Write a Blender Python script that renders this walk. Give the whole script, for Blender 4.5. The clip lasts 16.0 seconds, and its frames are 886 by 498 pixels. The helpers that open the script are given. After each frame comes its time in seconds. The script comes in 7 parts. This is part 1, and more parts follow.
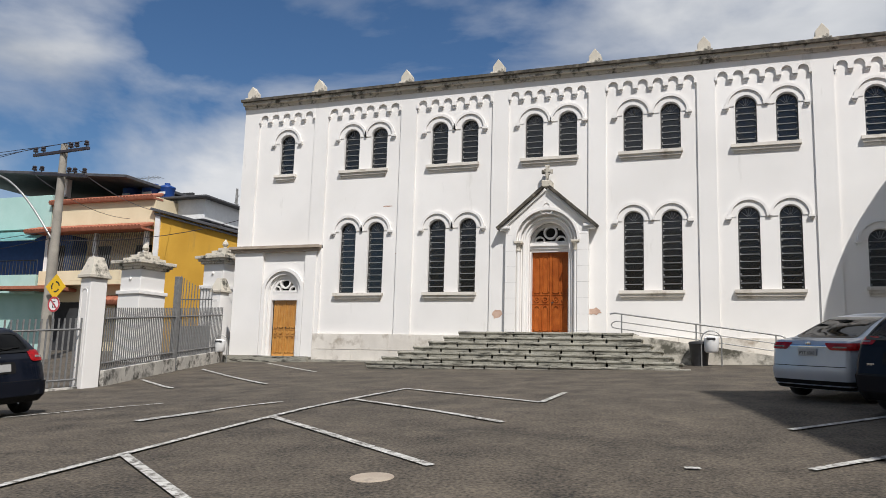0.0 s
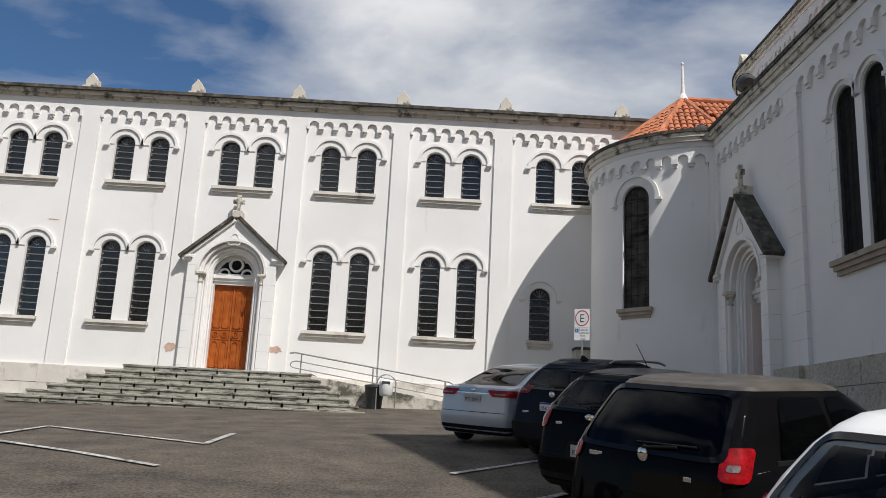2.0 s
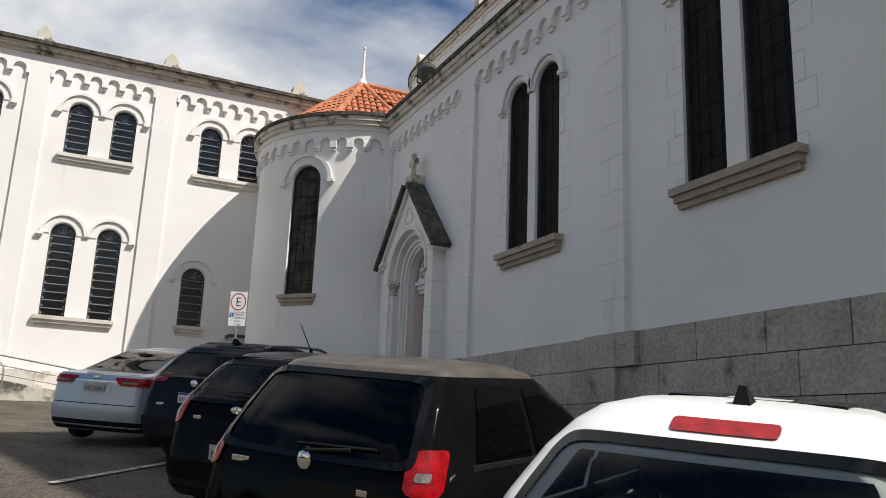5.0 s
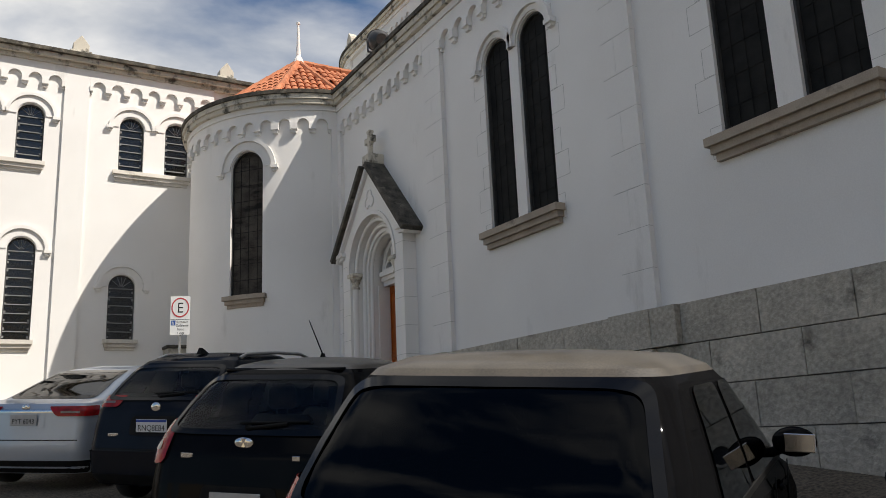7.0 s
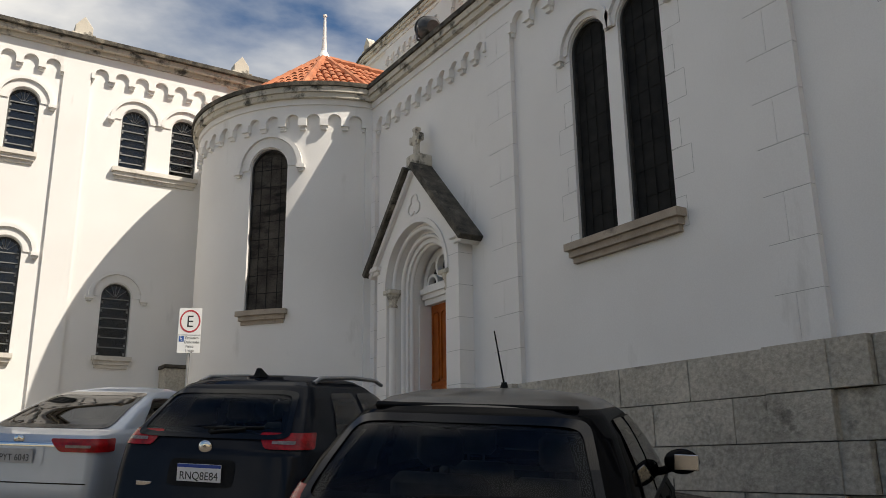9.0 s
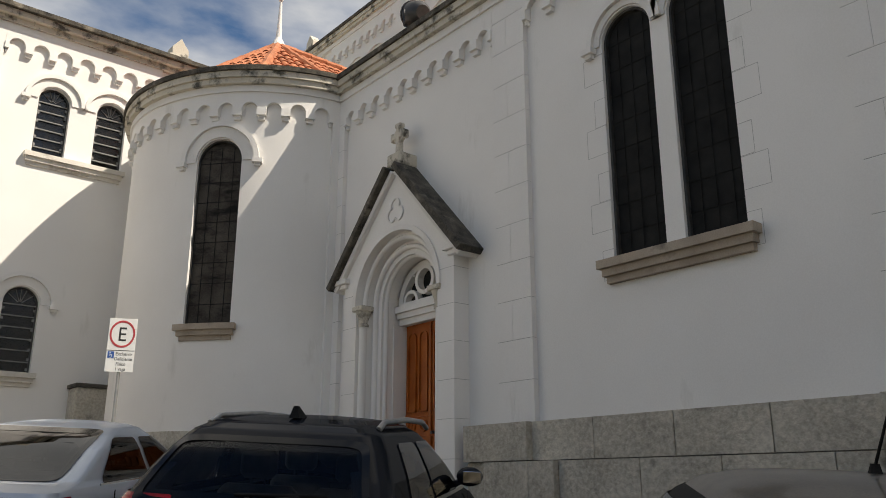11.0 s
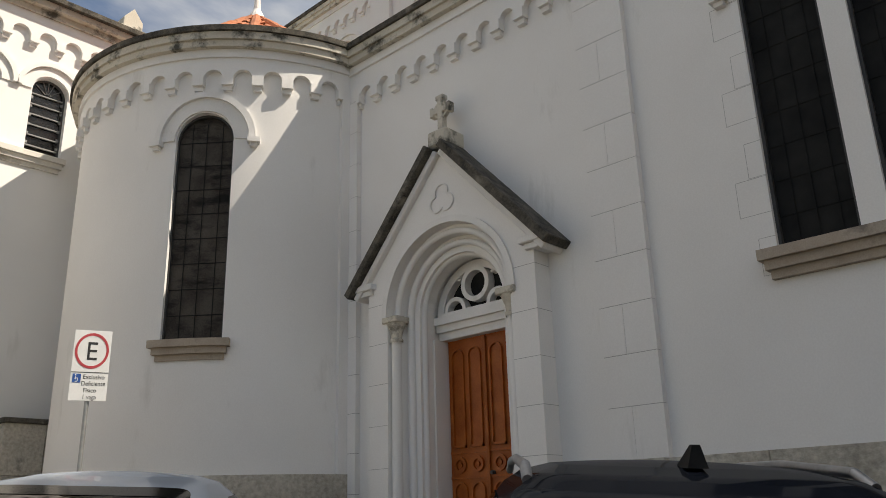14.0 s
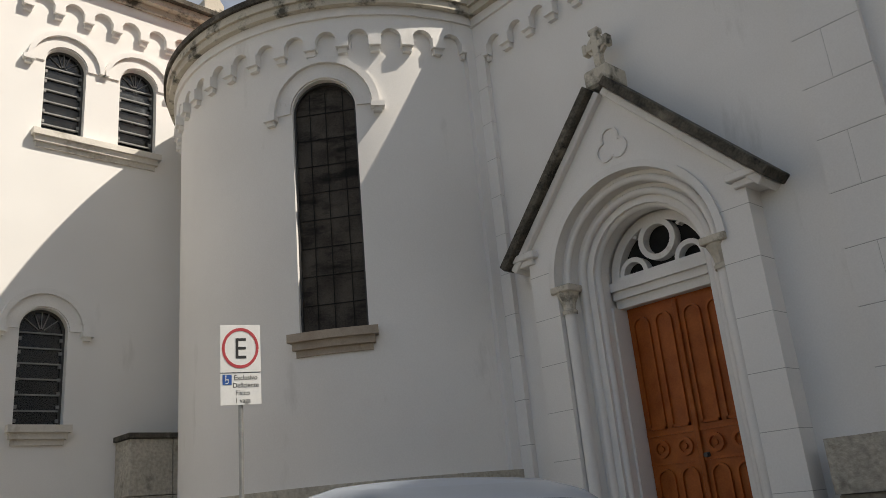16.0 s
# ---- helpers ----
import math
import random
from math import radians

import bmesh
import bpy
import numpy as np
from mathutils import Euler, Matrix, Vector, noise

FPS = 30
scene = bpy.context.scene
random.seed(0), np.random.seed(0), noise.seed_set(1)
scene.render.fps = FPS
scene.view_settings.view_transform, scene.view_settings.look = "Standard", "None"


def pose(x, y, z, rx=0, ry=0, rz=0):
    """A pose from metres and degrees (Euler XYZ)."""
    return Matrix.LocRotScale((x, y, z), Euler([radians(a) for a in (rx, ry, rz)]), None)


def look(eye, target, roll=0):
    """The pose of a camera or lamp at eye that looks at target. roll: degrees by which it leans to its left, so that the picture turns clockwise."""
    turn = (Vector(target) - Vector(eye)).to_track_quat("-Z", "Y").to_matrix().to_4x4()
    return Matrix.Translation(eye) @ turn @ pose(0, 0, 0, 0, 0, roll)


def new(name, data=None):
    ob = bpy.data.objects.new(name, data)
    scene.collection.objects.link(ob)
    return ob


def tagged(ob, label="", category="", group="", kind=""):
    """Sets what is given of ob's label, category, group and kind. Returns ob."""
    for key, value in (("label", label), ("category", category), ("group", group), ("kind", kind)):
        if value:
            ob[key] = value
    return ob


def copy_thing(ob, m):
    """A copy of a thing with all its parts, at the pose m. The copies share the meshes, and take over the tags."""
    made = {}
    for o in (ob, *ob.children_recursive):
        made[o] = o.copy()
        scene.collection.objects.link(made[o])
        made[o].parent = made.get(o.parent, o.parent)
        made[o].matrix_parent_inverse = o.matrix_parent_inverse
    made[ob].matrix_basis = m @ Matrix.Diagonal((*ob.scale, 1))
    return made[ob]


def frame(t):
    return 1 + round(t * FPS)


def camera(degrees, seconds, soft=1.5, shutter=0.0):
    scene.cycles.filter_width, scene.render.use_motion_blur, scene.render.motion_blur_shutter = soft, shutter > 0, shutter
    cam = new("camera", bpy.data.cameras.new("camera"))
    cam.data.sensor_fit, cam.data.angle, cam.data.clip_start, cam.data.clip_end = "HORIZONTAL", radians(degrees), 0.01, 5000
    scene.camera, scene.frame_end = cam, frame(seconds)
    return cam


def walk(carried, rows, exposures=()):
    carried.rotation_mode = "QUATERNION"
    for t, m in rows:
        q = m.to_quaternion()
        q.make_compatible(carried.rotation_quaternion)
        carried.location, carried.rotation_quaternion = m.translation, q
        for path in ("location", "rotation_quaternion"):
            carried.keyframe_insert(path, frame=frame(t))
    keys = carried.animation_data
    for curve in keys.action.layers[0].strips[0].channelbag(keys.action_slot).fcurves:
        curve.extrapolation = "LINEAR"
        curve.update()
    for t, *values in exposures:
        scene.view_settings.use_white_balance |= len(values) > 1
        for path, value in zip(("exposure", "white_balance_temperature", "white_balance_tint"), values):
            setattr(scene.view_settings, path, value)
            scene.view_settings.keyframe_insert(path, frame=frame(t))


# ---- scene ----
cam = camera(57.08, 16.0, soft=0.9)
# seconds, eye, target, roll
ROWS = [
    (0, (-0.263, 0.464, 1.683), (-0.963, 2.312, 1.990), 1.70),
    (0.5, (-0.279, 0.566, 1.672), (-0.898, 2.438, 2.005), 2.55),
    (1, (-0.327, 0.681, 1.650), (-0.797, 2.589, 2.024), 2.73),
    (1.5, (-0.279, 0.825, 1.653), (-0.501, 2.769, 2.065), 3.08),
    (2, (-0.269, 0.952, 1.684), (-0.235, 2.905, 2.117), 2.93),
    (2.5, (-0.274, 1.049, 1.667), (-0.033, 2.982, 2.121), 2.74),
    (3, (-0.221, 1.116, 1.671), (0.202, 3.013, 2.143), 2.90),
    (3.5, (-0.116, 1.306, 1.650), (0.551, 3.129, 2.132), 2.99),
    (4, (-0.010, 1.661, 1.645), (0.732, 3.456, 2.122), 3.00),
    (6.5, (0.093, 4.002, 1.875), (1.058, 5.705, 2.285), -0.72),
    (7, (-0.027, 4.519, 1.891), (0.968, 6.197, 2.332), -2.49),
    (7.5, (-0.031, 5.125, 1.956), (0.926, 6.820, 2.413), -4.51),
    (8, (-0.183, 5.655, 1.976), (0.733, 7.367, 2.457), -4.91),
    (8.5, (-0.140, 6.325, 2.034), (0.824, 8.005, 2.532), -2.88),
    (11, (-0.289, 9.182, 2.453), (0.938, 10.659, 3.012), -0.01),
    (11.5, (-0.417, 9.672, 2.459), (0.819, 11.119, 3.077), -1.49),
    (12, (-0.098, 10.225, 2.507), (1.161, 11.631, 3.169), 0.33),
    (12.5, (-0.327, 10.843, 2.525), (1.020, 12.167, 3.183), -0.04),
    (13, (-0.292, 11.340, 2.583), (1.082, 12.635, 3.242), -1.42),
    (13.5, (-0.309, 11.860, 2.602), (1.062, 13.146, 3.285), -1.44),
    (14, (-0.235, 12.328, 2.718), (1.156, 13.620, 3.345), -1.63),
    (14.5, (-0.254, 12.875, 2.741), (1.144, 14.174, 3.341), -3.71),
    (15, (-0.273, 13.357, 2.774), (1.082, 14.691, 3.396), -4.91),
    (15.5, (-0.147, 13.723, 2.813), (1.191, 15.076, 3.427), -4.65),
    (16, (-0.258, 14.259, 2.865), (1.053, 15.637, 3.486), -5.35),
]
walk(cam, [(t, look(eye, target, roll)) for t, eye, target, roll in ROWS],
     exposures=[(0.0, -0.08, 6250, 11), (2.5, -0.06, 6250, 11), (4.0, 0.09, 6350, 11), (6.5, 0.26, 6650, 10), (7.5, 0.24, 6750, 10), (8.0, 0.08, 6850, 10), (8.5, 0.25, 6900, 10), (11.0, 0.36, 7150, 10), (11.5, 0.3, 7150, 10), (12.5, 0.53, 7200, 10), (13.5, 0.6, 7150, 10), (14.0, 0.4, 7150, 10), (16.0, 0.14, 7000, 10)])

# ---- sky, sun, exposure ----
SUN_EL, SUN_DIR = 52.0, (0.585, -0.811)
world = bpy.data.worlds.new("sky")
scene.world = world
world.use_nodes = True
wn, wl = world.node_tree.nodes, world.node_tree.links
wn.clear()
sky = wn.new("ShaderNodeTexSky")
sky.sky_type, sky.sun_disc = "NISHITA", False
sky.sun_elevation = radians(SUN_EL)
sky.sun_rotation = math.atan2(SUN_DIR[0], SUN_DIR[1])
sky.air_density, sky.dust_density, sky.ozone_density = 1.0, 0.2, 4.0
coord = wn.new("ShaderNodeTexCoord")
stretch = wn.new("ShaderNodeMapping")
stretch.inputs["Scale"].default_value = (1.0, 1.0, 2.6)
stretch.inputs["Location"].default_value = (0.35, 0.1, 0.12)
cloud = wn.new("ShaderNodeTexNoise")
cloud.inputs["Scale"].default_value, cloud.inputs["Detail"].default_value = 1.9, 9.0
cloud.inputs["Roughness"].default_value, cloud.inputs["Distortion"].default_value = 0.52, 0.25
cover = wn.new("ShaderNodeValToRGB")
cover.color_ramp.elements[0].position, cover.color_ramp.elements[1].position = 0.39, 0.57
grey = wn.new("ShaderNodeTexNoise")
grey.inputs["Scale"].default_value, grey.inputs["Detail"].default_value = 3.5, 6.0
tone = wn.new("ShaderNodeValToRGB")
tone.color_ramp.elements[0].position, tone.color_ramp.elements[0].color = 0.3, (7.0, 7.5, 8.2, 1)
tone.color_ramp.elements[1].position, tone.color_ramp.elements[1].color = 0.7, (14.0, 13.9, 13.6, 1)
blend = wn.new("ShaderNodeMixRGB")
wl.new(coord.outputs["Generated"], stretch.inputs["Vector"])
wl.new(stretch.outputs["Vector"], cloud.inputs["Vector"])
wl.new(stretch.outputs["Vector"], grey.inputs["Vector"])
axes = wn.new("ShaderNodeSeparateXYZ")
drift = wn.new("ShaderNodeMath")
drift.operation, drift.inputs[1].default_value = "MULTIPLY_ADD", 0.13
wl.new(coord.outputs["Generated"], axes.inputs["Vector"])
wl.new(axes.outputs["X"], drift.inputs[0])
wl.new(cloud.outputs["Fac"], drift.inputs[2])
wl.new(drift.outputs[0], cover.inputs["Fac"])
wl.new(grey.outputs["Fac"], tone.inputs["Fac"])
wl.new(cover.outputs["Color"], blend.inputs["Fac"])
deep = wn.new("ShaderNodeHueSaturation")
deep.inputs["Saturation"].default_value, deep.inputs["Value"].default_value = 1.12, 1.3
wl.new(sky.outputs["Color"], deep.inputs["Color"])
wl.new(deep.outputs["Color"], blend.inputs["Color1"])
wl.new(tone.outputs["Color"], blend.inputs["Color2"])
back = wn.new("ShaderNodeBackground")
back.inputs["Strength"].default_value = 0.061
out = wn.new("ShaderNodeOutputWorld")
wl.new(blend.outputs["Color"], back.inputs["Color"])
wl.new(back.outputs["Background"], out.inputs["Surface"])
sun = new("sun", bpy.data.lights.new("sun", "SUN"))
sun.data.energy, sun.data.angle, sun.data.color = 4.8, radians(0.53), (1.0, 0.95, 0.88)
ce = math.cos(radians(SUN_EL))
sun.matrix_world = look((SUN_DIR[0] * ce * 60, SUN_DIR[1] * ce * 60, math.sin(radians(SUN_EL)) * 60), (0, 0, 0))


# ---- materials ----
def surf(name, c1, c2, scale=3.0, rough=0.7, bump=0.1, fine=40.0, metal=0.0, stain=None, stain_scale=1.2, stain_cut=0.62, streak=0.0, coat=0.0, vary=0.0, dist=0.01, gloss=None, speckle=0.35):
    """Two-scale procedural surface: broad tint, fine grain with relief, optional stains and vertical streaks."""
    m = bpy.data.materials.new(name)
    m.use_nodes = True
    n, l = m.node_tree.nodes, m.node_tree.links
    p = n["Principled BSDF"]
    tc = n.new("ShaderNodeTexCoord")
    broad = n.new("ShaderNodeTexNoise")
    broad.inputs["Scale"].default_value, broad.inputs["Detail"].default_value = scale, 6
    grain = n.new("ShaderNodeTexNoise")
    grain.inputs["Scale"].default_value, grain.inputs["Detail"].default_value = fine, 5
    where = tc.outputs["Object"]
    if vary:
        # alike pieces share a mesh: their place shifts the grain so that none repeats
        info = n.new("ShaderNodeObjectInfo")
        shift = n.new("ShaderNodeVectorMath")
        l.new(where, shift.inputs[0])
        l.new(info.outputs["Location"], shift.inputs[1])
        where = shift.outputs["Vector"]
    l.new(where, broad.inputs["Vector"])
    l.new(where, grain.inputs["Vector"])
    r = n.new("ShaderNodeValToRGB")
    r.color_ramp.elements[0].position, r.color_ramp.elements[1].position = 0.35, 0.65
    r.color_ramp.elements[0].color, r.color_ramp.elements[1].color = (*c1, 1), (*c2, 1)
    mixer = n.new("ShaderNodeMath")
    mixer.operation, mixer.inputs[1].default_value = "MULTIPLY_ADD", 1 - speckle
    half = n.new("ShaderNodeMath")
    half.operation, half.inputs[1].default_value = "MULTIPLY", speckle
    l.new(grain.outputs["Fac"], half.inputs[0])
    l.new(broad.outputs["Fac"], mixer.inputs[0])
    l.new(half.outputs[0], mixer.inputs[2])
    l.new(mixer.outputs[0], r.inputs["Fac"])
    colour = r.outputs["Color"]
    if vary:
        hsv = n.new("ShaderNodeHueSaturation")
        span = n.new("ShaderNodeMapRange")
        span.inputs["To Min"].default_value, span.inputs["To Max"].default_value = 1 - vary, 1 + vary
        l.new(info.outputs["Random"], span.inputs["Value"])
        l.new(span.outputs["Result"], hsv.inputs["Value"])
        l.new(colour, hsv.inputs["Color"])
        colour = hsv.outputs["Color"]
    if stain:
        s = n.new("ShaderNodeTexNoise")
        s.inputs["Scale"].default_value, s.inputs["Detail"].default_value, s.inputs["Roughness"].default_value = stain_scale, 8, 0.65
        if streak:
            mp = n.new("ShaderNodeMapping")
            mp.inputs["Scale"].default_value = (1, 1, streak)
            l.new(where, mp.inputs["Vector"])
            l.new(mp.outputs["Vector"], s.inputs["Vector"])
        else:
            l.new(where, s.inputs["Vector"])
        sr = n.new("ShaderNodeValToRGB")
        sr.color_ramp.elements[0].position, sr.color_ramp.elements[1].position = stain_cut - 0.06, stain_cut + 0.08
        l.new(s.outputs["Fac"], sr.inputs["Fac"])
        mx = n.new("ShaderNodeMixRGB")
        l.new(sr.outputs["Color"], mx.inputs["Fac"])
        l.new(colour, mx.inputs["Color1"])
        mx.inputs["Color2"].default_value = (*stain, 1)
        colour = mx.outputs["Color"]
    l.new(colour, p.inputs["Base Color"])
    p.inputs["Roughness"].default_value, p.inputs["Metallic"].default_value = rough, metal
    p.inputs["Coat Weight"].default_value = coat
    if gloss is not None:
        p.inputs["Specular IOR Level"].default_value = gloss
    p.inputs["Coat Roughness"].default_value = 0.04
    if bump:
        b = n.new("ShaderNodeBump")
        b.inputs["Strength"].default_value, b.inputs["Distance"].default_value = bump, dist
        l.new(mixer.outputs[0], b.inputs["Height"])
        l.new(b.outputs["Normal"], p.inputs["Normal"])
    return m


def glazing(name, tint, rough=0.03, wave=0.0, ior=1.5):
    m = bpy.data.materials.new(name)
    m.use_nodes = True
    n, l = m.node_tree.nodes, m.node_tree.links
    n.remove(n["Principled BSDF"])
    clear = n.new("ShaderNodeBsdfTransparent")
    clear.inputs["Color"].default_value = (*tint, 1)
    gloss = n.new("ShaderNodeBsdfGlossy")
    gloss.inputs["Roughness"].default_value = rough
    fr = n.new("ShaderNodeFresnel")
    fr.inputs["IOR"].default_value = ior
    mix = n.new("ShaderNodeMixShader")
    l.new(fr.outputs["Fac"], mix.inputs["Fac"])
    l.new(clear.outputs[0], mix.inputs[1])
    l.new(gloss.outputs[0], mix.inputs[2])
    l.new(mix.outputs[0], n["Material Output"].inputs["Surface"])
    if wave:
        tc, ns, b = n.new("ShaderNodeTexCoord"), n.new("ShaderNodeTexNoise"), n.new("ShaderNodeBump")
        ns.inputs["Scale"].default_value = 3.0
        b.inputs["Strength"].default_value, b.inputs["Distance"].default_value = wave, 0.02
        l.new(tc.outputs["Object"], ns.inputs["Vector"])
        l.new(ns.outputs["Fac"], b.inputs["Height"])
        l.new(b.outputs["Normal"], gloss.inputs["Normal"])
    return m


WHITE = surf("white_wall_paint", (0.74, 0.72, 0.69), (0.83, 0.81, 0.78), 0.5, 0.85, 0.12, 60, stain=(0.62, 0.6, 0.56), stain_scale=1.6, stain_cut=0.68, streak=0.25)
TRIM = surf("white_trim_paint", (0.72, 0.70, 0.67), (0.82, 0.80, 0.77), 2.0, 0.8, 0.1, 50, stain=(0.5, 0.46, 0.4), stain_scale=2.5, stain_cut=0.68)
SILL = surf("sill_stone", (0.31, 0.255, 0.2), (0.45, 0.38, 0.3), 3.0, 0.85, 0.2, 70, stain=(0.2, 0.17, 0.14), stain_scale=3.0, stain_cut=0.63)
CORNICE = surf("cornice_stone", (0.5, 0.46, 0.38), (0.66, 0.61, 0.52), 1.5, 0.9, 0.3, 40, stain=(0.08, 0.075, 0.06), stain_scale=3.0, stain_cut=0.56)
LICHEN = surf("lichen_capping", (0.014, 0.013, 0.011), (0.13, 0.115, 0.09), 5.0, 0.95, 0.8, 40, stain=(0.27, 0.24, 0.19), stain_scale=3.0, stain_cut=0.63)
PLINTH = surf("plinth_stone", (0.3, 0.275, 0.23), (0.54, 0.5, 0.42), 1.6, 0.92, 1.0, 20, stain=(0.12, 0.11, 0.09), stain_scale=2.2, stain_cut=0.64, vary=0.1, dist=0.03, speckle=0.55)
PAINT_JOINT = surf("painted_joint", (0.36, 0.35, 0.33), (0.48, 0.47, 0.44), 4, 0.9, 0.1, 60)
DUSTY_MESH = surf("dust_laden_mesh", (0.035, 0.03, 0.026), (0.11, 0.098, 0.084), 2.2, 0.85, 0.6, 90, stain=(0.018, 0.017, 0.016), stain_scale=1.4, stain_cut=0.56, streak=3.0, gloss=0.1)
JOINT = surf("joint_mortar", (0.15, 0.14, 0.125), (0.25, 0.235, 0.21), 4, 0.95, 0.3, 60)
PALE_STONE = surf("pale_plinth_stone", (0.6, 0.56, 0.5), (0.74, 0.70, 0.63), 1.5, 0.9, 0.5, 30, stain=(0.36, 0.31, 0.25), stain_scale=1.6, stain_cut=0.6, vary=0.08)
STEP = surf("step_stone", (0.21, 0.2, 0.165), (0.4, 0.385, 0.325), 1.5, 0.93, 0.6, 30, stain=(0.035, 0.033, 0.026), stain_scale=2.6, stain_cut=0.56, streak=5.0, vary=0.05, speckle=0.55)
ASPHALT = surf("asphalt", (0.012, 0.0102, 0.008), (0.152, 0.125, 0.093), 1.3, 0.95, 1.0, 30, stain=(0.022, 0.02, 0.017), stain_scale=1.6, stain_cut=0.66, dist=0.03, speckle=0.66)
LINE = surf("worn_line_paint", (0.36, 0.35, 0.32), (0.62, 0.61, 0.57), 6, 0.85, 0.2, 80, stain=(0.1, 0.09, 0.075), stain_scale=11, stain_cut=0.53)
WOOD = surf("varnished_door_wood", (0.27, 0.06, 0.009), (0.42, 0.115, 0.02), 5, 0.45, 0.15, 60, coat=0.06, vary=0.08, gloss=0.2)
# paler copy of WOOD: sunshine on the small door is put into its colour
WOOD_SUNLIT = surf("sunlit_ochre_door_wood", (0.42, 0.19, 0.04), (0.55, 0.28, 0.07), 5, 0.42, 0.15, 60, coat=0.2, vary=0.08)
IRON = surf("dark_window_iron", (0.03, 0.03, 0.03), (0.06, 0.058, 0.055), 8, 0.6, 0.1, 60)
LEAD = surf("window_bar_grey", (0.16, 0.16, 0.155), (0.25, 0.25, 0.245), 8, 0.55, 0.1, 60)
GLASS = glazing("window_glass", (0.2, 0.22, 0.23), 0.2, 0.5, 1.75)
MESH = surf("protective_mesh", (0.012, 0.012, 0.012), (0.028, 0.028, 0.026), 4, 0.75, 0.5, 160, stain=(0.06, 0.056, 0.05), stain_scale=2.5, stain_cut=0.68, gloss=0.1)
# near-black: the shade inside rooms and openings is put into this colour
DARK = surf("interior_shade", (0.02, 0.02, 0.022), (0.045, 0.045, 0.047), 1, 0.9, 0.0)
TILE = surf("clay_roof_tile", (0.36, 0.115, 0.05), (0.52, 0.2, 0.095), 5, 0.85, 0.3, 50, stain=(0.1, 0.07, 0.05), stain_scale=5, stain_cut=0.66, vary=0.2)
RAIL = surf("galvanised_rail", (0.3, 0.3, 0.29), (0.42, 0.42, 0.4), 9, 0.45, 0.05, 80, metal=0.7)
BLACK_METAL = surf("black_metal", (0.02, 0.02, 0.02), (0.05, 0.05, 0.05), 9, 0.45, 0.05, 80)


# ---- mesh helpers ----
def finish(name, bm, material, parent=None, smooth=None):
    me = bpy.data.meshes.new(name)
    bmesh.ops.recalc_face_normals(bm, faces=bm.faces)
    bm.to_mesh(me)
    bm.free()
    me.materials.append(material)
    if smooth:
        me.polygons.foreach_set("use_smooth", [True] * len(me.polygons))
        me.set_sharp_from_angle(angle=radians(smooth))
    ob = new(name, me)
    ob.parent = parent
    return ob


def part(name, bm, material, parent, label="", smooth=None):
    ob = finish(name, bm, material, parent, smooth)
    if label:
        ob["label"] = label
    return ob


def thing(name, x=0, y=0, z=0, rz=0):
    ob = new(name)
    ob.matrix_world = pose(x, y, z, 0, 0, rz)
    ob.empty_display_size = 0.2
    return ob


def block(bm, x0, x1, y0, y1, z0, z1, bevel=0.0, m=None):
    """A box, with its edges bevelled if asked."""
    vs = [bm.verts.new((x, y, z)) for x in (x0, x1) for y in (y0, y1) for z in (z0, z1)]
    fs = [bm.faces.new([vs[i] for i in f]) for f in ((0, 1, 3, 2), (4, 6, 7, 5), (0, 4, 5, 1), (2, 3, 7, 6), (0, 2, 6, 4), (1, 5, 7, 3))]
    if bevel:
        es = list({e for f in fs for e in f.edges})
        r = bmesh.ops.bevel(bm, geom=es, offset=bevel, segments=1, affect="EDGES")
        vs = list({v for f in r["faces"] for v in f.verts} | {v for v in vs if v.is_valid})
    if m is not None:
        bmesh.ops.transform(bm, matrix=m, verts=vs)
    return bm


def rod(bm, a, b, r0, r1=None, n=8):
    """A tapered round bar from a to b."""
    a, b = Vector(a), Vector(b)
    r1 = r0 if r1 is None else r1
    q = (b - a).to_track_quat("Z", "Y").to_matrix()
    ra = [bm.verts.new(a + q @ Vector((r0 * math.cos(2 * math.pi * i / n), r0 * math.sin(2 * math.pi * i / n), 0))) for i in range(n)]
    rb = [bm.verts.new(b + q @ Vector((r1 * math.cos(2 * math.pi * i / n), r1 * math.sin(2 * math.pi * i / n), 0))) for i in range(n)]
    for i in range(n):
        bm.faces.new((ra[i], ra[(i + 1) % n], rb[(i + 1) % n], rb[i]))
    bm.faces.new(ra[::-1]), bm.faces.new(rb)
    return bm


def tube(bm, pts, r, n=8):
    for a, b in zip(pts, pts[1:]):
        rod(bm, a, b, r, r, n)
    return bm


def lathe(bm, profile, cx=0, cy=0, n=24, a0=0.0, a1=2 * math.pi):
    """A turned solid from (radius, z) pairs."""
    closed = abs(a1 - a0 - 2 * math.pi) < 1e-6
    k = n if closed else n + 1
    rings = [[bm.verts.new((cx + r * math.cos(a0 + (a1 - a0) * i / n), cy + r * math.sin(a0 + (a1 - a0) * i / n), z)) for i in range(k)] for r, z in profile]
    for ra, rb in zip(rings, rings[1:]):
        for i in range(n):
            j = (i + 1) % k
            bm.faces.new((ra[i], ra[j], rb[j], rb[i]))
    return bm


def flat(ox, oy, ux, uy):
    """Wall coordinates: u along the wall, z up, d outward (to the right hand of u turned by -90 degrees)."""
    nx, ny = uy, -ux
    return lambda u, z, d: (ox + u * ux + d * nx, oy + u * uy + d * ny, z)


def rounded(cx, cy, radius):
    return lambda a, z, d: (cx + (radius + d) * math.cos(a / radius), cy + (radius + d) * math.sin(a / radius), z)


def quad(bm, ps):
    return bm.faces.new([bm.verts.new(p) for p in ps])


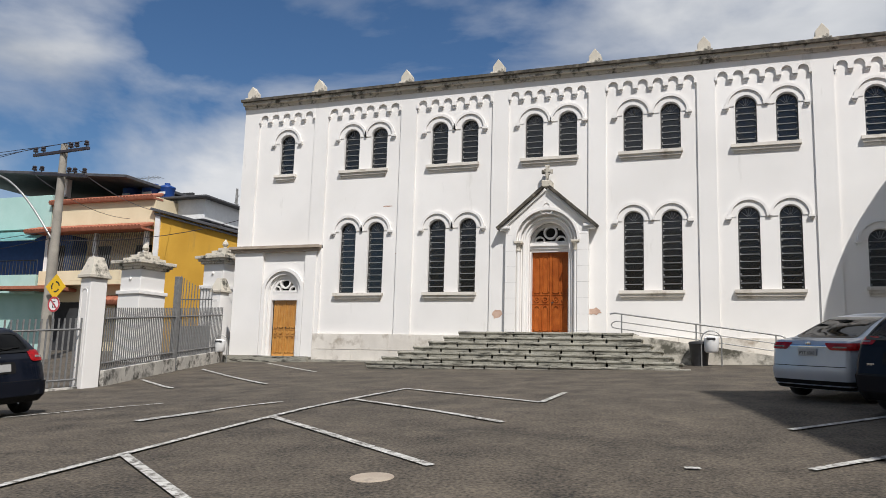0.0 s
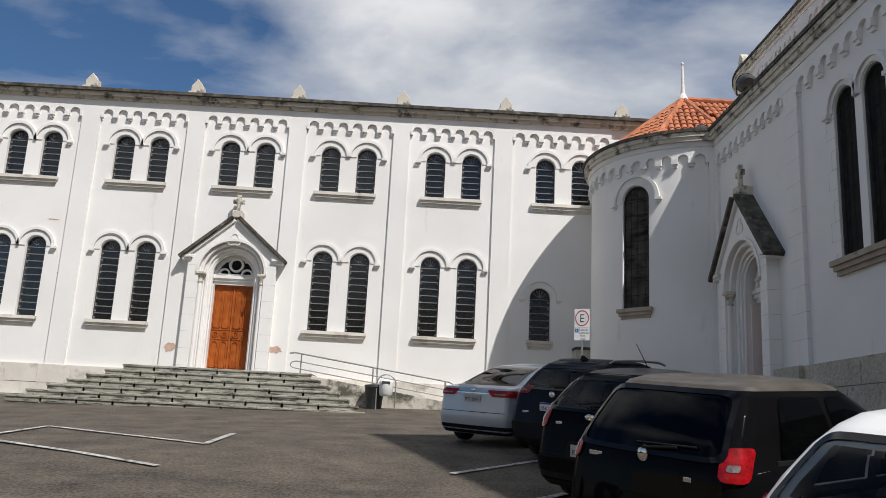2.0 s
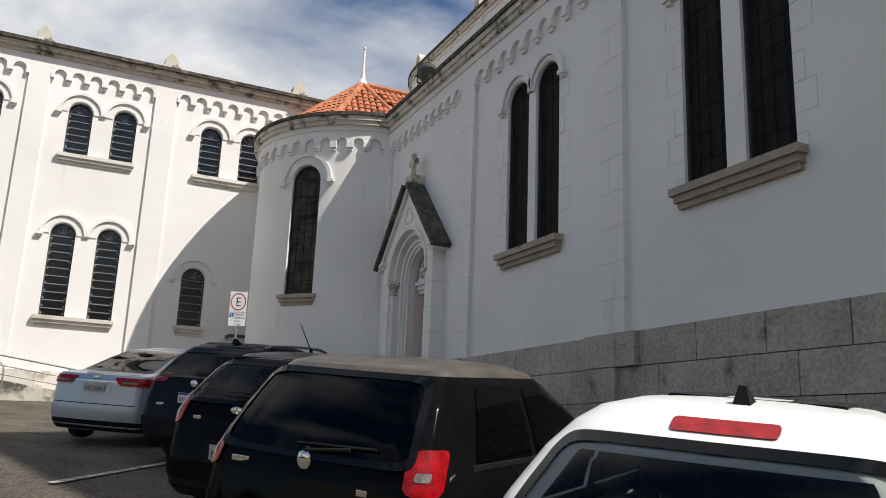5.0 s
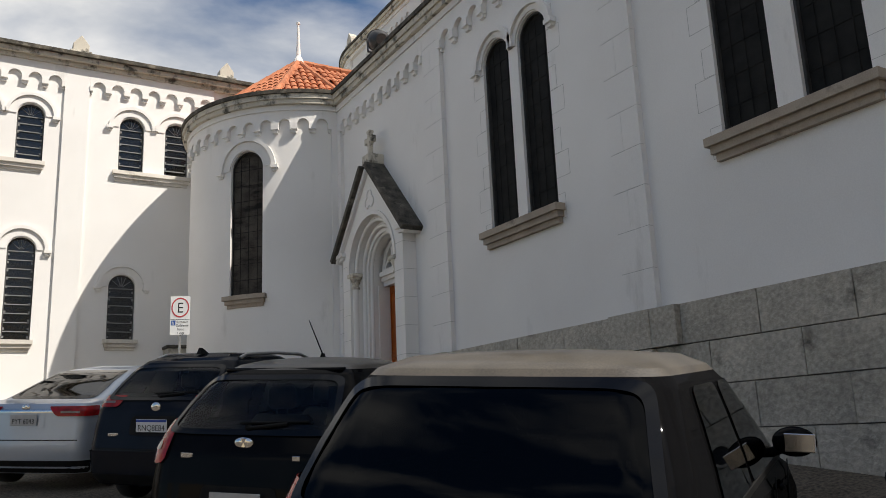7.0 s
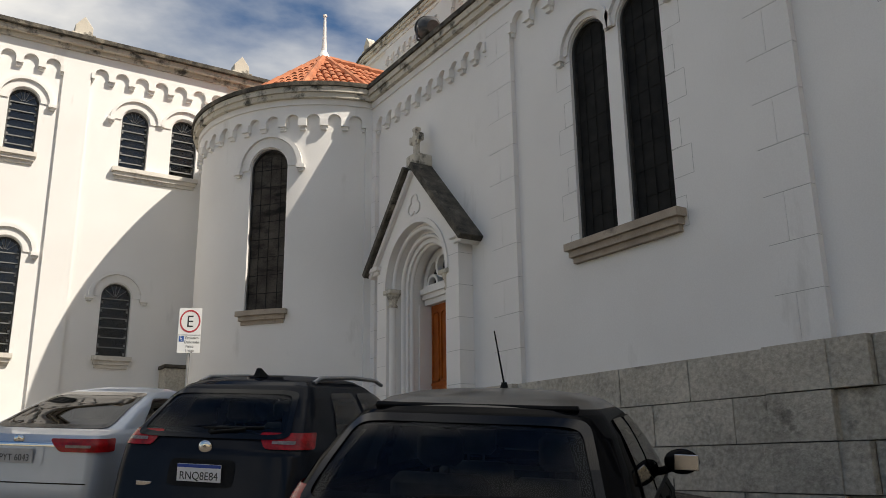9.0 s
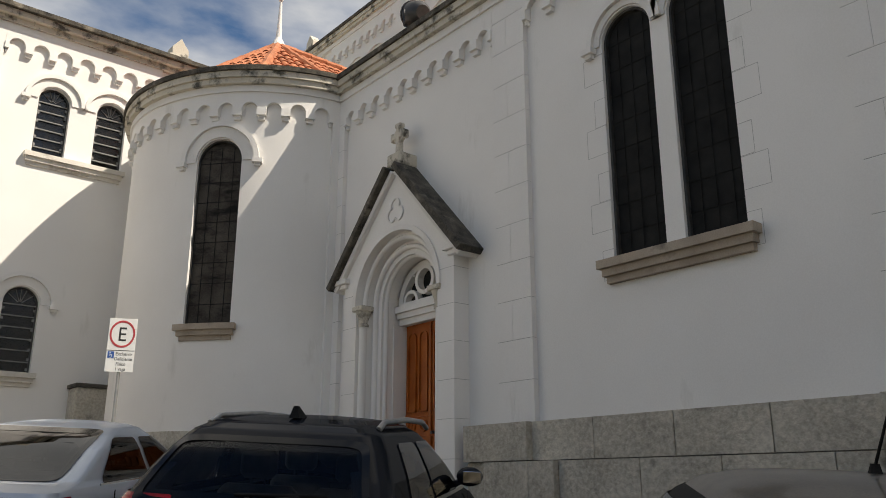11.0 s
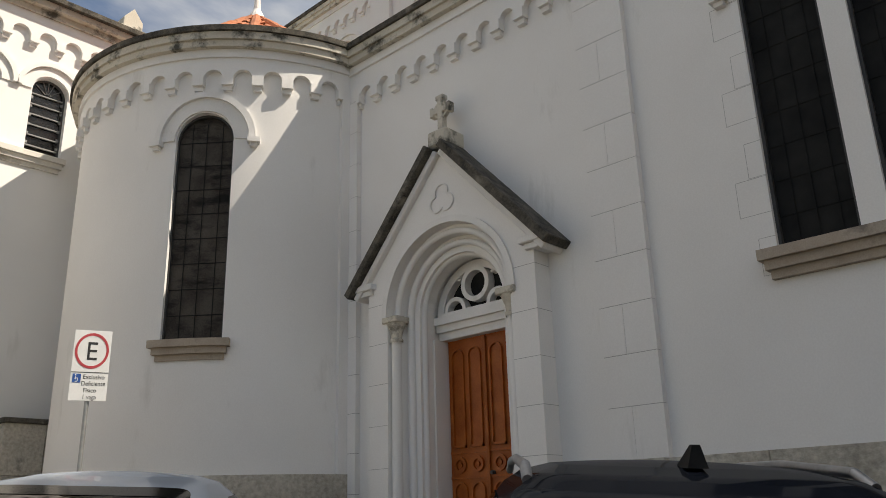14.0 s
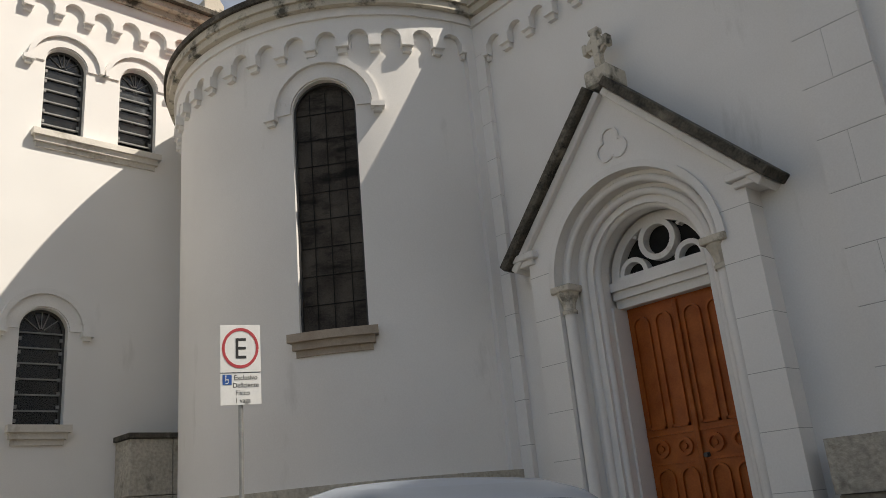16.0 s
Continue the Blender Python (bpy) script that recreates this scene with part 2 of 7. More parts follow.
def arched_wall(fn, u0, u1, z0, z1, openings, depth=0.35, step=None):
    """A wall with round-headed openings (centre, half width, foot, springing) that go through it."""
    bm = bmesh.new()
    cols = {}
    for o in openings:
        cols.setdefault((round(o[0] - o[1], 4), round(o[0] + o[1], 4)), []).append(o)
    edges = [u0]
    spans = []
    for (a, b), os in sorted(cols.items()):
        spans.append((edges[-1], a, []))
        spans.append((a, b, sorted(os, key=lambda o: o[2])))
        edges.append(b)
    spans.append((edges[-1], u1, []))
    for a, b, os in spans:
        if b - a < 1e-5:
            continue
        if os:
            us = [(a + b) / 2 - (b - a) / 2 * math.cos(math.pi * i / 16) for i in range(17)]
        else:
            k = max(1, math.ceil((b - a) / step)) if step else 1
            us = [a + (b - a) * i / k for i in range(k + 1)]
        for p, q in zip(us, us[1:]):
            lo_p = lo_q = z0
            for c, w, zb, zs in os:
                hp, hq = [zs + math.sqrt(max(0, w * w - (t - c) ** 2)) for t in (p, q)]
                for d, flip in ((0, 1), (-depth, -1)):
                    quad(bm, [fn(p, lo_p, d), fn(q, lo_q, d), fn(q, zb, d), fn(p, zb, d)][::flip])
                quad(bm, [fn(p, zb, 0), fn(q, zb, 0), fn(q, zb, -depth), fn(p, zb, -depth)])
                quad(bm, [fn(p, hp, 0), fn(p, hp, -depth), fn(q, hq, -depth), fn(q, hq, 0)])
                lo_p, lo_q = hp, hq
            for d, flip in ((0, 1), (-depth, -1)):
                quad(bm, [fn(p, lo_p, d), fn(q, lo_q, d), fn(q, z1, d), fn(p, z1, d)][::flip])
        for c, w, zb, zs in os:
            for u in (a, b):
                quad(bm, [fn(u, zb, 0), fn(u, zs, 0), fn(u, zs, -depth), fn(u, zb, -depth)])
    bmesh.ops.remove_doubles(bm, verts=bm.verts, dist=1e-4)
    return bm


def plate(bm, fn, us, low, top, d0, d1):
    """A slab proud of a wall, its lower edge low(u)."""
    for p, q in zip(us, us[1:]):
        a, b = low(p), low(q)
        quad(bm, [fn(p, a, d1), fn(q, b, d1), fn(q, top, d1), fn(p, top, d1)])
        quad(bm, [fn(p, a, d0), fn(q, b, d0), fn(q, b, d1), fn(p, a, d1)])
        quad(bm, [fn(p, top, d1), fn(q, top, d1), fn(q, top, d0), fn(p, top, d0)])
    for u in (us[0], us[-1]):
        quad(bm, [fn(u, low(u), d0), fn(u, low(u), d1), fn(u, top, d1), fn(u, top, d0)])


def slab(bm, fn, u0, u1, z0, z1, d0, d1, step=None):
    k = max(1, math.ceil((u1 - u0) / step)) if step else 1
    us = [u0 + (u1 - u0) * i / k for i in range(k + 1)]
    for p, q in zip(us, us[1:]):
        quad(bm, [fn(p, z0, d1), fn(q, z0, d1), fn(q, z1, d1), fn(p, z1, d1)])
        quad(bm, [fn(p, z0, d0), fn(q, z0, d0), fn(q, z0, d1), fn(p, z0, d1)])
        quad(bm, [fn(p, z1, d1), fn(q, z1, d1), fn(q, z1, d0), fn(p, z1, d0)])
    for u in (u0, u1):
        quad(bm, [fn(u, z0, d0), fn(u, z0, d1), fn(u, z1, d1), fn(u, z1, d0)])


def frieze(bm, fn, u0, u1, count, z_foot, z_top, proud, corbel=0.16, d0=-0.02):
    """A Lombard band: a row of small round arches on stepped corbels."""
    pitch = (u1 - u0) / count
    r = (pitch - corbel) / 2
    zs = z_foot + 0.2
    us = []
    for i in range(count):
        c = u0 + pitch * (i + 0.5)
        us += [c - pitch / 2 + 1e-4] + [c - r * math.cos(math.pi * j / 10) for j in range(11)] + [c + pitch / 2 - 1e-4]

    def low(u):
        t = (u - u0) % pitch - pitch / 2
        return zs + math.sqrt(max(0, r * r - t * t)) if abs(t) < r - 1e-6 else zs
    plate(bm, fn, us, low, z_top, d0, proud)
    for i in range(count + 1):
        c = u0 + pitch * i
        a, b = max(u0, c - corbel / 2), min(u1, c + corbel / 2)
        slab(bm, fn, a, b, zs - 0.13, zs + 0.02, d0, proud + 0.03)
        slab(bm, fn, a + 0.02, b - 0.02, z_foot, zs - 0.13, d0, proud - 0.02)


def ring(bm, fn, c, zs, r0, r1, d0, d1, a0=0.0, a1=math.pi, n=18):
    """A moulded arch band between two radii."""
    for i in range(n):
        t, s = [a0 + (a1 - a0) * (i + k) / n for k in (0, 1)]
        P = lambda r, a, d: fn(c - r * math.cos(a), zs + r * math.sin(a), d)
        quad(bm, [P(r0, t, d1), P(r0, s, d1), P(r1, s, d1), P(r1, t, d1)])
        quad(bm, [P(r0, t, d0), P(r0, s, d0), P(r0, s, d1), P(r0, t, d1)])
        quad(bm, [P(r1, t, d0), P(r1, s, d0), P(r1, s, d1), P(r1, t, d1)])
    for a in (a0, a1):
        quad(bm, [P(r0, a, d0), P(r0, a, d1), P(r1, a, d1), P(r1, a, d0)])


def joined(bm):
    bmesh.ops.remove_doubles(bm, verts=bm.verts, dist=5e-4)
    return bm


# ---- ground ----
def ground_z(x, y):
    bank = 0.2 * min(max(x - 4.6, 0.0), 2.2)
    swell = float(np.interp(y, [0, 5, 10, 14, 17, 20, 23], [0, 0.08, 0.12, 0.12, 0.1, 0.06, 0])) * min(max((x + 14) / 6, 0.0), 1.0)
    rise = 0.13 * min(max(-x / 3.0, 0.0), 1.0) * min(max((x + 14) / 4, 0.0), 1.0) * float(np.interp(y, [12, 18], [1, 0]))
    return swell + rise - 0.14 + 0.0945 * min(max(y, -30.0), 30.0) + 0.02 * min(max(x, -18.0), 8.0) + bank


def ground_sheet():
    xs = sorted({-900, -300, -120, -60, -40, -30, 14, 30, 60, 120, 300, 900} | {round(-24 + 1.0 * i, 2) for i in range(37)})
    ys = sorted({-900, -300, -120, -60, -35, 36, 60, 120, 300, 900} | {round(-30 + 1.2 * i, 2) for i in range(51)})
    bm = bmesh.new()
    g = [[bm.verts.new((x, y, ground_z(x, y) + 0.012 * noise.noise((x * 0.4, y * 0.4, 0)) * (abs(x) < 30))) for y in ys] for x in xs]
    for i in range(len(xs) - 1):
        for j in range(len(ys) - 1):
            bm.faces.new((g[i][j], g[i + 1][j], g[i + 1][j + 1], g[i][j + 1]))
    ob = finish("ground", bm, ASPHALT, None, 60)
    return tagged(ob, "worn grey-brown asphalt car park sloping up to the church", "ground", kind="structure")


ground_sheet()


def painted_line(a, b, width=0.11):
    bm = bmesh.new()
    a, b = Vector((*a, 0)), Vector((*b, 0))
    side = (b - a).normalized().cross(Vector((0, 0, 1))) * width / 2
    n = max(2, int((b - a).length / 0.35))
    rows = []
    for i in range(n + 1):
        p = a.lerp(b, i / n)
        rows.append([bm.verts.new((q.x, q.y, ground_z(q.x, q.y) + 0.014 + 0.006)) for q in (p - side, p + side)])
    for r, s in zip(rows, rows[1:]):
        bm.faces.new((*r, s[1], s[0]))
    ob = finish("painted_line", bm, LINE)
    return tagged(ob, "worn white parking line painted on the asphalt", "road marking", "parking lines", "structure")


for a, b in (((-6.78, 4.9), (-6.87, 16.02)), ((-6.82, 7.93), (-4.3, 6.0)), ((-6.85, 10.96), (-3.22, 8.11)), ((-6.79, 13.5), (-3.35, 11.03)),
             ((-6.87, 16.02), (-3.45, 13.56)), ((-3.45, 13.56), (-3.49, 15.57)), ((0.19, 11.98), (3.2, 15.4)), ((0.27, 9.39), (3.2, 12.6)),
             ((0.2, 6.4), (3.2, 9.7)), ((-15.91, 18.77), (-13.15, 16.6)), ((-16.7, 22.43), (-11.2, 17.6)), ((-16.13, 25.25), (-12.1, 21.6)),
             ((-12.0, 10.93), (-10.0, 12.46))):
    painted_line(a, b)


# ---- long wing, facing -y ----
FY = 26.5
wing = flat(0, FY, 1, 0)
WING_X0, WING_X1 = -18.5, 9.5
CORN_Z = 11.9
BAYS = [(-17.86, -15.41), (-14.84, -11.86), (-11.26, -8.40), (-7.83, -5.08), (-4.51, -1.64), (-1.09, 1.71), (2.31, 5.58)]
UP_FOOT, UP_SPRING, LOW_FOOT, LOW_SPRING, HALF = 9.02, 10.26, 4.5, 6.74, 0.315
PAIRS = [(-13.83, -12.72), (-10.37, -9.25), (-6.94, -5.79), (-3.65, -2.47), (-0.2, 0.98), (3.42, 4.6)]
up_win = [(-16.58, HALF)] + [(c, HALF) for p in PAIRS for c in p]
low_win = [(c, HALF) for i in (0, 1, 3, 4) for c in PAIRS[i]]
openings = [(c, w, UP_FOOT, UP_SPRING) for c, w in up_win] + [(c, w, LOW_FOOT, LOW_SPRING) for c, w in low_win] + [(3.34, 0.33, 4.55, 5.91)]
MAIN_C, MAIN_Z = -6.42, 3.12
SMALL_C, SMALL_Z = -16.37, 2.22


# the portal cuts share their columns with no window, so the bay above the door is built round them
def wing_wall():
    ops = [o for o in openings if not (abs(o[0] + 6.94) < 0.01 or abs(o[0] + 5.79) < 0.01 or abs(o[0] - 3.34) < 0.01 or abs(o[0] - 3.42) < 0.01 or abs(o[0] + 16.58) < 0.01)]
    parts = []
    parts.append(arched_wall(wing, WING_X0, -14.9, 1.0, 6.3, [(SMALL_C, 0.62, SMALL_Z, SMALL_Z + 2.35)]))
    parts.append(arched_wall(wing, WING_X0, -14.9, 6.3, 12.0, [(-16.58, HALF, UP_FOOT, UP_SPRING)]))
    parts.append(arched_wall(wing, -14.9, -8.0, 1.0, 12.0, [o for o in ops if o[0] < -8.5]))
    parts.append(arched_wall(wing, -8.0, -4.8, 1.0, 8.0, [(MAIN_C, 0.7, MAIN_Z, MAIN_Z + 3.03)]))
    parts.append(arched_wall(wing, -8.0, -4.8, 8.0, 12.0, [(-6.94, HALF, UP_FOOT, UP_SPRING), (-5.79, HALF, UP_FOOT, UP_SPRING)]))
    parts.append(arched_wall(wing, -4.8, 2.2, 1.0, 12.0, [o for o in ops if -4.5 < o[0] < 2]))
    parts.append(arched_wall(wing, 2.2, WING_X1, 1.0, 7.5, [(3.34, 0.33, 4.55, 5.91)]))
    parts.append(arched_wall(wing, 2.2, WING_X1, 7.5, 12.0, [(3.42, HALF, UP_FOOT, UP_SPRING), (4.6, HALF, UP_FOOT, UP_SPRING)]))
    ob = thing("wall_wing")
    for p in parts:
        part("wall_bay", p, WHITE, ob)
    return tagged(ob, "white painted two-storey church wing wall with arched windows", "wall", kind="structure")


wall_wing = wing_wall()
tagged(finish("wall_wing_end", block(bmesh.new(), WING_X0, WING_X0 + 0.35, FY + 0.352, FY + 8.998, 1.0, 12.0), WHITE), "white end wall of the church wing", "wall", kind="structure")
tagged(finish("wall_wing_back", block(bmesh.new(), WING_X0, 11.0, FY + 9, FY + 9.3, 1.0, 12.0), WHITE), "white back wall of the church wing", "wall", kind="structure")
# inner wall and floor carry the rooms' shade as a dark colour
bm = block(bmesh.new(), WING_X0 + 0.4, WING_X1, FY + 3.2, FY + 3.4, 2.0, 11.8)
tagged(finish("wall_inner", bm, DARK), "inner wall behind the windows, coloured dark for the unlit rooms", "wall", kind="structure")
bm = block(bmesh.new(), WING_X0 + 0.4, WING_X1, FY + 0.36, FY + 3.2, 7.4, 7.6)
tagged(finish("floor_upper", bm, DARK), "floor between the storeys of the wing, coloured dark for the unlit rooms", "floor", kind="structure")


for a, b in zip([(-99, WING_X0)] + BAYS, BAYS + [(6.2, 99)]):
    l, r = a[1], b[0]
    if l < 5:
        bm = bmesh.new()
        slab(bm, wing, l, r, 1.2, 11.75, -0.03, 0.08)
        part("pilaster", bm, WHITE, wall_wing)
for (a, b), n in zip(BAYS, (5, 6, 6, 6, 6, 6, 7)):
    bm = bmesh.new()
    frieze(bm, wing, a, b, n, 11.06, 11.75, 0.083)
    part("arcaded_frieze", joined(bm), WHITE, wall_wing)


def cornice(name, fn, u0, u1, z, parent, step=None):
    bm = bmesh.new()
    slab(bm, fn, u0 - 0.02, u1, z, z + 0.12, -0.03, 0.14, step)
    slab(bm, fn, u0 - 0.04, u1, z + 0.12, z + 0.24, -0.03, 0.26, step)
    part("cornice_moulding", bm, CORNICE, parent)
    bm = bmesh.new()
    slab(bm, fn, u0 - 0.08, u1, z + 0.242, z + 0.34, -0.4, 0.36, step)
    part("weathered_coping", bm, LICHEN, parent, "dark lichen-stained stone coping")


cornice("wing_cornice", wing, WING_X0, WING_X1, 11.72, wall_wing)
bm = bmesh.new()
block(bm, WING_X0, 11.0, FY + 0.45, FY + 9.3, 11.9, 12.05)
tagged(finish("roof_wing", bm, CORNICE), "flat roof behind the wing's coping", "roof", kind="structure")


def finial():
    """A small gabled stone block on the coping."""
    e = thing("roof_finial", 0, 0, 0)
    bm = bmesh.new()
    block(bm, -0.27, 0.27, -0.2, 0.2, 0, 0.1, 0.015)
    part("finial_base", bm, CORNICE, e)
    bm = bmesh.new()
    pts = [(-0.2, 0.1), (0.2, 0.1), (0.2, 0.3), (0, 0.56), (-0.2, 0.3)]
    a = [bm.verts.new((x, -0.15, z)) for x, z in pts]
    b = [bm.verts.new((x, 0.15, z)) for x, z in pts]
    bm.faces.new(a), bm.faces.new(b[::-1])
    for i in range(5):
        bm.faces.new((a[i], a[(i + 1) % 5], b[(i + 1) % 5], b[i]))
    bmesh.ops.bevel(bm, geom=list(bm.edges), offset=0.012, segments=1, affect="EDGES")
    part("finial_body", bm, CORNICE, e)
    return tagged(e, "small gabled stone finial standing on the church coping", "finial", "roof finials")


f0 = finial()
f0.matrix_world = pose(-18.2, FY - 0.05, 12.06)
for x in (-15.25, -11.67, -8.2, -4.85, -1.39, 2.03, 5.9):
    copy_thing(f0, pose(x, FY - 0.05, 12.06))


# ---- windows ----
def round_frame(bm, w, zb, zs, y0, y1, t):
    """A frame that follows a round-headed opening; x across, centred."""
    fn = lambda u, z, d: (u, -d, z)
    block(bm, -w, -w + t, y0, y1, zb, zs)
    block(bm, w - t, w, y0, y1, zb, zs)
    block(bm, -w + t, w - t, y0, y1, zb, zb + t)
    ring(bm, fn, 0, zs, w - t, w, -y1, -y0)


def wing_window(h_foot, h_spring, w, bars, name="window"):
    """Iron-framed round-headed window; origin at the middle of its foot, in the wall's face."""
    e = thing(name)
    zs = h_spring - h_foot
    bm = bmesh.new()
    round_frame(bm, w, 0, zs, 0.12, 0.19, 0.035)
    part("window_frame", bm, IRON, e)
    for i in range(1, bars):
        z = zs * i / (bars - 1) * 0.985
        bm = block(bmesh.new(), -w + 0.035, w - 0.035, 0.115, 0.15, z - 0.011, z + 0.011)
        part("glazing_bar", bm, LEAD, e)
    bm = bmesh.new()
    for a in (40, 70, 90, 110, 140):
        c, s = math.cos(radians(a)), math.sin(radians(a))
        rod(bm, (0.05 * c, 0.14, zs + 0.05 * s), ((w - 0.03) * c, 0.14, zs + (w - 0.03) * s), 0.009, n=5)
    part("fan_tracery", bm, LEAD, e)
    bm = bmesh.new()
    for s in (-1, 1):
        for i in range(bars):
            z = zs * (i + 0.3) / bars
            block(bm, s * (w - 0.05) - 0.02, s * (w - 0.05) + 0.02, 0.11, 0.145, z, z + 0.05)
    part("hinge_lugs", bm, LEAD, e)
    bm = bmesh.new()
    pts = [(-w + 0.02, 0.01), (w - 0.02, 0.01)] + [((w - 0.02) * math.cos(math.pi * i / 16), zs + (w - 0.02) * math.sin(math.pi * i / 16)) for i in range(17)]
    for y, k in ((0.155, 1), (0.16, -1)):
        bm.faces.new([bm.verts.new((x, y, z)) for x, z in pts][::k])
    g = part("pane", bm, GLASS, e)
    g.visible_shadow = False
    return tagged(e, "dark round-headed iron window with horizontal glazing bars in a white wall", "window", "wing windows", "structure")


def place_windows(proto, spots):
    proto.matrix_world = pose(*spots[0])
    for s in spots[1:]:
        copy_thing(proto, pose(*s))


place_windows(wing_window(UP_FOOT, UP_SPRING, HALF, 7), [(c, FY, UP_FOOT) for c, _ in up_win])
place_windows(wing_window(LOW_FOOT, LOW_SPRING, HALF, 11), [(c, FY, LOW_FOOT) for c, _ in low_win])
wing_window(4.55, 5.91, 0.33, 7).matrix_world = pose(3.34, FY, 4.55)


def hood(fn, c, w, zs, parent, gap=0.2, band=0.085, stops=(1, 1)):
    """A hood mould over a round head with little stops at its feet."""
    bm = bmesh.new()
    r0 = w + gap
    ring(bm, fn, c, zs, r0, r0 + band, -0.02, 0.075)
    ring(bm, fn, c, zs, w + 0.02, r0 - 0.001, -0.02, 0.025)
    for s, k in zip((-1, 1), stops):
        if k:
            u = c + s * (r0 + band / 2 + 0.02)
            slab(bm, fn, u - 0.085, u + 0.085, zs - 0.075, zs, -0.02, 0.11)
            slab(bm, fn, u - 0.05, u + 0.05, zs - 0.13, zs - 0.075, -0.02, 0.07)
    part("hood_mould", joined(bm), TRIM, parent)


def sill(fn, u0, u1, z, parent, material=None, proud=0.14, step=None):
    bm = bmesh.new()
    slab(bm, fn, u0, u1, z - 0.1, z, -0.02, proud, step)
    slab(bm, fn, u0 + 0.04, u1 - 0.04, z - 0.19, z - 0.1, -0.02, proud - 0.05, step)
    slab(bm, fn, u0 + 0.07, u1 - 0.07, z - 0.27, z - 0.19, -0.02, proud - 0.1, step)
    part("window_sill", bm, material or SILL, parent)


for i, (a, b) in enumerate(PAIRS):
    for base, zs in ((UP_FOOT, UP_SPRING),) + (((LOW_FOOT, LOW_SPRING),) if i not in (2, 5) else ()):
        hood(wing, a, HALF, zs, wall_wing, stops=(1, 0))
        hood(wing, b, HALF, zs, wall_wing, stops=(0, 1))
        sill(wing, a - HALF - 0.14, b + HALF + 0.06, base, wall_wing, PALE_STONE)
hood(wing, -16.58, HALF, UP_SPRING, wall_wing)
sill(wing, -16.58 - 0.46, -16.58 + 0.46, UP_FOOT, wall_wing, PALE_STONE)
hood(wing, 3.34, 0.33, 5.91, wall_wing)
sill(wing, 3.34 - 0.42, 3.34 + 0.42, 4.55, wall_wing, PALE_STONE)


# ---- portals ----
def panelled_door(w, h, wood):
    """Double door with arched and round panels; x across, centred, front at y = 0."""
    e = thing("door")
    for s in (-1, 1):
        x0, x1 = (0.004, w) if s > 0 else (-w, -0.004)
        leaf = part("door_leaf", block(bmesh.new(), x0, x1, 0, 0.06, 0, h, 0.004), wood, e)
        bm = bmesh.new()
        fn = lambda u, z, d: (u, -d, z)
        m = (w - 0.06) / 2
        for k in (0, 1):
            c = s * (0.035 + m * (k + 0.5)) if s > 0 else s * (0.035 + m * (k + 0.5))
            r = m / 2 - 0.035
            for z0, z1 in ((0.12, h * 0.35), (h * 0.5, h - 0.12)):
                ring(bm, fn, c, z1 - r, r - 0.022, r, 0, 0.028, n=10)
                block(bm, c - r, c - r + 0.022, -0.028, 0, z0, z1 - r)
                block(bm, c + r - 0.022, c + r, -0.028, 0, z0, z1 - r)
                block(bm, c - r, c + r, -0.028, 0, z0, z0 + 0.03)
            ring(bm, fn, c, h * 0.425, r - 0.045, r - 0.01, 0, 0.03, 0, 2 * math.pi, 20)
            ring(bm, fn, c, h * 0.425, 0.001, 0.03, 0, 0.022, 0, 2 * math.pi, 10)
        for z in (h * 0.37, h * 0.48):
            block(bm, x0 + 0.012, x1 - 0.012, -0.02, 0, z - 0.014, z + 0.014)
        part("door_panels", bm, wood, leaf)
    bm = block(bmesh.new(), -0.025, 0.025, -0.035, 0, 0.02, h - 0.02, 0.006)
    part("meeting_strip", bm, wood, e)
    bm = bmesh.new()
    rod(bm, (0.06, -0.05, 1.05), (0.06, -0.02, 1.05), 0.025, 0.02, 10)
    rod(bm, (0.06, -0.02, 1.05), (0.06, 0, 1.05), 0.03, 0.03, 10)
    part("door_knob", bm, IRON, e)
    return tagged(e, "closed varnished orange-brown panelled double church door", "door", "church doors", "structure")


def tracery(w, parent, y):
    """Stone fan over the door: a round light, two small lobes, pierced through; z = 0 at the springing."""
    fn = lambda u, z, d: (u, y - d, z)
    bm = bmesh.new()
    ring(bm, fn, 0, 0.36, 0.17, 0.235, -0.1, 0.05, 0, 2 * math.pi, 24)
    for s in (-1, 1):
        ring(bm, fn, s * 0.36, 0.06, 0.13, 0.185, -0.1, 0.04, 0, math.pi, 14)
        ring(bm, fn, s * 0.33, 0.36, 0.1, 0.135, -0.1, 0.03, math.pi * (0.1 if s < 0 else 0.3), math.pi * (0.7 if s < 0 else 0.9), 10)
    block(bm, -w, w, y - 0.05, y + 0.1, -0.02, 0.06)
    ring(bm, fn, 0, 0.0, w - 0.1, w + 0.01, -0.1, 0.045, 0, math.pi, 24)
    return part("tracery", bm, TRIM, parent)


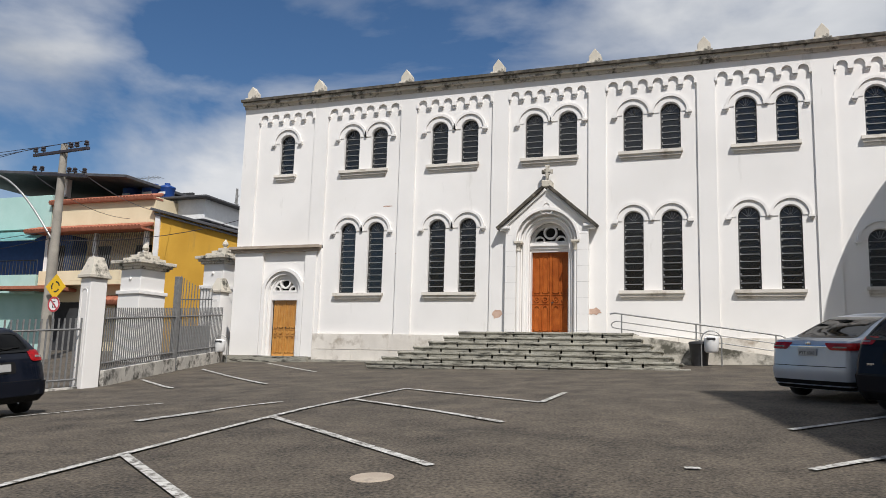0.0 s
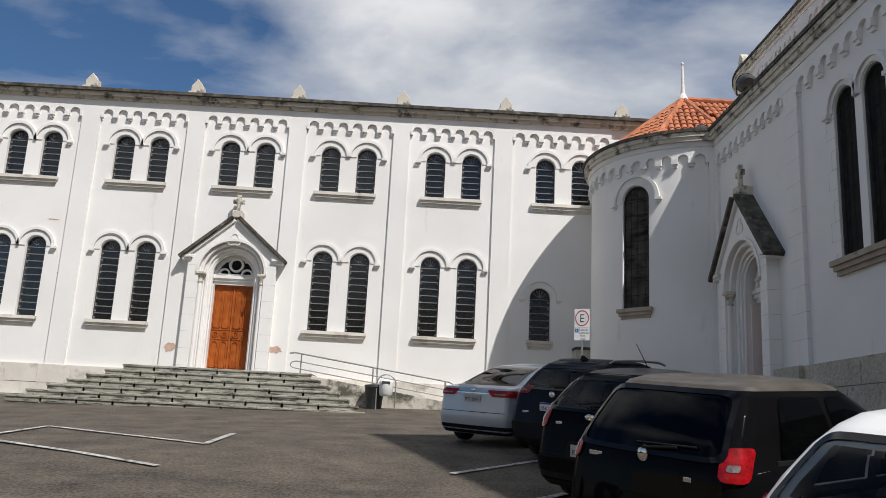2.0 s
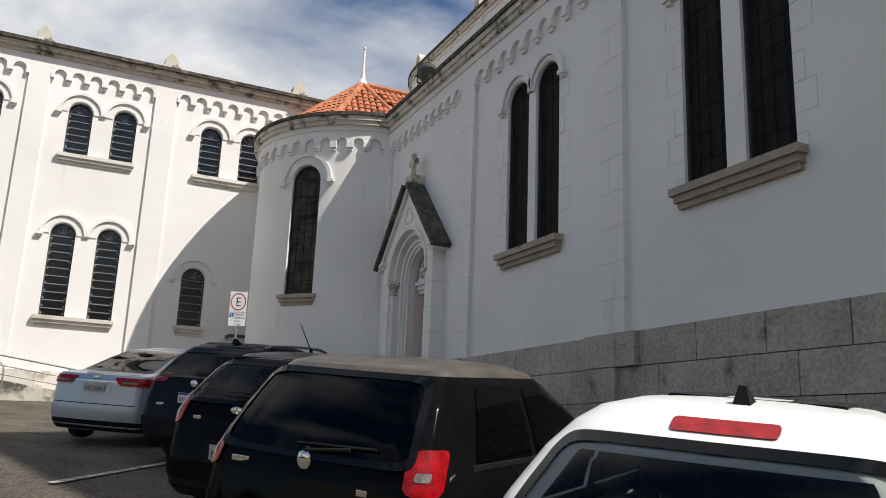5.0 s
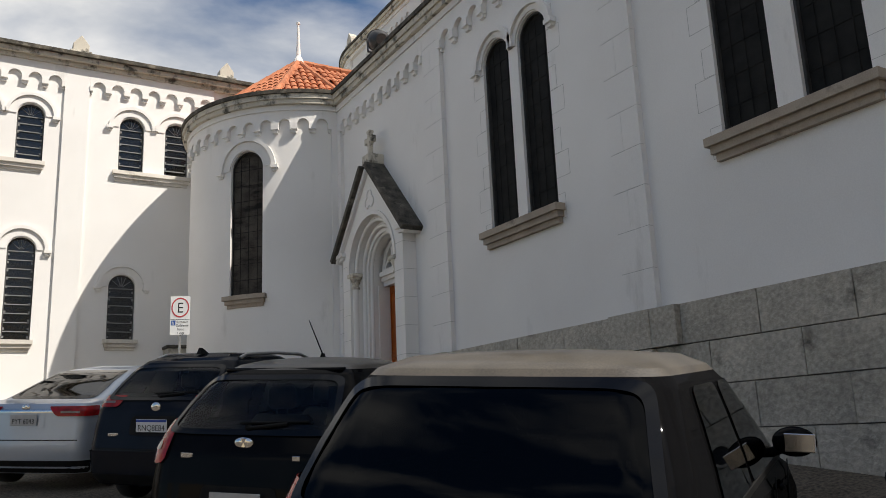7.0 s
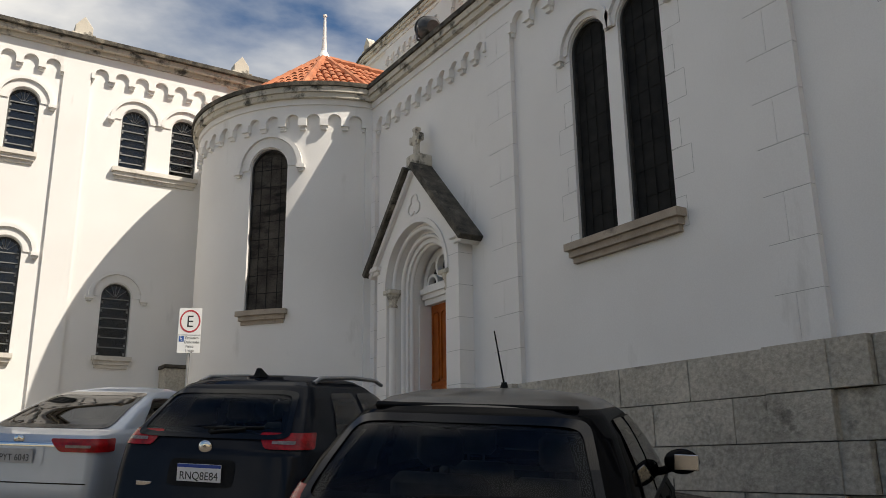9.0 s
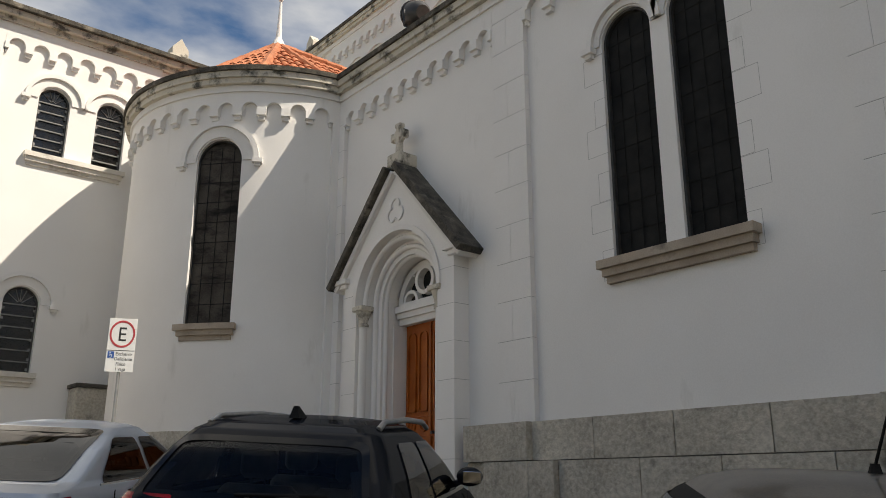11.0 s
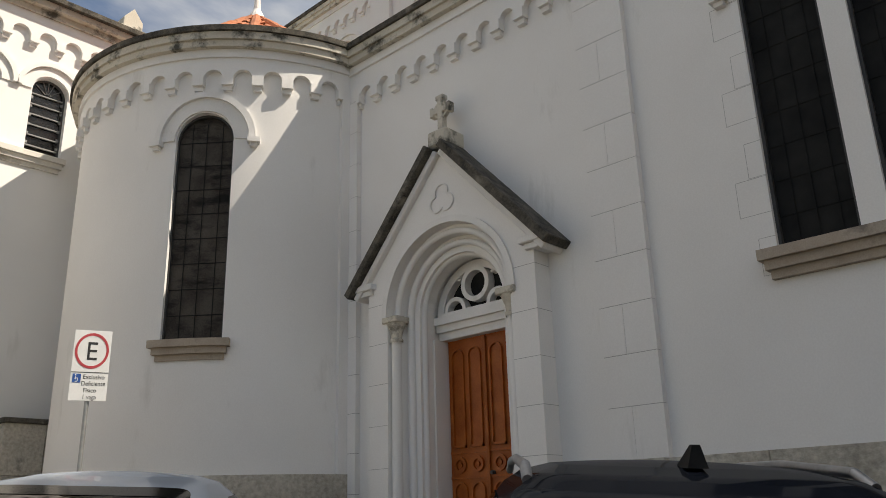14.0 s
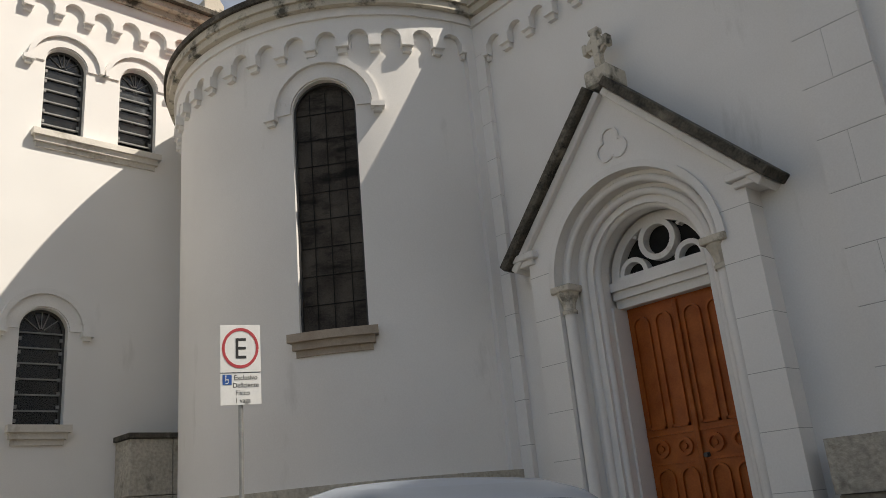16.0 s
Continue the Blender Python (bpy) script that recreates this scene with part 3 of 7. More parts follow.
def portal(proj, rise, wood, name, label, cross_z):
    """Gabled stone porch; x across, wall face at y = 0, towards -y; z = 0 at the door's foot."""
    e = thing(name)
    fn = lambda u, z, d: (u, -d, z)
    W, EAVE, SP = 1.38, 3.5, 3.03
    apex = EAVE + rise
    # front with its round-headed cut, as strips up to the gable line
    bm = bmesh.new()
    us = sorted({-W, W, 0.0} | {round(-1.02 * math.cos(math.pi * i / 24), 5) for i in range(25)})
    top = lambda u: EAVE + (apex - EAVE) * (1 - abs(u) / W)
    for p, q in zip(us, us[1:]):
        mid = (p + q) / 2
        lo = (lambda u: SP + math.sqrt(max(0, 1.02 ** 2 - u * u))) if abs(mid) < 1.02 else (lambda u: -0.6)
        quad(bm, [fn(p, lo(p), proj), fn(q, lo(q), proj), fn(q, top(q), proj), fn(p, top(p), proj)])
        if abs(mid) < 1.02:
            quad(bm, [fn(p, lo(p), proj), fn(q, lo(q), proj), fn(q, lo(q), proj - 0.22), fn(p, lo(p), proj - 0.22)])
    for u in (-1.02, 1.02):
        quad(bm, [fn(u, -0.6, proj), fn(u, SP, proj), fn(u, SP, proj - 0.22), fn(u, -0.6, proj - 0.22)])
    for u in (-W, W):
        quad(bm, [fn(u, -0.6, proj), fn(u, EAVE, proj), fn(u, EAVE, -0.02), fn(u, -0.6, -0.02)])
    part("porch_front", joined(bm), WHITE, e)
    # stepped orders
    r_in, d = 1.02, proj - 0.1
    for k, (r0, depth) in enumerate(((0.9, 0.12), (0.78, 0.24), (0.66, 0.36))):
        bm = bmesh.new()
        a, b = proj - depth - 0.14, proj - depth
        ring(bm, fn, 0, SP, r0, r_in + 0.002, a, b, n=30)
        for s in (-1, 1):
            slab(bm, fn, min(s * r0, s * (r_in + 0.002)), max(s * r0, s * (r_in + 0.002)), -0.5, SP, a, b)
        part("arch_order", bm, WHITE, e)
        bm = bmesh.new()
        n = 28
        pts = [(-(r0 + 0.035), 0, -0.4)] + [(-(r0 + 0.035) * math.cos(math.pi * i / n), 0, SP + (r0 + 0.035) * math.sin(math.pi * i / n)) for i in range(n + 1)] + [(r0 + 0.035, 0, -0.4)]
        tube(bm, [(x, -b - 0.005, z) for x, _, z in pts], 0.042, 10)
        part("roll_moulding", joined(bm), WHITE, e, smooth=50)
        r_in = r0
    # outer band round the arch
    bm = bmesh.new()
    ring(bm, fn, 0, SP, 1.02, 1.1, proj - 0.05, proj + 0.03, n=30)
    part("arch_band", bm, TRIM, e)
    for s in (-1, 1):
        bm = bmesh.new()
        x = s * 0.955
        rod(bm, (x, -(proj - 0.1), -0.4), (x, -(proj - 0.1), 2.72), 0.07, 0.066, 14)
        part("shaft", bm, WHITE, e, smooth=50)
        bm = bmesh.new()
        prof = [(0.085, 2.7), (0.09, 2.74), (0.072, 2.76), (0.085, 2.84), (0.125, 2.93), (0.13, 2.95)]
        lathe(bm, prof, x, -(proj - 0.1), 14)
        block(bm, x - 0.14, x + 0.14, -(proj - 0.1) - 0.14, -(proj - 0.1) + 0.14, 2.95, 3.03, 0.012)
        part("capital", bm, CORNICE, e, "carved stone capital")
    # lintel, tracery, door, dark glass behind
    bm = bmesh.new()
    back = proj - 0.62
    for z0, z1, o in ((2.74, 2.84, 0.02), (2.84, 2.93, 0.07), (2.93, 3.03, 0.12)):
        slab(bm, fn, -0.67, 0.67, z0, z1, back - 0.2, back + o)
    part("lintel", bm, TRIM, e)
    t = tracery(0.66, e, -back)
    t.location = (0, 0, SP)
    bm = bmesh.new()
    pts = [(0.66 * math.cos(math.pi * i / 18), SP + 0.66 * math.sin(math.pi * i / 18)) for i in range(19)]
    for y, k in ((-back + 0.07, 1), (-back + 0.075, -1)):
        bm.faces.new([bm.verts.new((x, y, z)) for x, z in pts][::k])
    part("fanlight_pane", bm, MESH, e)
    bm = bmesh.new()
    for s in (-1, 1):
        block(bm, min(s * 0.632, s * 0.668), max(s * 0.632, s * 0.668), -back - 0.15, -back + 0.35, -0.5, 2.74)
    part("door_jamb", bm, WHITE, e)
    # gable roof: two sloping stone slabs with a moulded underside
    for s in (-1, 1):
        L = math.hypot(W + 0.16, rise * (W + 0.16) / W)
        ang = math.atan2(rise, W)
        for nm, t0, t1, over, mat_ in (("gable_moulding", 0.0, 0.09, 0.08, TRIM), ("gable_coping", 0.092, 0.2, 0.17, LICHEN)):
            bm = bmesh.new()
            block(bm, 0, L + (0.03 if t0 else 0), -proj - over, 0.05, t0, t1, 0.012)
            m = Matrix.Translation((0, 0, apex)) @ Matrix.Rotation(ang, 4, "Y")
            if s < 0:
                m = Matrix.Diagonal((-1, 1, 1, 1)) @ m
            bmesh.ops.transform(bm, matrix=m, verts=bm.verts)
            part(nm, bm, mat_, e)
        bm = bmesh.new()
        x = s * (W + 0.03)
        for z0, z1, o in ((EAVE - 0.12, EAVE - 0.05, 0.03), (EAVE - 0.05, EAVE + 0.03, 0.08)):
            block(bm, x - 0.1 - o, x + 0.1 + o, -proj - o - 0.02, 0.02, z0, z1, 0.01)
        part("kneeler", bm, TRIM, e)
    # trefoil relief
    bm = bmesh.new()
    for a in (90, 210, 330):
        cx, cz = 0.1 * math.cos(radians(a)), apex - 0.62 + 0.1 * math.sin(radians(a))
        ring(bm, fn, cx, cz, 0.095, 0.12, proj - 0.02, proj + 0.022, radians(180 - a - 115), radians(180 - a + 115), 14)
    part("trefoil_relief", bm, TRIM, e)
    # cross on its pedestal
    bm = bmesh.new()
    block(bm, -0.17, 0.17, -proj - 0.08, 0.04, apex + 0.1, apex + 0.34, 0.03)
    part("cross_pedestal", bm, CORNICE, e)
    bm = bmesh.new()
    y, z = -proj + 0.05, apex + 0.34
    block(bm, -0.045, 0.045, y - 0.05, y + 0.05, z, z + 0.52, 0.01)
    block(bm, -0.17, 0.17, y - 0.048, y + 0.048, z + 0.27, z + 0.36, 0.01)
    for s in (-1, 1):
        block(bm, s * 0.15 - 0.03, s * 0.15 + 0.03, y - 0.052, y + 0.052, z + 0.245, z + 0.385, 0.01)
    block(bm, -0.07, 0.07, y - 0.052, y + 0.052, z + 0.46, z + 0.53, 0.01)
    ring(bm, lambda u, zz, d: (u, -d, zz), 0, z + 0.315, 0.09, 0.125, -y - 0.03, -y + 0.03, 0, 2 * math.pi, 20)
    part("stone_cross", bm, CORNICE, e)
    for k in range(7):
        z = 0.1 + 0.52 * k
        for s in (-1, 1):
            bm = bmesh.new()
            slab(bm, fn, min(s * 1.02, s * W), max(s * 1.02, s * W), z, z + 0.006, proj - 0.01, proj + 0.0015)
            x = s * W
            block(bm, min(x, x + s * 0.0015), max(x, x + s * 0.0015), -proj, 0, z, z + 0.006)
            part("block_joint", bm, PAINT_JOINT, e)
    d = panelled_door(0.63, 2.74, wood)
    return tagged(e, label, "porch", "church porches", "structure"), d, -back + 0.1


p1, d1, off = portal(0.28, 1.2, WOOD, "porch", "white gabled stone porch round the main double door", 0)
p1.matrix_world = pose(MAIN_C, FY, MAIN_Z)
d1.matrix_world = pose(MAIN_C, FY + off, MAIN_Z)

# small door at the wing's end, under its own string course
SD = thing("side_doorway", SMALL_C, FY, SMALL_Z)
fn0 = lambda u, z, d: (u, -d, z)
bm = bmesh.new()
for k, (r0, r1, dd) in enumerate(((0.76, 0.88, 0.12), (0.64, 0.765, 0.05), (0.54, 0.645, -0.05))):
    ring(bm, fn0, 0, 2.35, r0, r1, -0.2, dd, n=24)
    for s in (-1, 1):
        slab(bm, fn0, min(s * r0, s * r1), max(s * r0, s * r1), -0.3, 2.35, -0.2, dd)
part("arch_order", bm, WHITE, SD)
bm = bmesh.new()
slab(bm, fn0, -0.56, 0.56, 2.05, 2.33, -0.25, -0.08)
part("lintel", bm, TRIM, SD)
tr = tracery(0.54, SD, 0.12)
tr.location = (0, 0, 2.35)
bm = bmesh.new()
pts = [(0.55 * math.cos(math.pi * i / 18), 2.35 + 0.55 * math.sin(math.pi * i / 18)) for i in range(19)]
for y, k in ((0.2, 1), (0.206, -1)):
    bm.faces.new([bm.verts.new((x, y, z)) for x, z in pts][::k])
part("fanlight_pane", bm, MESH, SD)
tagged(SD, "round-arched white side doorway at the wing's end", "doorway", kind="structure")
# this door takes the paler wood that carries the sun
d2 = panelled_door(0.5, 2.05, WOOD_SUNLIT)
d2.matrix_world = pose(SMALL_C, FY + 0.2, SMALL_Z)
bm = bmesh.new()
slab(bm, wing, WING_X0 - 0.16, -14.9, 6.05, 6.17, -0.02, 0.2)
slab(bm, wing, WING_X0 - 0.22, -14.84, 6.17, 6.27, -0.02, 0.3)
part("string_course", bm, SILL, wall_wing)
for a, b in ((WING_X0, SMALL_C - 0.9), (SMALL_C + 0.9, -15.02)):
    bm = bmesh.new()
    slab(bm, wing, a, b, 1.2, 6.05, -0.02, 0.13)
    part("pier", bm, WHITE, wall_wing)


# ---- aisle wall, facing -x ----
AX = 7.07
aisle = flat(AX, 0, 0, -1)          # u = -y
AISLE_FOOT, AISLE_SPRING, AW = 4.96, 7.76, 0.365
AISLE_PAIRS = [(14.56, 13.59), (9.92, 8.88), (5.2, 4.2)]
side_c, side_z = 18.86, 2.17
ops = [(-c, AW, AISLE_FOOT, AISLE_SPRING) for p in AISLE_PAIRS for c in p]
bm = bmesh.new()
for p in (arched_wall(aisle, -21.0, -17.4, -0.5, 6.5, [(-side_c, 0.7, side_z, side_z + 3.03)], 0.5),
          arched_wall(aisle, -21.0, -17.4, 6.5, 9.6, [], 0.5),
          arched_wall(aisle, -17.4, 14.0, -0.5, 9.6, ops, 0.5)):
    me = bpy.data.meshes.new("tmp")
    p.to_mesh(me)
    p.free()
    bm.from_mesh(me)
    bpy.data.meshes.remove(me)
wall_aisle = tagged(finish("wall_aisle", bm, WHITE), "white painted church side wall with tall paired windows", "wall", kind="structure")
# sheet coloured dark in place of the unlit aisle
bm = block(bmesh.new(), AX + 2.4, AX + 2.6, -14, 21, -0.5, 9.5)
tagged(finish("wall_nave", bm, DARK), "nave wall behind the side windows, coloured dark for the unlit inside", "wall", kind="structure")

PIL = [(21.12, 20.72), (16.83, 16.2), (12.02, 11.46), (7.3, 6.6), (2.7, 2.0)]
PLINTH_TOP = 3.2


def quoined(fn, u0, u1, z0, z1, parent, proud):
    """A pilaster of painted blocks, every other course split by a joint."""
    z, i = z0, 0
    while z < z1 - 0.05:
        h = min(0.52, z1 - z)
        cuts = [u0, u1] if (i % 2 or u1 - u0 < 0.5) else [u0, u0 + (u1 - u0) * 0.45, u1]
        for a, b in zip(cuts, cuts[1:]):
            bm = bmesh.new()
            slab(bm, fn, a + (0.002 if a > u0 else 0), b - (0.002 if b < u1 else 0), z + 0.004, z + h - 0.004, -0.01, proud)
            part("quoin_block", bm, WHITE, parent)
        z += h
        i += 1
    bm = bmesh.new()
    slab(bm, fn, u0 + 0.01, u1 - 0.01, z0, z1, -0.01, proud - 0.005)
    part("quoin_joint", bm, PAINT_JOINT, parent)


for a, b in PIL:
    quoined(aisle, -a, -b, PLINTH_TOP if a < 20 else 2.0, 9.25, wall_aisle, 0.08)
for (a, b), n in zip([(20.72, 16.83), (16.2, 12.02), (11.46, 7.3), (6.6, 2.7)], (10, 9, 9, 9)):
    bm = bmesh.new()
    frieze(bm, aisle, -a, -b, n, 8.62, 9.25, 0.083)
    part("arcaded_frieze", joined(bm), WHITE, wall_aisle)


def eaves(fn, u0, u1, z, parent, step=None):
    for k, (a, b, o) in enumerate(((0, 0.13, 0.12), (0.13, 0.24, 0.2), (0.24, 0.36, 0.24))):
        bm = bmesh.new()
        slab(bm, fn, u0, u1, z + a, z + b - 0.002, -0.02, o, step)
        part("cornice_moulding", bm, CORNICE if k else TRIM, parent)
    bm = bmesh.new()
    slab(bm, fn, u0, u1, z + 0.36, z + 0.45, -0.5, 0.28, step)
    part("weathered_coping", bm, LICHEN, parent, "dark lichen-stained stone coping")


eaves(aisle, -21.1, 14.0, 9.22, wall_aisle)
for p in AISLE_PAIRS:
    a, b = p
    for c in p:
        hood(aisle, -c, AW, AISLE_SPRING, wall_aisle, 0.11, 0.08, (c == a, c == b))
    sill(aisle, -a - AW - 0.14, -b + AW + 0.14, AISLE_FOOT, wall_aisle, SILL, 0.17)


def tall_window(w, h, name, label, screen=None):
    """Tall dark window behind a protective mesh; origin at the middle of its foot, facing -y."""
    e = thing(name)
    bm = bmesh.new()
    round_frame(bm, w, 0, h, 0.05, 0.12, 0.03)
    part("window_frame", bm, IRON, e)
    bm = bmesh.new()
    pts = [(-w + 0.02, 0.01), (w - 0.02, 0.01)] + [((w - 0.02) * math.cos(math.pi * i / 16), h + (w - 0.02) * math.sin(math.pi * i / 16)) for i in range(17)]
    for y, k in ((0.105, 1), (0.11, -1)):
        bm.faces.new([bm.verts.new((x, y, z)) for x, z in pts][::k])
    part("mesh_screen", bm, screen or MESH, e, "dusty dark protective wire mesh")
    bm = bmesh.new()
    for i in range(1, 9):
        z = h * i / 8
        block(bm, -w + 0.03, w - 0.03, 0.097, 0.104, z - 0.006, z + 0.006)
    part("mesh_rail", bm, MESH, e)
    bm = bmesh.new()
    for s in (-0.5, 0.0, 0.55):
        block(bm, s * w - 0.005, s * w + 0.005, 0.09, 0.0965, 0.02, h + w * 0.7)
    part("mesh_stay", bm, MESH, e)
    return tagged(e, label, "window", "tall church windows", "structure")


def jamb_joints(a, b, z0, z1):
    """Faint joints of the long-and-short work beside a pair of windows."""
    bm = bmesh.new()
    for s, c in ((-1, a), (1, b)):
        z, k = z0, 0
        while z < z1:
            wide = 0.3 if k % 2 else 0.16
            u = -c + s * AW
            lo, hi = min(u, u + s * wide), max(u, u + s * wide)
            slab(bm, aisle, lo, hi, z, z + 0.005, -0.01, 0.0015)
            slab(bm, aisle, lo, hi, z + 0.36, z + 0.365, -0.01, 0.0015)
            v = u + s * wide
            slab(bm, aisle, v - 0.0025, v + 0.0025, z, z + 0.36, -0.01, 0.0015)
            z += 0.37 if k % 2 else 0.6
            k += 1
    part("jamb_joint", bm, PAINT_JOINT, wall_aisle)


for a_, b_ in AISLE_PAIRS:
    jamb_joints(a_, b_, 4.75, 7.7)
tw = tall_window(AW, AISLE_SPRING - AISLE_FOOT, "window", "tall dark round-headed window behind wire mesh in the side wall")
spots = [(AX, c, AISLE_FOOT, 0, 0, -90) for p in AISLE_PAIRS for c in p]
place_windows(tw, spots)
p2, d3, off = portal(0.27, 1.5, WOOD, "porch", "white gabled stone porch with a stone cross round a side door", 0)
p2.matrix_world = pose(AX, side_c, side_z, 0, 0, -90)
d3.matrix_world = pose(AX + off, side_c, side_z, 0, 0, -90)
# steps up to the side door
bm = bmesh.new()
block(bm, AX - 1.3, AX - 0.3, side_c - 1.6, side_c + 1.6, 1.6, side_z - 0.02, 0.02)
tagged(finish("door_step", bm, STEP), "grey stone step before the side door", "step", kind="structure")

# plinth of large stone blocks
rows_z = [PLINTH_TOP - 0.46 * i for i in range(8)]
bm = bmesh.new()
slab(bm, aisle, -17.3, 14.0, -0.5, PLINTH_TOP - 0.02, -0.02, 0.16)
part("plinth_core", bm, JOINT, wall_aisle)
random.seed(4)
for r, z1 in enumerate(rows_z):
    u = -17.3
    while u < 2.0:
        L = 1.05 + random.uniform(-0.12, 0.12) if r else 1.05
        if u == -17.3 and r % 2:
            L *= 0.5
        v = min(u + L, 2.0)
        mid = -(u + v) / 2
        if z1 > ground_z(AX - 0.2, mid) - 0.1:
            d = 0.2 + random.uniform(0, 0.012)
            for a, b in PIL[1:]:
                if b < mid < a:
                    d += 0.08
            bm = bmesh.new()
            slab(bm, aisle, u + 0.006, v - 0.006, z1 - 0.454, z1 - 0.006, 0.1, d)
            part("plinth_stone", bm, PLINTH, wall_aisle)
        u = v
for a, b in PIL[1:4]:
    for r, z1 in enumerate(rows_z[:5]):
        bm = bmesh.new()
        slab(bm, aisle, -a - 0.06, -b + 0.06, z1 - 0.454, z1 - 0.006, 0.1, 0.3)
        part("plinth_stone", bm, PLINTH, wall_aisle)
# drain pipe mouth in the plinth
bm = bmesh.new()
ring(bm, aisle, -8.42, 1.95, 0.1, 0.13, 0.15, 0.235, 0, 2 * math.pi, 20)
part("drain_mouth", bm, PLINTH, wall_aisle)
# solid dark disc in place of the pipe's shaded depth
bm = bmesh.new()
rod(bm, aisle(-8.42, 1.95, 0.14), aisle(-8.42, 1.95, 0.217), 0.1, 0.1, 20)
part("drain_shade", bm, DARK, wall_aisle, "disc coloured dark for the shade inside a drain")

# aisle roof and the upper nave wall
UX = 11.7
bm = bmesh.new()
for z in (0, -0.15):
    quad(bm, [(AX + 0.1, -14, 9.66 + z), (AX + 0.1, 26, 9.66 + z), (UX, 26, 11.6 + z), (UX, -14, 11.6 + z)])
tagged(finish("roof_aisle", bm, TILE), "lean-to clay roof over the church aisle", "roof", kind="structure")
upper = flat(UX, 0, 0, -1)
UP_PAIRS = [(27.6, 26.6), (23.6, 22.6), (19.0, 18.0), (14.4, 13.4), (9.8, 8.8)]
bm = arched_wall(upper, -30.2, 14.0, 9.0, 15.85, [(-c, 0.42, 12.2, 14.15) for p in UP_PAIRS for c in p], 0.4)
wall_upper = tagged(finish("wall_clerestory", bm, WHITE), "white upper nave wall rising behind the aisle roof", "wall", kind="structure")
bend = rounded(UX + 3.5, 30.2, 3.5)
bm = arched_wall(bend, math.pi * 3.5 * 0.5, math.pi * 3.5, 9.0, 15.85, [], 0.4, 0.3)
part("apse_wall", bm, WHITE, wall_upper)
for a, b in zip([29.0, 24.9, 20.3, 15.7, 11.1], [25.6, 21.0, 16.4, 11.8, 7.2]):
    bm = bmesh.new()
    frieze(bm, upper, -a, -b, 9, 15.05, 15.7, 0.083)
    part("arcaded_frieze", joined(bm), WHITE, wall_upper)
    bm = bmesh.new()
    slab(bm, upper, -b, -b + 0.7, 9.5, 15.7, -0.02, 0.1)
    part("pilaster", bm, WHITE, wall_upper)
bm = bmesh.new()
frieze(bm, bend, math.pi * 3.5 * 0.52, math.pi * 3.5 - 0.15, 9, 15.05, 15.7, 0.083)
part("arcaded_frieze", joined(bm), WHITE, wall_upper)
eaves(upper, -30.2, 14.0, 15.65, wall_upper)
eaves(bend, math.pi * 3.5 * 0.5, math.pi * 3.5, 15.65, wall_upper, 0.3)
for p in UP_PAIRS:
    for c in p:
        hood(upper, -c, 0.42, 14.15, wall_upper, 0.16, 0.1, (0, 0))
uw = tall_window(0.42, 1.95, "window", "dark round-headed window high in the nave wall")
place_windows(uw, [(UX, c, 12.2, 0, 0, -90) for p in UP_PAIRS for c in p])
# the unlit nave is a sheet of near-black colour
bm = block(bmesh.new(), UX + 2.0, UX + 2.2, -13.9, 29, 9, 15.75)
tagged(finish("wall_nave_core", bm, DARK), "sheet behind the high windows, coloured dark for the unlit nave", "wall", kind="structure")
bm = block(bmesh.new(), UX + 0.3, UX + 12, -14, 29.5, 15.9, 16.05)
tagged(finish("roof_nave", bm, TILE), "nave roof above the clerestory wall", "roof", kind="structure")
bm = block(bmesh.new(), AX, UX + 12, -14.4, -14.002, -2, 15.6)
tagged(finish("wall_church_end", bm, WHITE), "white end wall of the church", "wall", kind="structure")
for y in (30.2, 25.2, 20.6):
    copy_thing(f0, pose(UX - 0.05, y, 16.1, 0, 0, -90))

# ---- round corner tower ----
CX, CY, CR = 7.5, 23.93, 3.0
tower = rounded(CX, CY, CR)
A = lambda deg: radians(deg) * CR
t0, t1 = A(121.0), A(262.5)
wc = A(220.2)
bm = arched_wall(tower, t0, t1, 0.5, 9.6, [(wc, 0.42, 5.04, 7.97)], 0.35, 0.12)
wall_tower = tagged(finish("wall_tower", bm, WHITE, None, 30), "white round corner tower of the church", "wall", kind="structure")
bm = bmesh.new()
frieze(bm, tower, A(146), A(258), 14, 8.72, 9.3, 0.083)
part("arcaded_frieze", joined(bm), WHITE, wall_tower)
bm = bmesh.new()
slab(bm, tower, A(121), A(146), 8.92, 9.3, -0.02, 0.083, 0.12)
slab(bm, tower, A(258), A(262.5), 3.3, 9.3, -0.02, 0.083, 0.12)
part("frieze_band", bm, WHITE, wall_tower)
eaves(tower, t0, A(262), 9.24, wall_tower, 0.12)
hood(tower, wc, 0.42, 7.97, wall_tower, 0.22, 0.09)
sill(tower, wc - 0.53, wc + 0.53, 5.04, wall_tower, SILL, 0.13, 0.1)
bm = bmesh.new()
slab(bm, tower, t0, t1, 0.5, 3.3, -0.02, 0.1, 0.12)
part("plinth", bm, PLINTH, wall_tower)
tow = tall_window(0.42, 2.93, "window", "tall dark round-headed tower window behind dusty wire mesh", DUSTY_MESH)
aw = wc / CR
tow.matrix_world = pose(CX + (CR - 0.03) * math.cos(aw), CY + (CR - 0.03) * math.sin(aw), 5.04, 0, 0, math.degrees(aw) + 90)

# tiled eight-sided roof with a white spike
ROOF = thing("tower_roof", CX - 0.35, CY - 0.1, 9.62)
RB, RH, SIDES = 2.5, 2.15, 8
bm = bmesh.new()
lathe(bm, [(RB + 0.25, -0.03), (RB + 0.25, 0.12), (RB - 0.05, 0.16), (RB - 0.3, 0.1)], n=48)
part("roof_kerb", bm, TRIM, ROOF)
bm = bmesh.new()
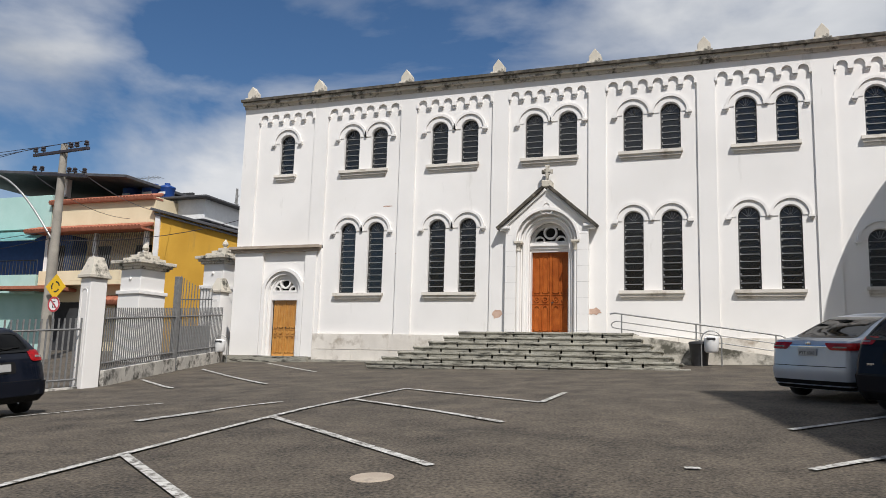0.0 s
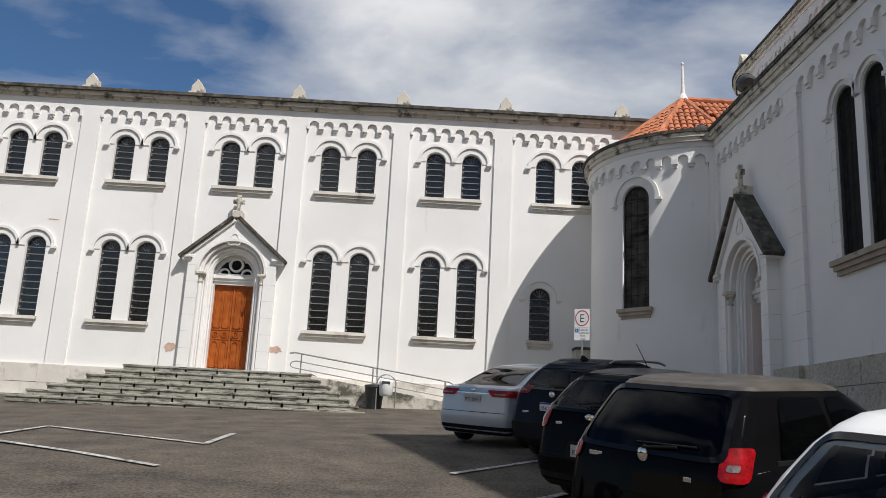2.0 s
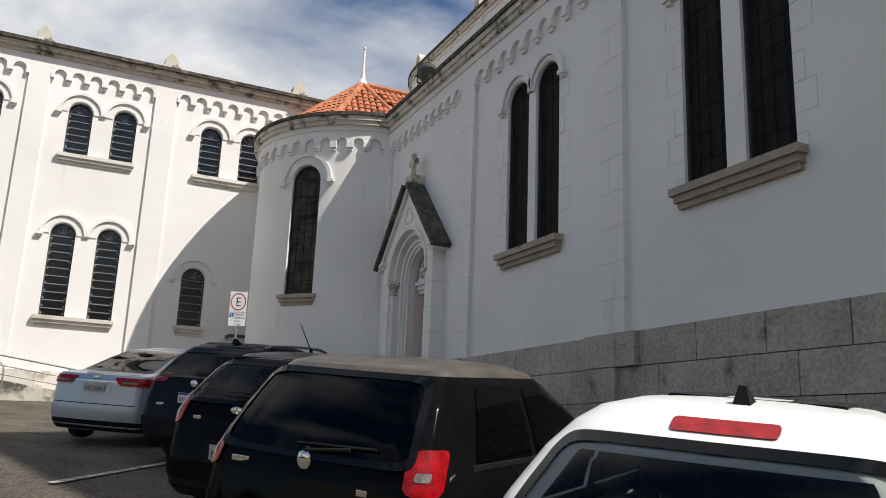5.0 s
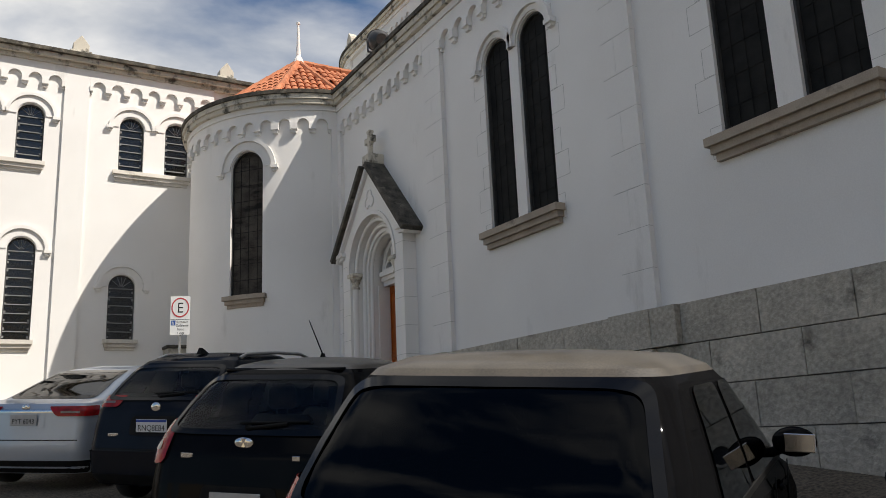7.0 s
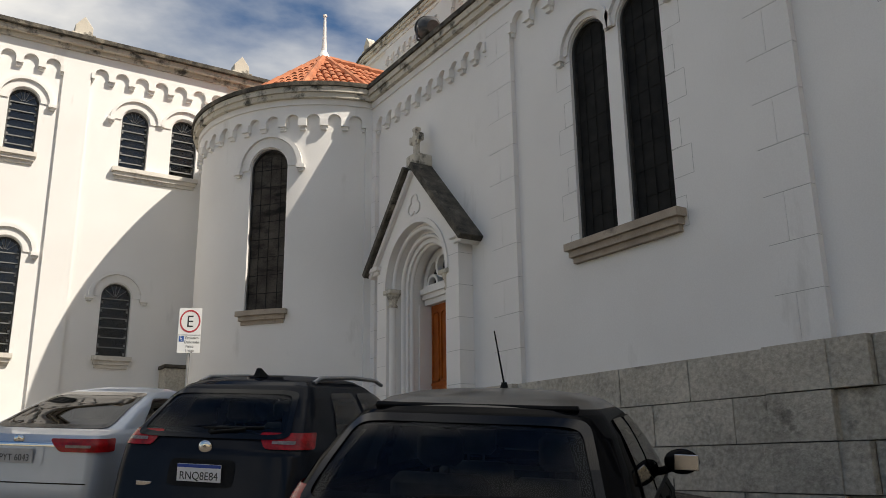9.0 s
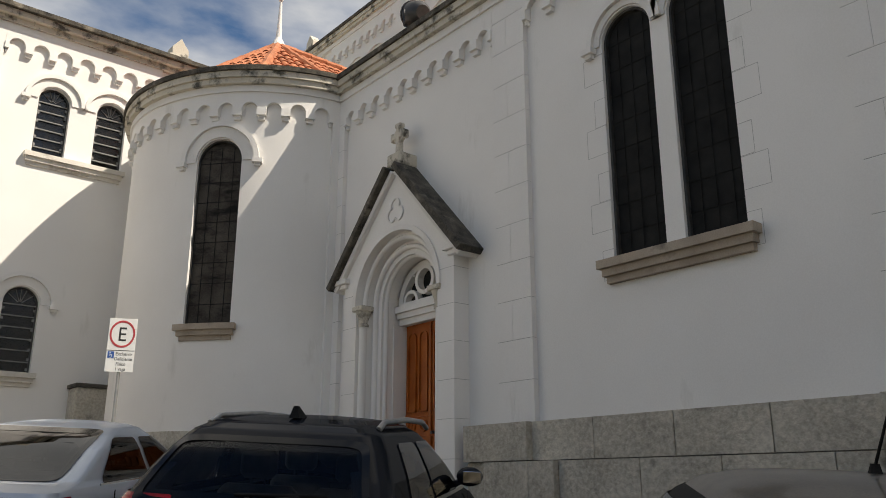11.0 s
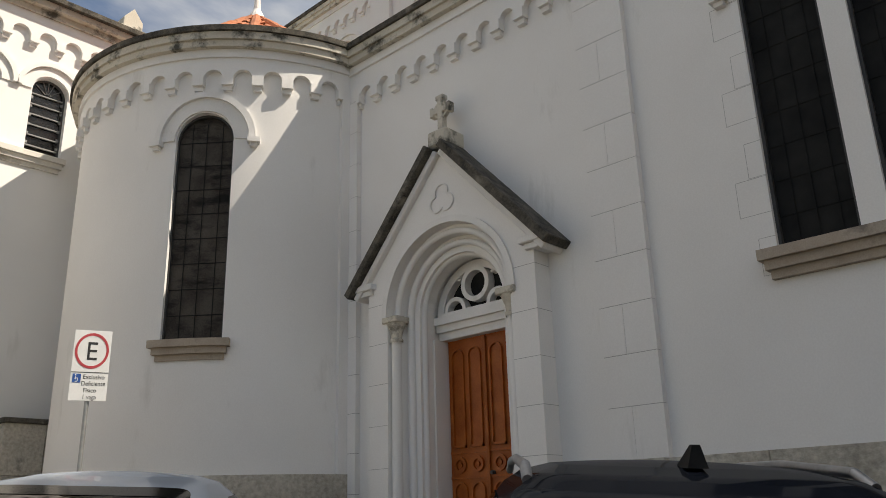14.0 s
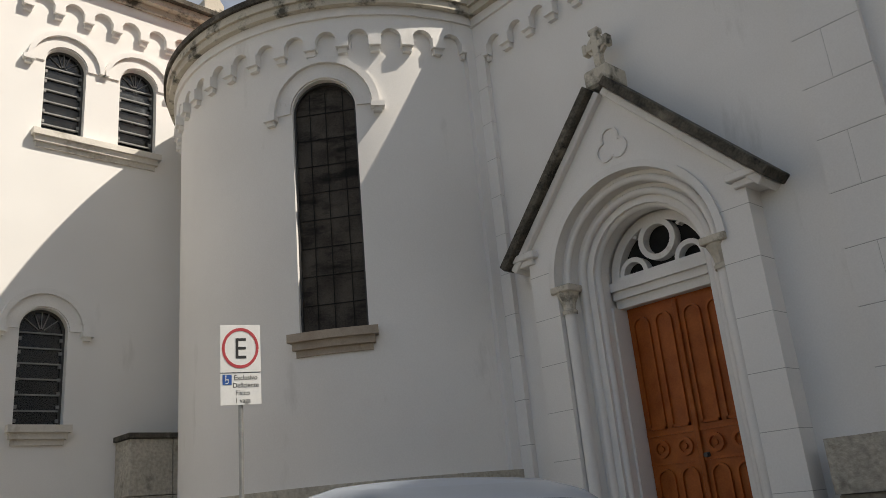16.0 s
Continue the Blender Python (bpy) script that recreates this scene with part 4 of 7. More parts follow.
lathe(bm, [(RB - 0.05, 0.05), (0.05, RH - 0.05)], n=SIDES, a0=radians(11), a1=radians(371))
part("roof_deck", bm, TILE, ROOF)


def clay_tile():
    """One barrel tile, 0.42 long along +y, lying on z = 0."""
    bm = bmesh.new()
    n = 6
    rows = []
    for y, r in ((0.0, 0.088), (0.42, 0.072)):
        for t in (1.0, 0.8):
            rows.append([bm.verts.new((r * t * math.cos(math.pi * i / n), y, r * t * math.sin(math.pi * i / n) * 0.8)) for i in range(n + 1)])
    o0, i0, o1, i1 = rows
    for i in range(n):
        bm.faces.new((o0[i], o0[i + 1], o1[i + 1], o1[i]))
        bm.faces.new((o0[i], i0[i], i0[i + 1], o0[i + 1]))
        bm.faces.new((i0[i], i1[i], i1[i + 1], i0[i + 1]))
    return bm


tile0 = part("roof_tile", clay_tile(), TILE, ROOF, smooth=40)
tile_mesh = tile0.data
bpy.data.objects.remove(tile0)
random.seed(7)
apothem = RB * math.cos(math.pi / SIDES)
slope_len = math.hypot(apothem, RH - 0.1)
pitch_angle = math.degrees(math.atan2(RH - 0.1, apothem))
for k in range(SIDES):
    a = 11 + 22.5 + 45 * k
    if not 100 < a % 360 < 290:
        continue
    base = pose(0, 0, 0, 0, 0, a + 90) @ Matrix.Translation((0, -apothem, 0.06)) @ pose(0, 0, 0, pitch_angle, 0, 0)
    row = 0
    while row * 0.31 < slope_len - 0.15:
        f = 1 - (row * 0.31 + 0.16) / slope_len
        half = RB * math.sin(math.pi / SIDES) * f
        n = int(half / 0.175)
        for i in range(-n, n + 1):
            if abs(i * 0.175) <= half:
                t = new("roof_tile", tile_mesh)
                t.parent = ROOF
                t.matrix_local = base @ pose(i * 0.175 + random.uniform(-0.008, 0.008), row * 0.31 + random.uniform(-0.01, 0.01), 0.035, -3 + random.uniform(-1, 1), 0, random.uniform(-1.5, 1.5))
        row += 1
# the roof goes on as a ridge towards the nave, its slope laid with the same tiles
bm = bmesh.new()
for sg in (-1, 1):
    quad(bm, [(0, 0, RH - 0.06), (4.4, 0, RH - 0.06), (4.4, sg * apothem, 0.04), (0, sg * apothem, 0.04)])
part("rear_roof_deck", bm, TILE, ROOF)
base = Matrix.Translation((0, -apothem, 0.06)) @ pose(0, 0, 0, pitch_angle, 0, 0)
for row in range(int(slope_len / 0.31)):
    for i in range(25):
        x = 0.18 + i * 0.175
        if x > 0.1 + 0.4 * (apothem - row * 0.31 * apothem / slope_len):
            t = new("roof_tile", tile_mesh)
            t.parent = ROOF
            t.matrix_local = base @ pose(x + random.uniform(-0.008, 0.008), row * 0.31 + random.uniform(-0.01, 0.01), 0.035, -3 + random.uniform(-1, 1), 0, random.uniform(-1.5, 1.5))
for i in range(11):
    part("ridge_tile", rod(bmesh.new(), (0.4 * i, 0, RH), (0.4 * i + 0.44, 0, RH + 0.03), 0.1, 0.085, 8), TILE, ROOF, smooth=40)
for k in range(SIDES):
    a = radians(11 + 45 * k)
    if not 95 < math.degrees(a) % 360 < 335:
        continue
    for i in range(8):
        f0_, f1_ = 1 - i / 8, 1 - (i + 1.15) / 8
        bm = bmesh.new()
        rod(bm, (RB * f0_ * math.cos(a), RB * f0_ * math.sin(a), 0.1 + (RH - 0.1) * (1 - f0_)), (RB * max(f1_, 0.02) * math.cos(a), RB * max(f1_, 0.02) * math.sin(a), 0.14 + (RH - 0.1) * (1 - max(f1_, 0.02))), 0.1, 0.085, 8)
        part("ridge_tile", bm, TILE, ROOF, smooth=40)
bm = bmesh.new()
lathe(bm, [(0.2, RH - 0.12), (0.13, RH + 0.08), (0.07, RH + 0.2), (0.05, RH + 0.5), (0.03, RH + 1.12), (0.05, RH + 1.15), (0.05, RH + 1.2), (0.0, RH + 1.24)], n=14)
part("spike", bm, TRIM, ROOF, "slender white spike")
tagged(ROOF, "red clay tiled pyramid roof with a white spike on the tower", "roof")


def floodlight(x, y, z, rz):
    e = thing("floodlight", x, y, z, rz)
    bm = bmesh.new()
    lathe(bm, [(0.0, -0.2), (0.12, -0.2), (0.2, -0.08), (0.22, 0.16), (0.235, 0.16), (0.235, 0.2), (0.2, 0.2)], n=20)
    bmesh.ops.transform(bm, matrix=pose(0, 0, 0.32, 68, 0, 0), verts=bm.verts)
    part("lamp_body", bm, BLACK_METAL, e, smooth=40)
    bm = bmesh.new()
    lathe(bm, [(0.0, 0.175), (0.2, 0.17)], n=20)
    bmesh.ops.transform(bm, matrix=pose(0, 0, 0.32, 68, 0, 0), verts=bm.verts)
    part("lens", bm, LENS, e, "pale glass lens")
    bm = bmesh.new()
    tube(bm, [(-0.25, 0, 0.32), (-0.25, 0, 0.02), (0.25, 0, 0.02), (0.25, 0, 0.32)], 0.018, 6)
    block(bm, -0.08, 0.08, -0.08, 0.08, 0, 0.03)
    part("bracket", bm, BLACK_METAL, e)
    return tagged(e, "round black floodlight on the church aisle coping", "floodlight", "floodlights")


LENS = surf("lamp_lens", (0.6, 0.6, 0.6), (0.75, 0.75, 0.74), 6, 0.2, 0.05, 40)
fl = floodlight(AX - 0.08, 18.6, 9.67, 170)
copy_thing(fl, pose(AX - 0.05, 21.9, 9.67, 0, 0, 160))
copy_thing(fl, pose(AX + 0.05, 14.2, 9.67, 0, 0, 190))


# ---- stairs, ramp and plinth before the wing ----
STAIRS = thing("stone_stairs", -6.4, 24.8, 1.8)
shared = {}


def stone(name, sx, sy, sz, x, y, z, parent, material, bevel=0.015):
    """A bevelled stone block of its own; alike sizes share one mesh."""
    key = (name, round(sx, 2), round(sy, 2), round(sz, 2))
    if key not in shared:
        lip = 0.07 if name == "step_block" else 0.0
        bm = block(bmesh.new(), -sx / 2 + lip * 0.4, sx / 2 - lip * 0.4, -sy / 2 + lip * 0.4, sy / 2, 0, sz - lip, 0.0 if lip else bevel)
        if lip:
            block(bm, -sx / 2, sx / 2, -sy / 2, sy / 2, sz - lip, sz, bevel)
        ob = part(name, bm, material, parent)
        shared[key] = ob.data
    else:
        ob = new(name, shared[key])
        ob.parent = parent
    ob.matrix_world = Matrix.Translation((x, y, z))
    return ob


bpy.context.view_layer.update()


def under(ob, parent, m):
    ob.parent = parent
    ob.matrix_parent_inverse = parent.matrix_world.inverted()
    ob.matrix_basis = m
    return ob


random.seed(11)
RISE = 0.176
for i in range(7):
    x0, x1, yf, zt = -11.25 + 0.375 * i, -1.75 - 0.29 * i, 23.05 + 0.34 * i, 3.1 - RISE * (6 - i)
    n = max(6, round((x1 - x0) / 1.0))
    L = (x1 - x0) / n
    for k in range(n):
        ob = stone("step_block", L - 0.008, 0.6, RISE - 0.004, 0, 0, 0, STAIRS, STEP)
        under(ob, STAIRS, pose(x0 + L * (k + 0.5), yf + 0.3 + random.uniform(-0.008, 0.008), zt - RISE + random.uniform(-0.003, 0.003), 0, 0, random.uniform(-0.25, 0.25)))
    ny = max(1, round((26.38 - yf - 0.6) / 0.9))
    M = (26.38 - yf - 0.6) / ny
    for k in range(ny):
        for xx in (x0 + 0.3, x1 - 0.3):
            ob = stone("step_block", 0.6, M - 0.008, RISE - 0.004, 0, 0, 0, STAIRS, STEP)
            under(ob, STAIRS, pose(xx, yf + 0.6 + M * (k + 0.5), zt - RISE))
    bm = block(bmesh.new(), x0 + 0.5, x1 - 0.5, yf + 0.45, 26.39, 1.2 if i == 0 else zt - 2 * RISE, zt - 0.02)
    under(part("step_core", bm, STEP, None), STAIRS, Matrix())
bm = block(bmesh.new(), -11.2, -1.8, 23.1, 26.38, 1.1, 3.1 - RISE * 7 + 0.01)
under(part("stair_footing", bm, STEP, None), STAIRS, Matrix())
tagged(STAIRS, "wide weathered grey stone stairs stained black with moss", "stairs", kind="structure")

RAMP = thing("ramp", -1.0, 25.7, 2.2)
bm = bmesh.new()
prof = [(-3.9, 3.09), (0.9, 2.42), (3.2, 2.3), (3.2, 1.4), (-3.9, 1.4)]
a = [bm.verts.new((x, 25.15, z)) for x, z in prof]
b = [bm.verts.new((x, 26.38, z)) for x, z in prof]
bm.faces.new(a), bm.faces.new(b[::-1])
for i in range(5):
    bm.faces.new((a[i], a[(i + 1) % 5], b[(i + 1) % 5], b[i]))
bmesh.ops.bevel(bm, geom=list(bm.edges), offset=0.02, segments=1, affect="EDGES")
RAMP_STONE = surf("ramp_plaster", (0.42, 0.39, 0.33), (0.62, 0.58, 0.5), 1.5, 0.92, 0.5, 30, stain=(0.09, 0.085, 0.065), stain_scale=1.8, stain_cut=0.54)
under(part("ramp_body", bm, RAMP_STONE, None), RAMP, Matrix())
tagged(RAMP, "pale mossy masonry access ramp along the wing", "ramp", kind="structure")

HANDRAIL = thing("handrail", -1.8, 25.2, 2.4)
rail_z = lambda x: 3.70 - (x + 4.1) * 0.137
bm = bmesh.new()
tube(bm, [(-4.2, 25.2, rail_z(-4.2) - 0.05), (-4.05, 25.2, rail_z(-4.05)), (0.55, 25.2, rail_z(0.55)), (0.68, 25.2, rail_z(0.6) - 0.06), (0.7, 25.2, 2.5)], 0.025, 8)
under(part("top_rail", bm, RAIL, None, smooth=50), HANDRAIL, Matrix())
bm = bmesh.new()
tube(bm, [(0.62, 25.2, rail_z(0.62) - 0.24), (-4.0, 25.2, rail_z(-4.0) - 0.24), (-4.12, 25.2, rail_z(-4.0) - 0.28), (-4.16, 25.2, rail_z(-4.0) - 0.35), (-4.12, 25.2, rail_z(-4.0) - 0.42), (-4.0, 25.2, rail_z(-4.0) - 0.45), (0.62, 25.2, rail_z(0.62) - 0.45)], 0.016, 8)
under(part("lower_rail", bm, RAIL, None, smooth=50), HANDRAIL, Matrix())
for x in (-3.85, -1.72, 0.42):
    bm = rod(bmesh.new(), (x, 25.2, rail_z(x) - 0.68), (x, 25.2, rail_z(x)), 0.022)
    under(part("post", bm, RAIL, None), HANDRAIL, Matrix())
tagged(HANDRAIL, "grey tubular steel handrail along the access ramp", "handrail")


def pale_courses(x0, x1):
    random.seed(int(x0 * 10) + 500)
    for r, (z0, z1) in enumerate(((2.5, 3.05), (1.75, 2.49))):
        u = x0 - (0.4 if r else 0)
        while u < x1 - 0.05:
            v = min(u + 0.98 + random.uniform(-0.05, 0.05), x1)
            bm = bmesh.new()
            slab(bm, wing, max(u, x0) + 0.003, v - 0.003, z0, z1 - 0.005, -0.02, (0.14 if r else 0.12) + random.uniform(0, 0.006))
            part("plinth_stone", bm, PALE_STONE, wall_wing)
            u = v


pale_courses(-15.0, -8.2)
pale_courses(-4.3, 4.4)
bm = bmesh.new()
slab(bm, wing, -15.0, -11.0, 1.5, 2.12, 0.0, 0.34)
slab(bm, wing, WING_X0 - 0.1, -15.0, 1.5, SMALL_Z - 0.01, 0.0, 0.5)
part("footing_ledge", bm, STEP, wall_wing, "dark mossy footing ledge along the wall")
# patches where the plaster has come off by the main door
BARE = surf("bare_plaster", (0.42, 0.27, 0.2), (0.58, 0.42, 0.33), 6, 0.95, 0.5, 40)


def bare_patch(c, z, w, h, seed, d=0.088):
    random.seed(seed)
    bm = bmesh.new()
    n = 14
    pts = [(c + w * math.cos(2 * math.pi * i / n) * random.uniform(0.55, 1), z + h * math.sin(2 * math.pi * i / n) * random.uniform(0.5, 1)) for i in range(n)]
    mid = bm.verts.new(wing(c, z, d))
    vs = [bm.verts.new(wing(u, zz, d)) for u, zz in pts]
    for i in range(n):
        bm.faces.new((mid, vs[i], vs[(i + 1) % n]))
    part("bare_plaster_patch", bm, BARE, wall_wing, "patch of bare brownish render where paint has flaked")


bare_patch(-4.86, 3.84, 0.26, 0.15, 3, 0.086)
bare_patch(-8.12, 3.74, 0.22, 0.2, 5, 0.086)
bare_patch(-12.3, 7.62, 0.3, 0.03, 8, 0.005)
bare_patch(-11.9, 5.9, 0.05, 0.02, 9, 0.005)

# concrete enclosure in the corner by the tower
bm = bmesh.new()
CORNER = thing("corner_enclosure", 4.9, 26.1, 2.2)
for k, (z0, z1) in enumerate(((1.9, 2.7), (2.71, 3.5), (3.51, 4.3))):
    for x0, x1 in ((4.42, 5.05), (5.06, 5.9)):
        under(part("concrete_panel", block(bmesh.new(), x0, x1, 25.95, 26.49, z0, z1, 0.008), PLINTH, None), CORNER, Matrix())
under(part("cap", block(bmesh.new(), 4.38, 5.9, 25.9, 26.49, 4.302, 4.38, 0.01), LICHEN, None), CORNER, Matrix())
tagged(CORNER, "grey concrete enclosure in the corner beside the tower", "enclosure")

# ---- litter bin on its arch ----
WHITE_PLASTIC = surf("white_plastic", (0.68, 0.68, 0.67), (0.78, 0.78, 0.77), 4, 0.4, 0.05, 50)
DARK_PLASTIC = surf("dark_plastic", (0.02, 0.02, 0.022), (0.045, 0.045, 0.047), 4, 0.5, 0.05, 50)


def litter_bin(x, y, z):
    e = thing("litter_bin", x, y, z)
    bm = bmesh.new()
    pts = [(-0.27, 0, -0.05)] + [(-0.27 * math.cos(math.pi * i / 12), 0, 0.72 + 0.27 * math.sin(math.pi * i / 12)) for i in range(13)] + [(0.27, 0, -0.05)]
    tube(bm, pts, 0.02, 8)
    part("arch_stand", bm, RAIL, e, smooth=50)
    bm = bmesh.new()
    lathe(bm, [(0.0, 0.38), (0.15, 0.38), (0.19, 0.43), (0.205, 0.72), (0.2, 0.78), (0.13, 0.84), (0.0, 0.85)], n=20)
    part("bucket", bm, WHITE_PLASTIC, e, smooth=40)
    bm = bmesh.new()
    block(bm, -0.12, 0.12, -0.212, -0.17, 0.72, 0.79, 0.012)
    part("mouth", bm, DARK_PLASTIC, e)
    return tagged(e, "white plastic litter bin on a steel arch stand", "litter bin", "litter bins")


lb = litter_bin(-1.28, 24.6, ground_z(-1.28, 24.6))
WB = thing("waste_container", -1.62, 24.85, ground_z(-1.6, 24.9))
bm = bmesh.new()
lathe(bm, [(0.0, -0.03), (0.22, -0.03), (0.28, 0.58), (0.3, 0.6), (0.29, 0.66), (0.0, 0.7)], n=16)
part("drum", bm, DARK_PLASTIC, WB, smooth=40)
tagged(WB, "dark plastic waste drum standing beside the ramp", "waste drum")

# ---- parking sign ----
SIGN_WHITE = surf("sign_white", (0.72, 0.72, 0.7), (0.8, 0.8, 0.78), 5, 0.45, 0.03, 40, stain=(0.5, 0.42, 0.34), stain_scale=6, stain_cut=0.7)
SIGN_RED = surf("sign_red", (0.42, 0.04, 0.05), (0.5, 0.07, 0.08), 5, 0.45, 0.0)
SIGN_BLACK = surf("sign_black", (0.02, 0.02, 0.02), (0.035, 0.035, 0.035), 5, 0.5, 0.0)
SIGN_BLUE = surf("sign_blue", (0.02, 0.08, 0.3), (0.03, 0.11, 0.36), 5, 0.45, 0.0)


def lettering(text, size, material, parent, m, name="lettering"):
    cu = bpy.data.curves.new(name, "FONT")
    cu.body, cu.size, cu.extrude, cu.align_x = text, size, 0.0008, "CENTER"
    tmp = new(name, cu)
    bpy.context.view_layer.update()
    me = bpy.data.meshes.new_from_object(tmp)
    bpy.data.objects.remove(tmp)
    me.materials.clear()
    me.materials.append(material)
    ob = new(name, me)
    ob.parent = parent
    ob.matrix_basis = m
    return ob


def parking_sign(x, y, z_top, rz):
    zg = ground_z(x, y)
    e = thing("parking_sign", x, y, zg, rz)
    h = z_top - zg
    bm = rod(bmesh.new(), (0, 0.04, -0.05), (0, 0.04, h - 0.03), 0.028, n=12)
    part("post", bm, RAIL, e, "galvanised steel post", smooth=50)
    plate_ = part("sign_plate", block(bmesh.new(), -0.225, 0.225, 0, 0.008, h - 0.8, h, 0.002), SIGN_WHITE, e)
    fn = lambda u, z, d: (u, -d, z)
    bm = bmesh.new()
    ring(bm, fn, 0, h - 0.235, 0.175, 0.205, 0, 0.003, 0, 2 * math.pi, 32)
    part("red_ring", bm, SIGN_RED, plate_)
    bm = bmesh.new()
    block(bm, -0.225, 0.225, -0.003, 0, h - 0.485, h - 0.478)
    part("divider", bm, SIGN_BLACK, plate_)
    bm = bmesh.new()
    block(bm, -0.2, -0.1, -0.003, 0, h - 0.6, h - 0.5)
    icon = part("blue_symbol", bm, SIGN_BLUE, plate_)
    bm = bmesh.new()
    ring(bm, fn, -0.155, h - 0.568, 0.017, 0.024, 0.003, 0.005, 0.6, 5.4, 14)
    block(bm, -0.168, -0.16, -0.005, -0.003, h - 0.565, h - 0.525)
    block(bm, -0.168, -0.135, -0.005, -0.003, h - 0.552, h - 0.545)
    block(bm, -0.14, -0.132, -0.005, -0.003, h - 0.58, h - 0.548)
    rod(bm, (-0.164, -0.005, h - 0.514), (-0.164, -0.003, h - 0.514), 0.008, n=10)
    part("white_symbol", bm, SIGN_WHITE, icon)
    face = lambda x_, z_: pose(x_, -0.0015, z_, 90, 0, 0)
    lettering("E", 0.3, SIGN_BLACK, plate_, face(0, h - 0.34))
    for k, line in enumerate(("Exclusivo", "Deficiente", "Físico", "1 vaga")):
        lettering(line, 0.07, SIGN_BLACK, plate_, face(0.055 if k < 2 else 0.02, h - 0.555 - 0.075 * k))
    return tagged(e, "white parking sign with a red ring on a steel post", "road sign")


sign = parking_sign(3.72, 21.5, 4.87, -24)
sign.scale = (0.87, 0.87, 1.0)

# pale manhole cover and worn arrow on the asphalt
mh = thing("manhole_cover", -3.57, 7.52, ground_z(-3.57, 7.52))
bm = bmesh.new()
lathe(bm, [(0.0, 0.012), (0.2, 0.012), (0.21, 0.0)], n=28)
part("lid", bm, SILL, mh)
mh.matrix_world = pose(-3.57, 7.52, ground_z(-3.57, 7.52), 5.4, -1.15, 0)
tagged(mh, "pale round concrete manhole cover in the asphalt", "manhole cover")
for a, b, w in (((-8.62, 10.2), (-8.2, 11.4), 0.22), ((-8.3, 11.2), (-7.8, 12.8), 0.1), ((-0.9, 9.0), (-0.75, 9.05), 0.08)):
    painted_line(a, b, w)


# ---- parked cars ----
def paint(name, c1, c2, rough=0.3, metal=0.0, dust=None, gleam=0.6):
    return surf(name, c1, c2, 2.0, rough, 0.02, 300, metal, dust, 1.5, 0.6, coat=gleam, gloss=0.0)


PAINT_BLACK = paint("black_car_paint", (0.004, 0.004, 0.0045), (0.007, 0.007, 0.0075), 0.5, gleam=0.14)
PIANO = surf("gloss_black_trim", (0.0025, 0.0025, 0.0027), (0.004, 0.004, 0.0043), 3, 0.12, 0.0, gloss=0.3)
PAINT_DUSTY = surf("dusty_black_roof", (0.03, 0.025, 0.019), (0.095, 0.08, 0.06), 3.0, 0.55, 0.05, 120, coat=0.35)
PAINT_GREY = paint("dark_blue_grey_paint", (0.010, 0.012, 0.016), (0.016, 0.018, 0.024), 0.45, 0.0, gleam=0.25)
PAINT_SILVER = paint("silver_blue_paint", (0.42, 0.47, 0.54), (0.48, 0.53, 0.6), 0.3, 0.45)
PAINT_WHITE = paint("white_car_paint", (0.74, 0.74, 0.73), (0.8, 0.8, 0.79), 0.3)
PAINT_NAVY = paint("navy_car_paint", (0.005, 0.007, 0.012), (0.008, 0.01, 0.018), 0.45, 0.0)
TRIM_BLACK = surf("black_car_trim", (0.009, 0.009, 0.009), (0.018, 0.018, 0.018), 8, 0.6, 0.05, 120, gloss=0.08)
CAR_GLASS = glazing("car_glass", (0.6, 0.63, 0.62), 0.01, 0.0, 1.36)
CAR_GLASS_DARK = glazing("tinted_car_glass", (0.035, 0.035, 0.035), 0.01, 0.0, 1.3)
CAR_GLASS_RED = glazing("warm_tinted_glass", (0.09, 0.05, 0.045), 0.01)
RED_LAMP = surf("red_lamp_plastic", (0.16, 0.002, 0.003), (0.42, 0.006, 0.01), 14, 0.16, 0.25, 60, coat=0.1, gloss=0.3)
CLEAR_LAMP = surf("clear_lamp_plastic", (0.1, 0.075, 0.07), (0.3, 0.25, 0.24), 14, 0.15, 0.2, 60, coat=0.3)
CHROME = surf("chrome", (0.6, 0.6, 0.6), (0.7, 0.7, 0.7), 8, 0.12, 0.0, metal=1.0)
RUBBER = surf("tyre_rubber", (0.015, 0.015, 0.015), (0.03, 0.03, 0.03), 8, 0.85, 0.2, 90)
ALLOY = surf("alloy_rim", (0.3, 0.3, 0.31), (0.42, 0.42, 0.43), 8, 0.35, 0.0, metal=0.9)
SEAT = surf("dark_seat_cloth", (0.02, 0.02, 0.021), (0.045, 0.044, 0.043), 10, 0.9, 0.2, 120)
PLATE_GREY = surf("plate_grey", (0.4, 0.4, 0.4), (0.48, 0.48, 0.47), 8, 0.4, 0.0)
PLATE_WHITE = surf("plate_white", (0.7, 0.7, 0.7), (0.76, 0.76, 0.76), 8, 0.4, 0.0)
PLATE_BLUE = surf("plate_blue", (0.01, 0.05, 0.3), (0.015, 0.06, 0.34), 8, 0.4, 0.0)


def table(rows):
    zs = [r[0] for r in rows]
    return [lambda z, k=k: float(np.interp(z, zs, [r[k] for r in rows])) for k in (1, 2, 3)]


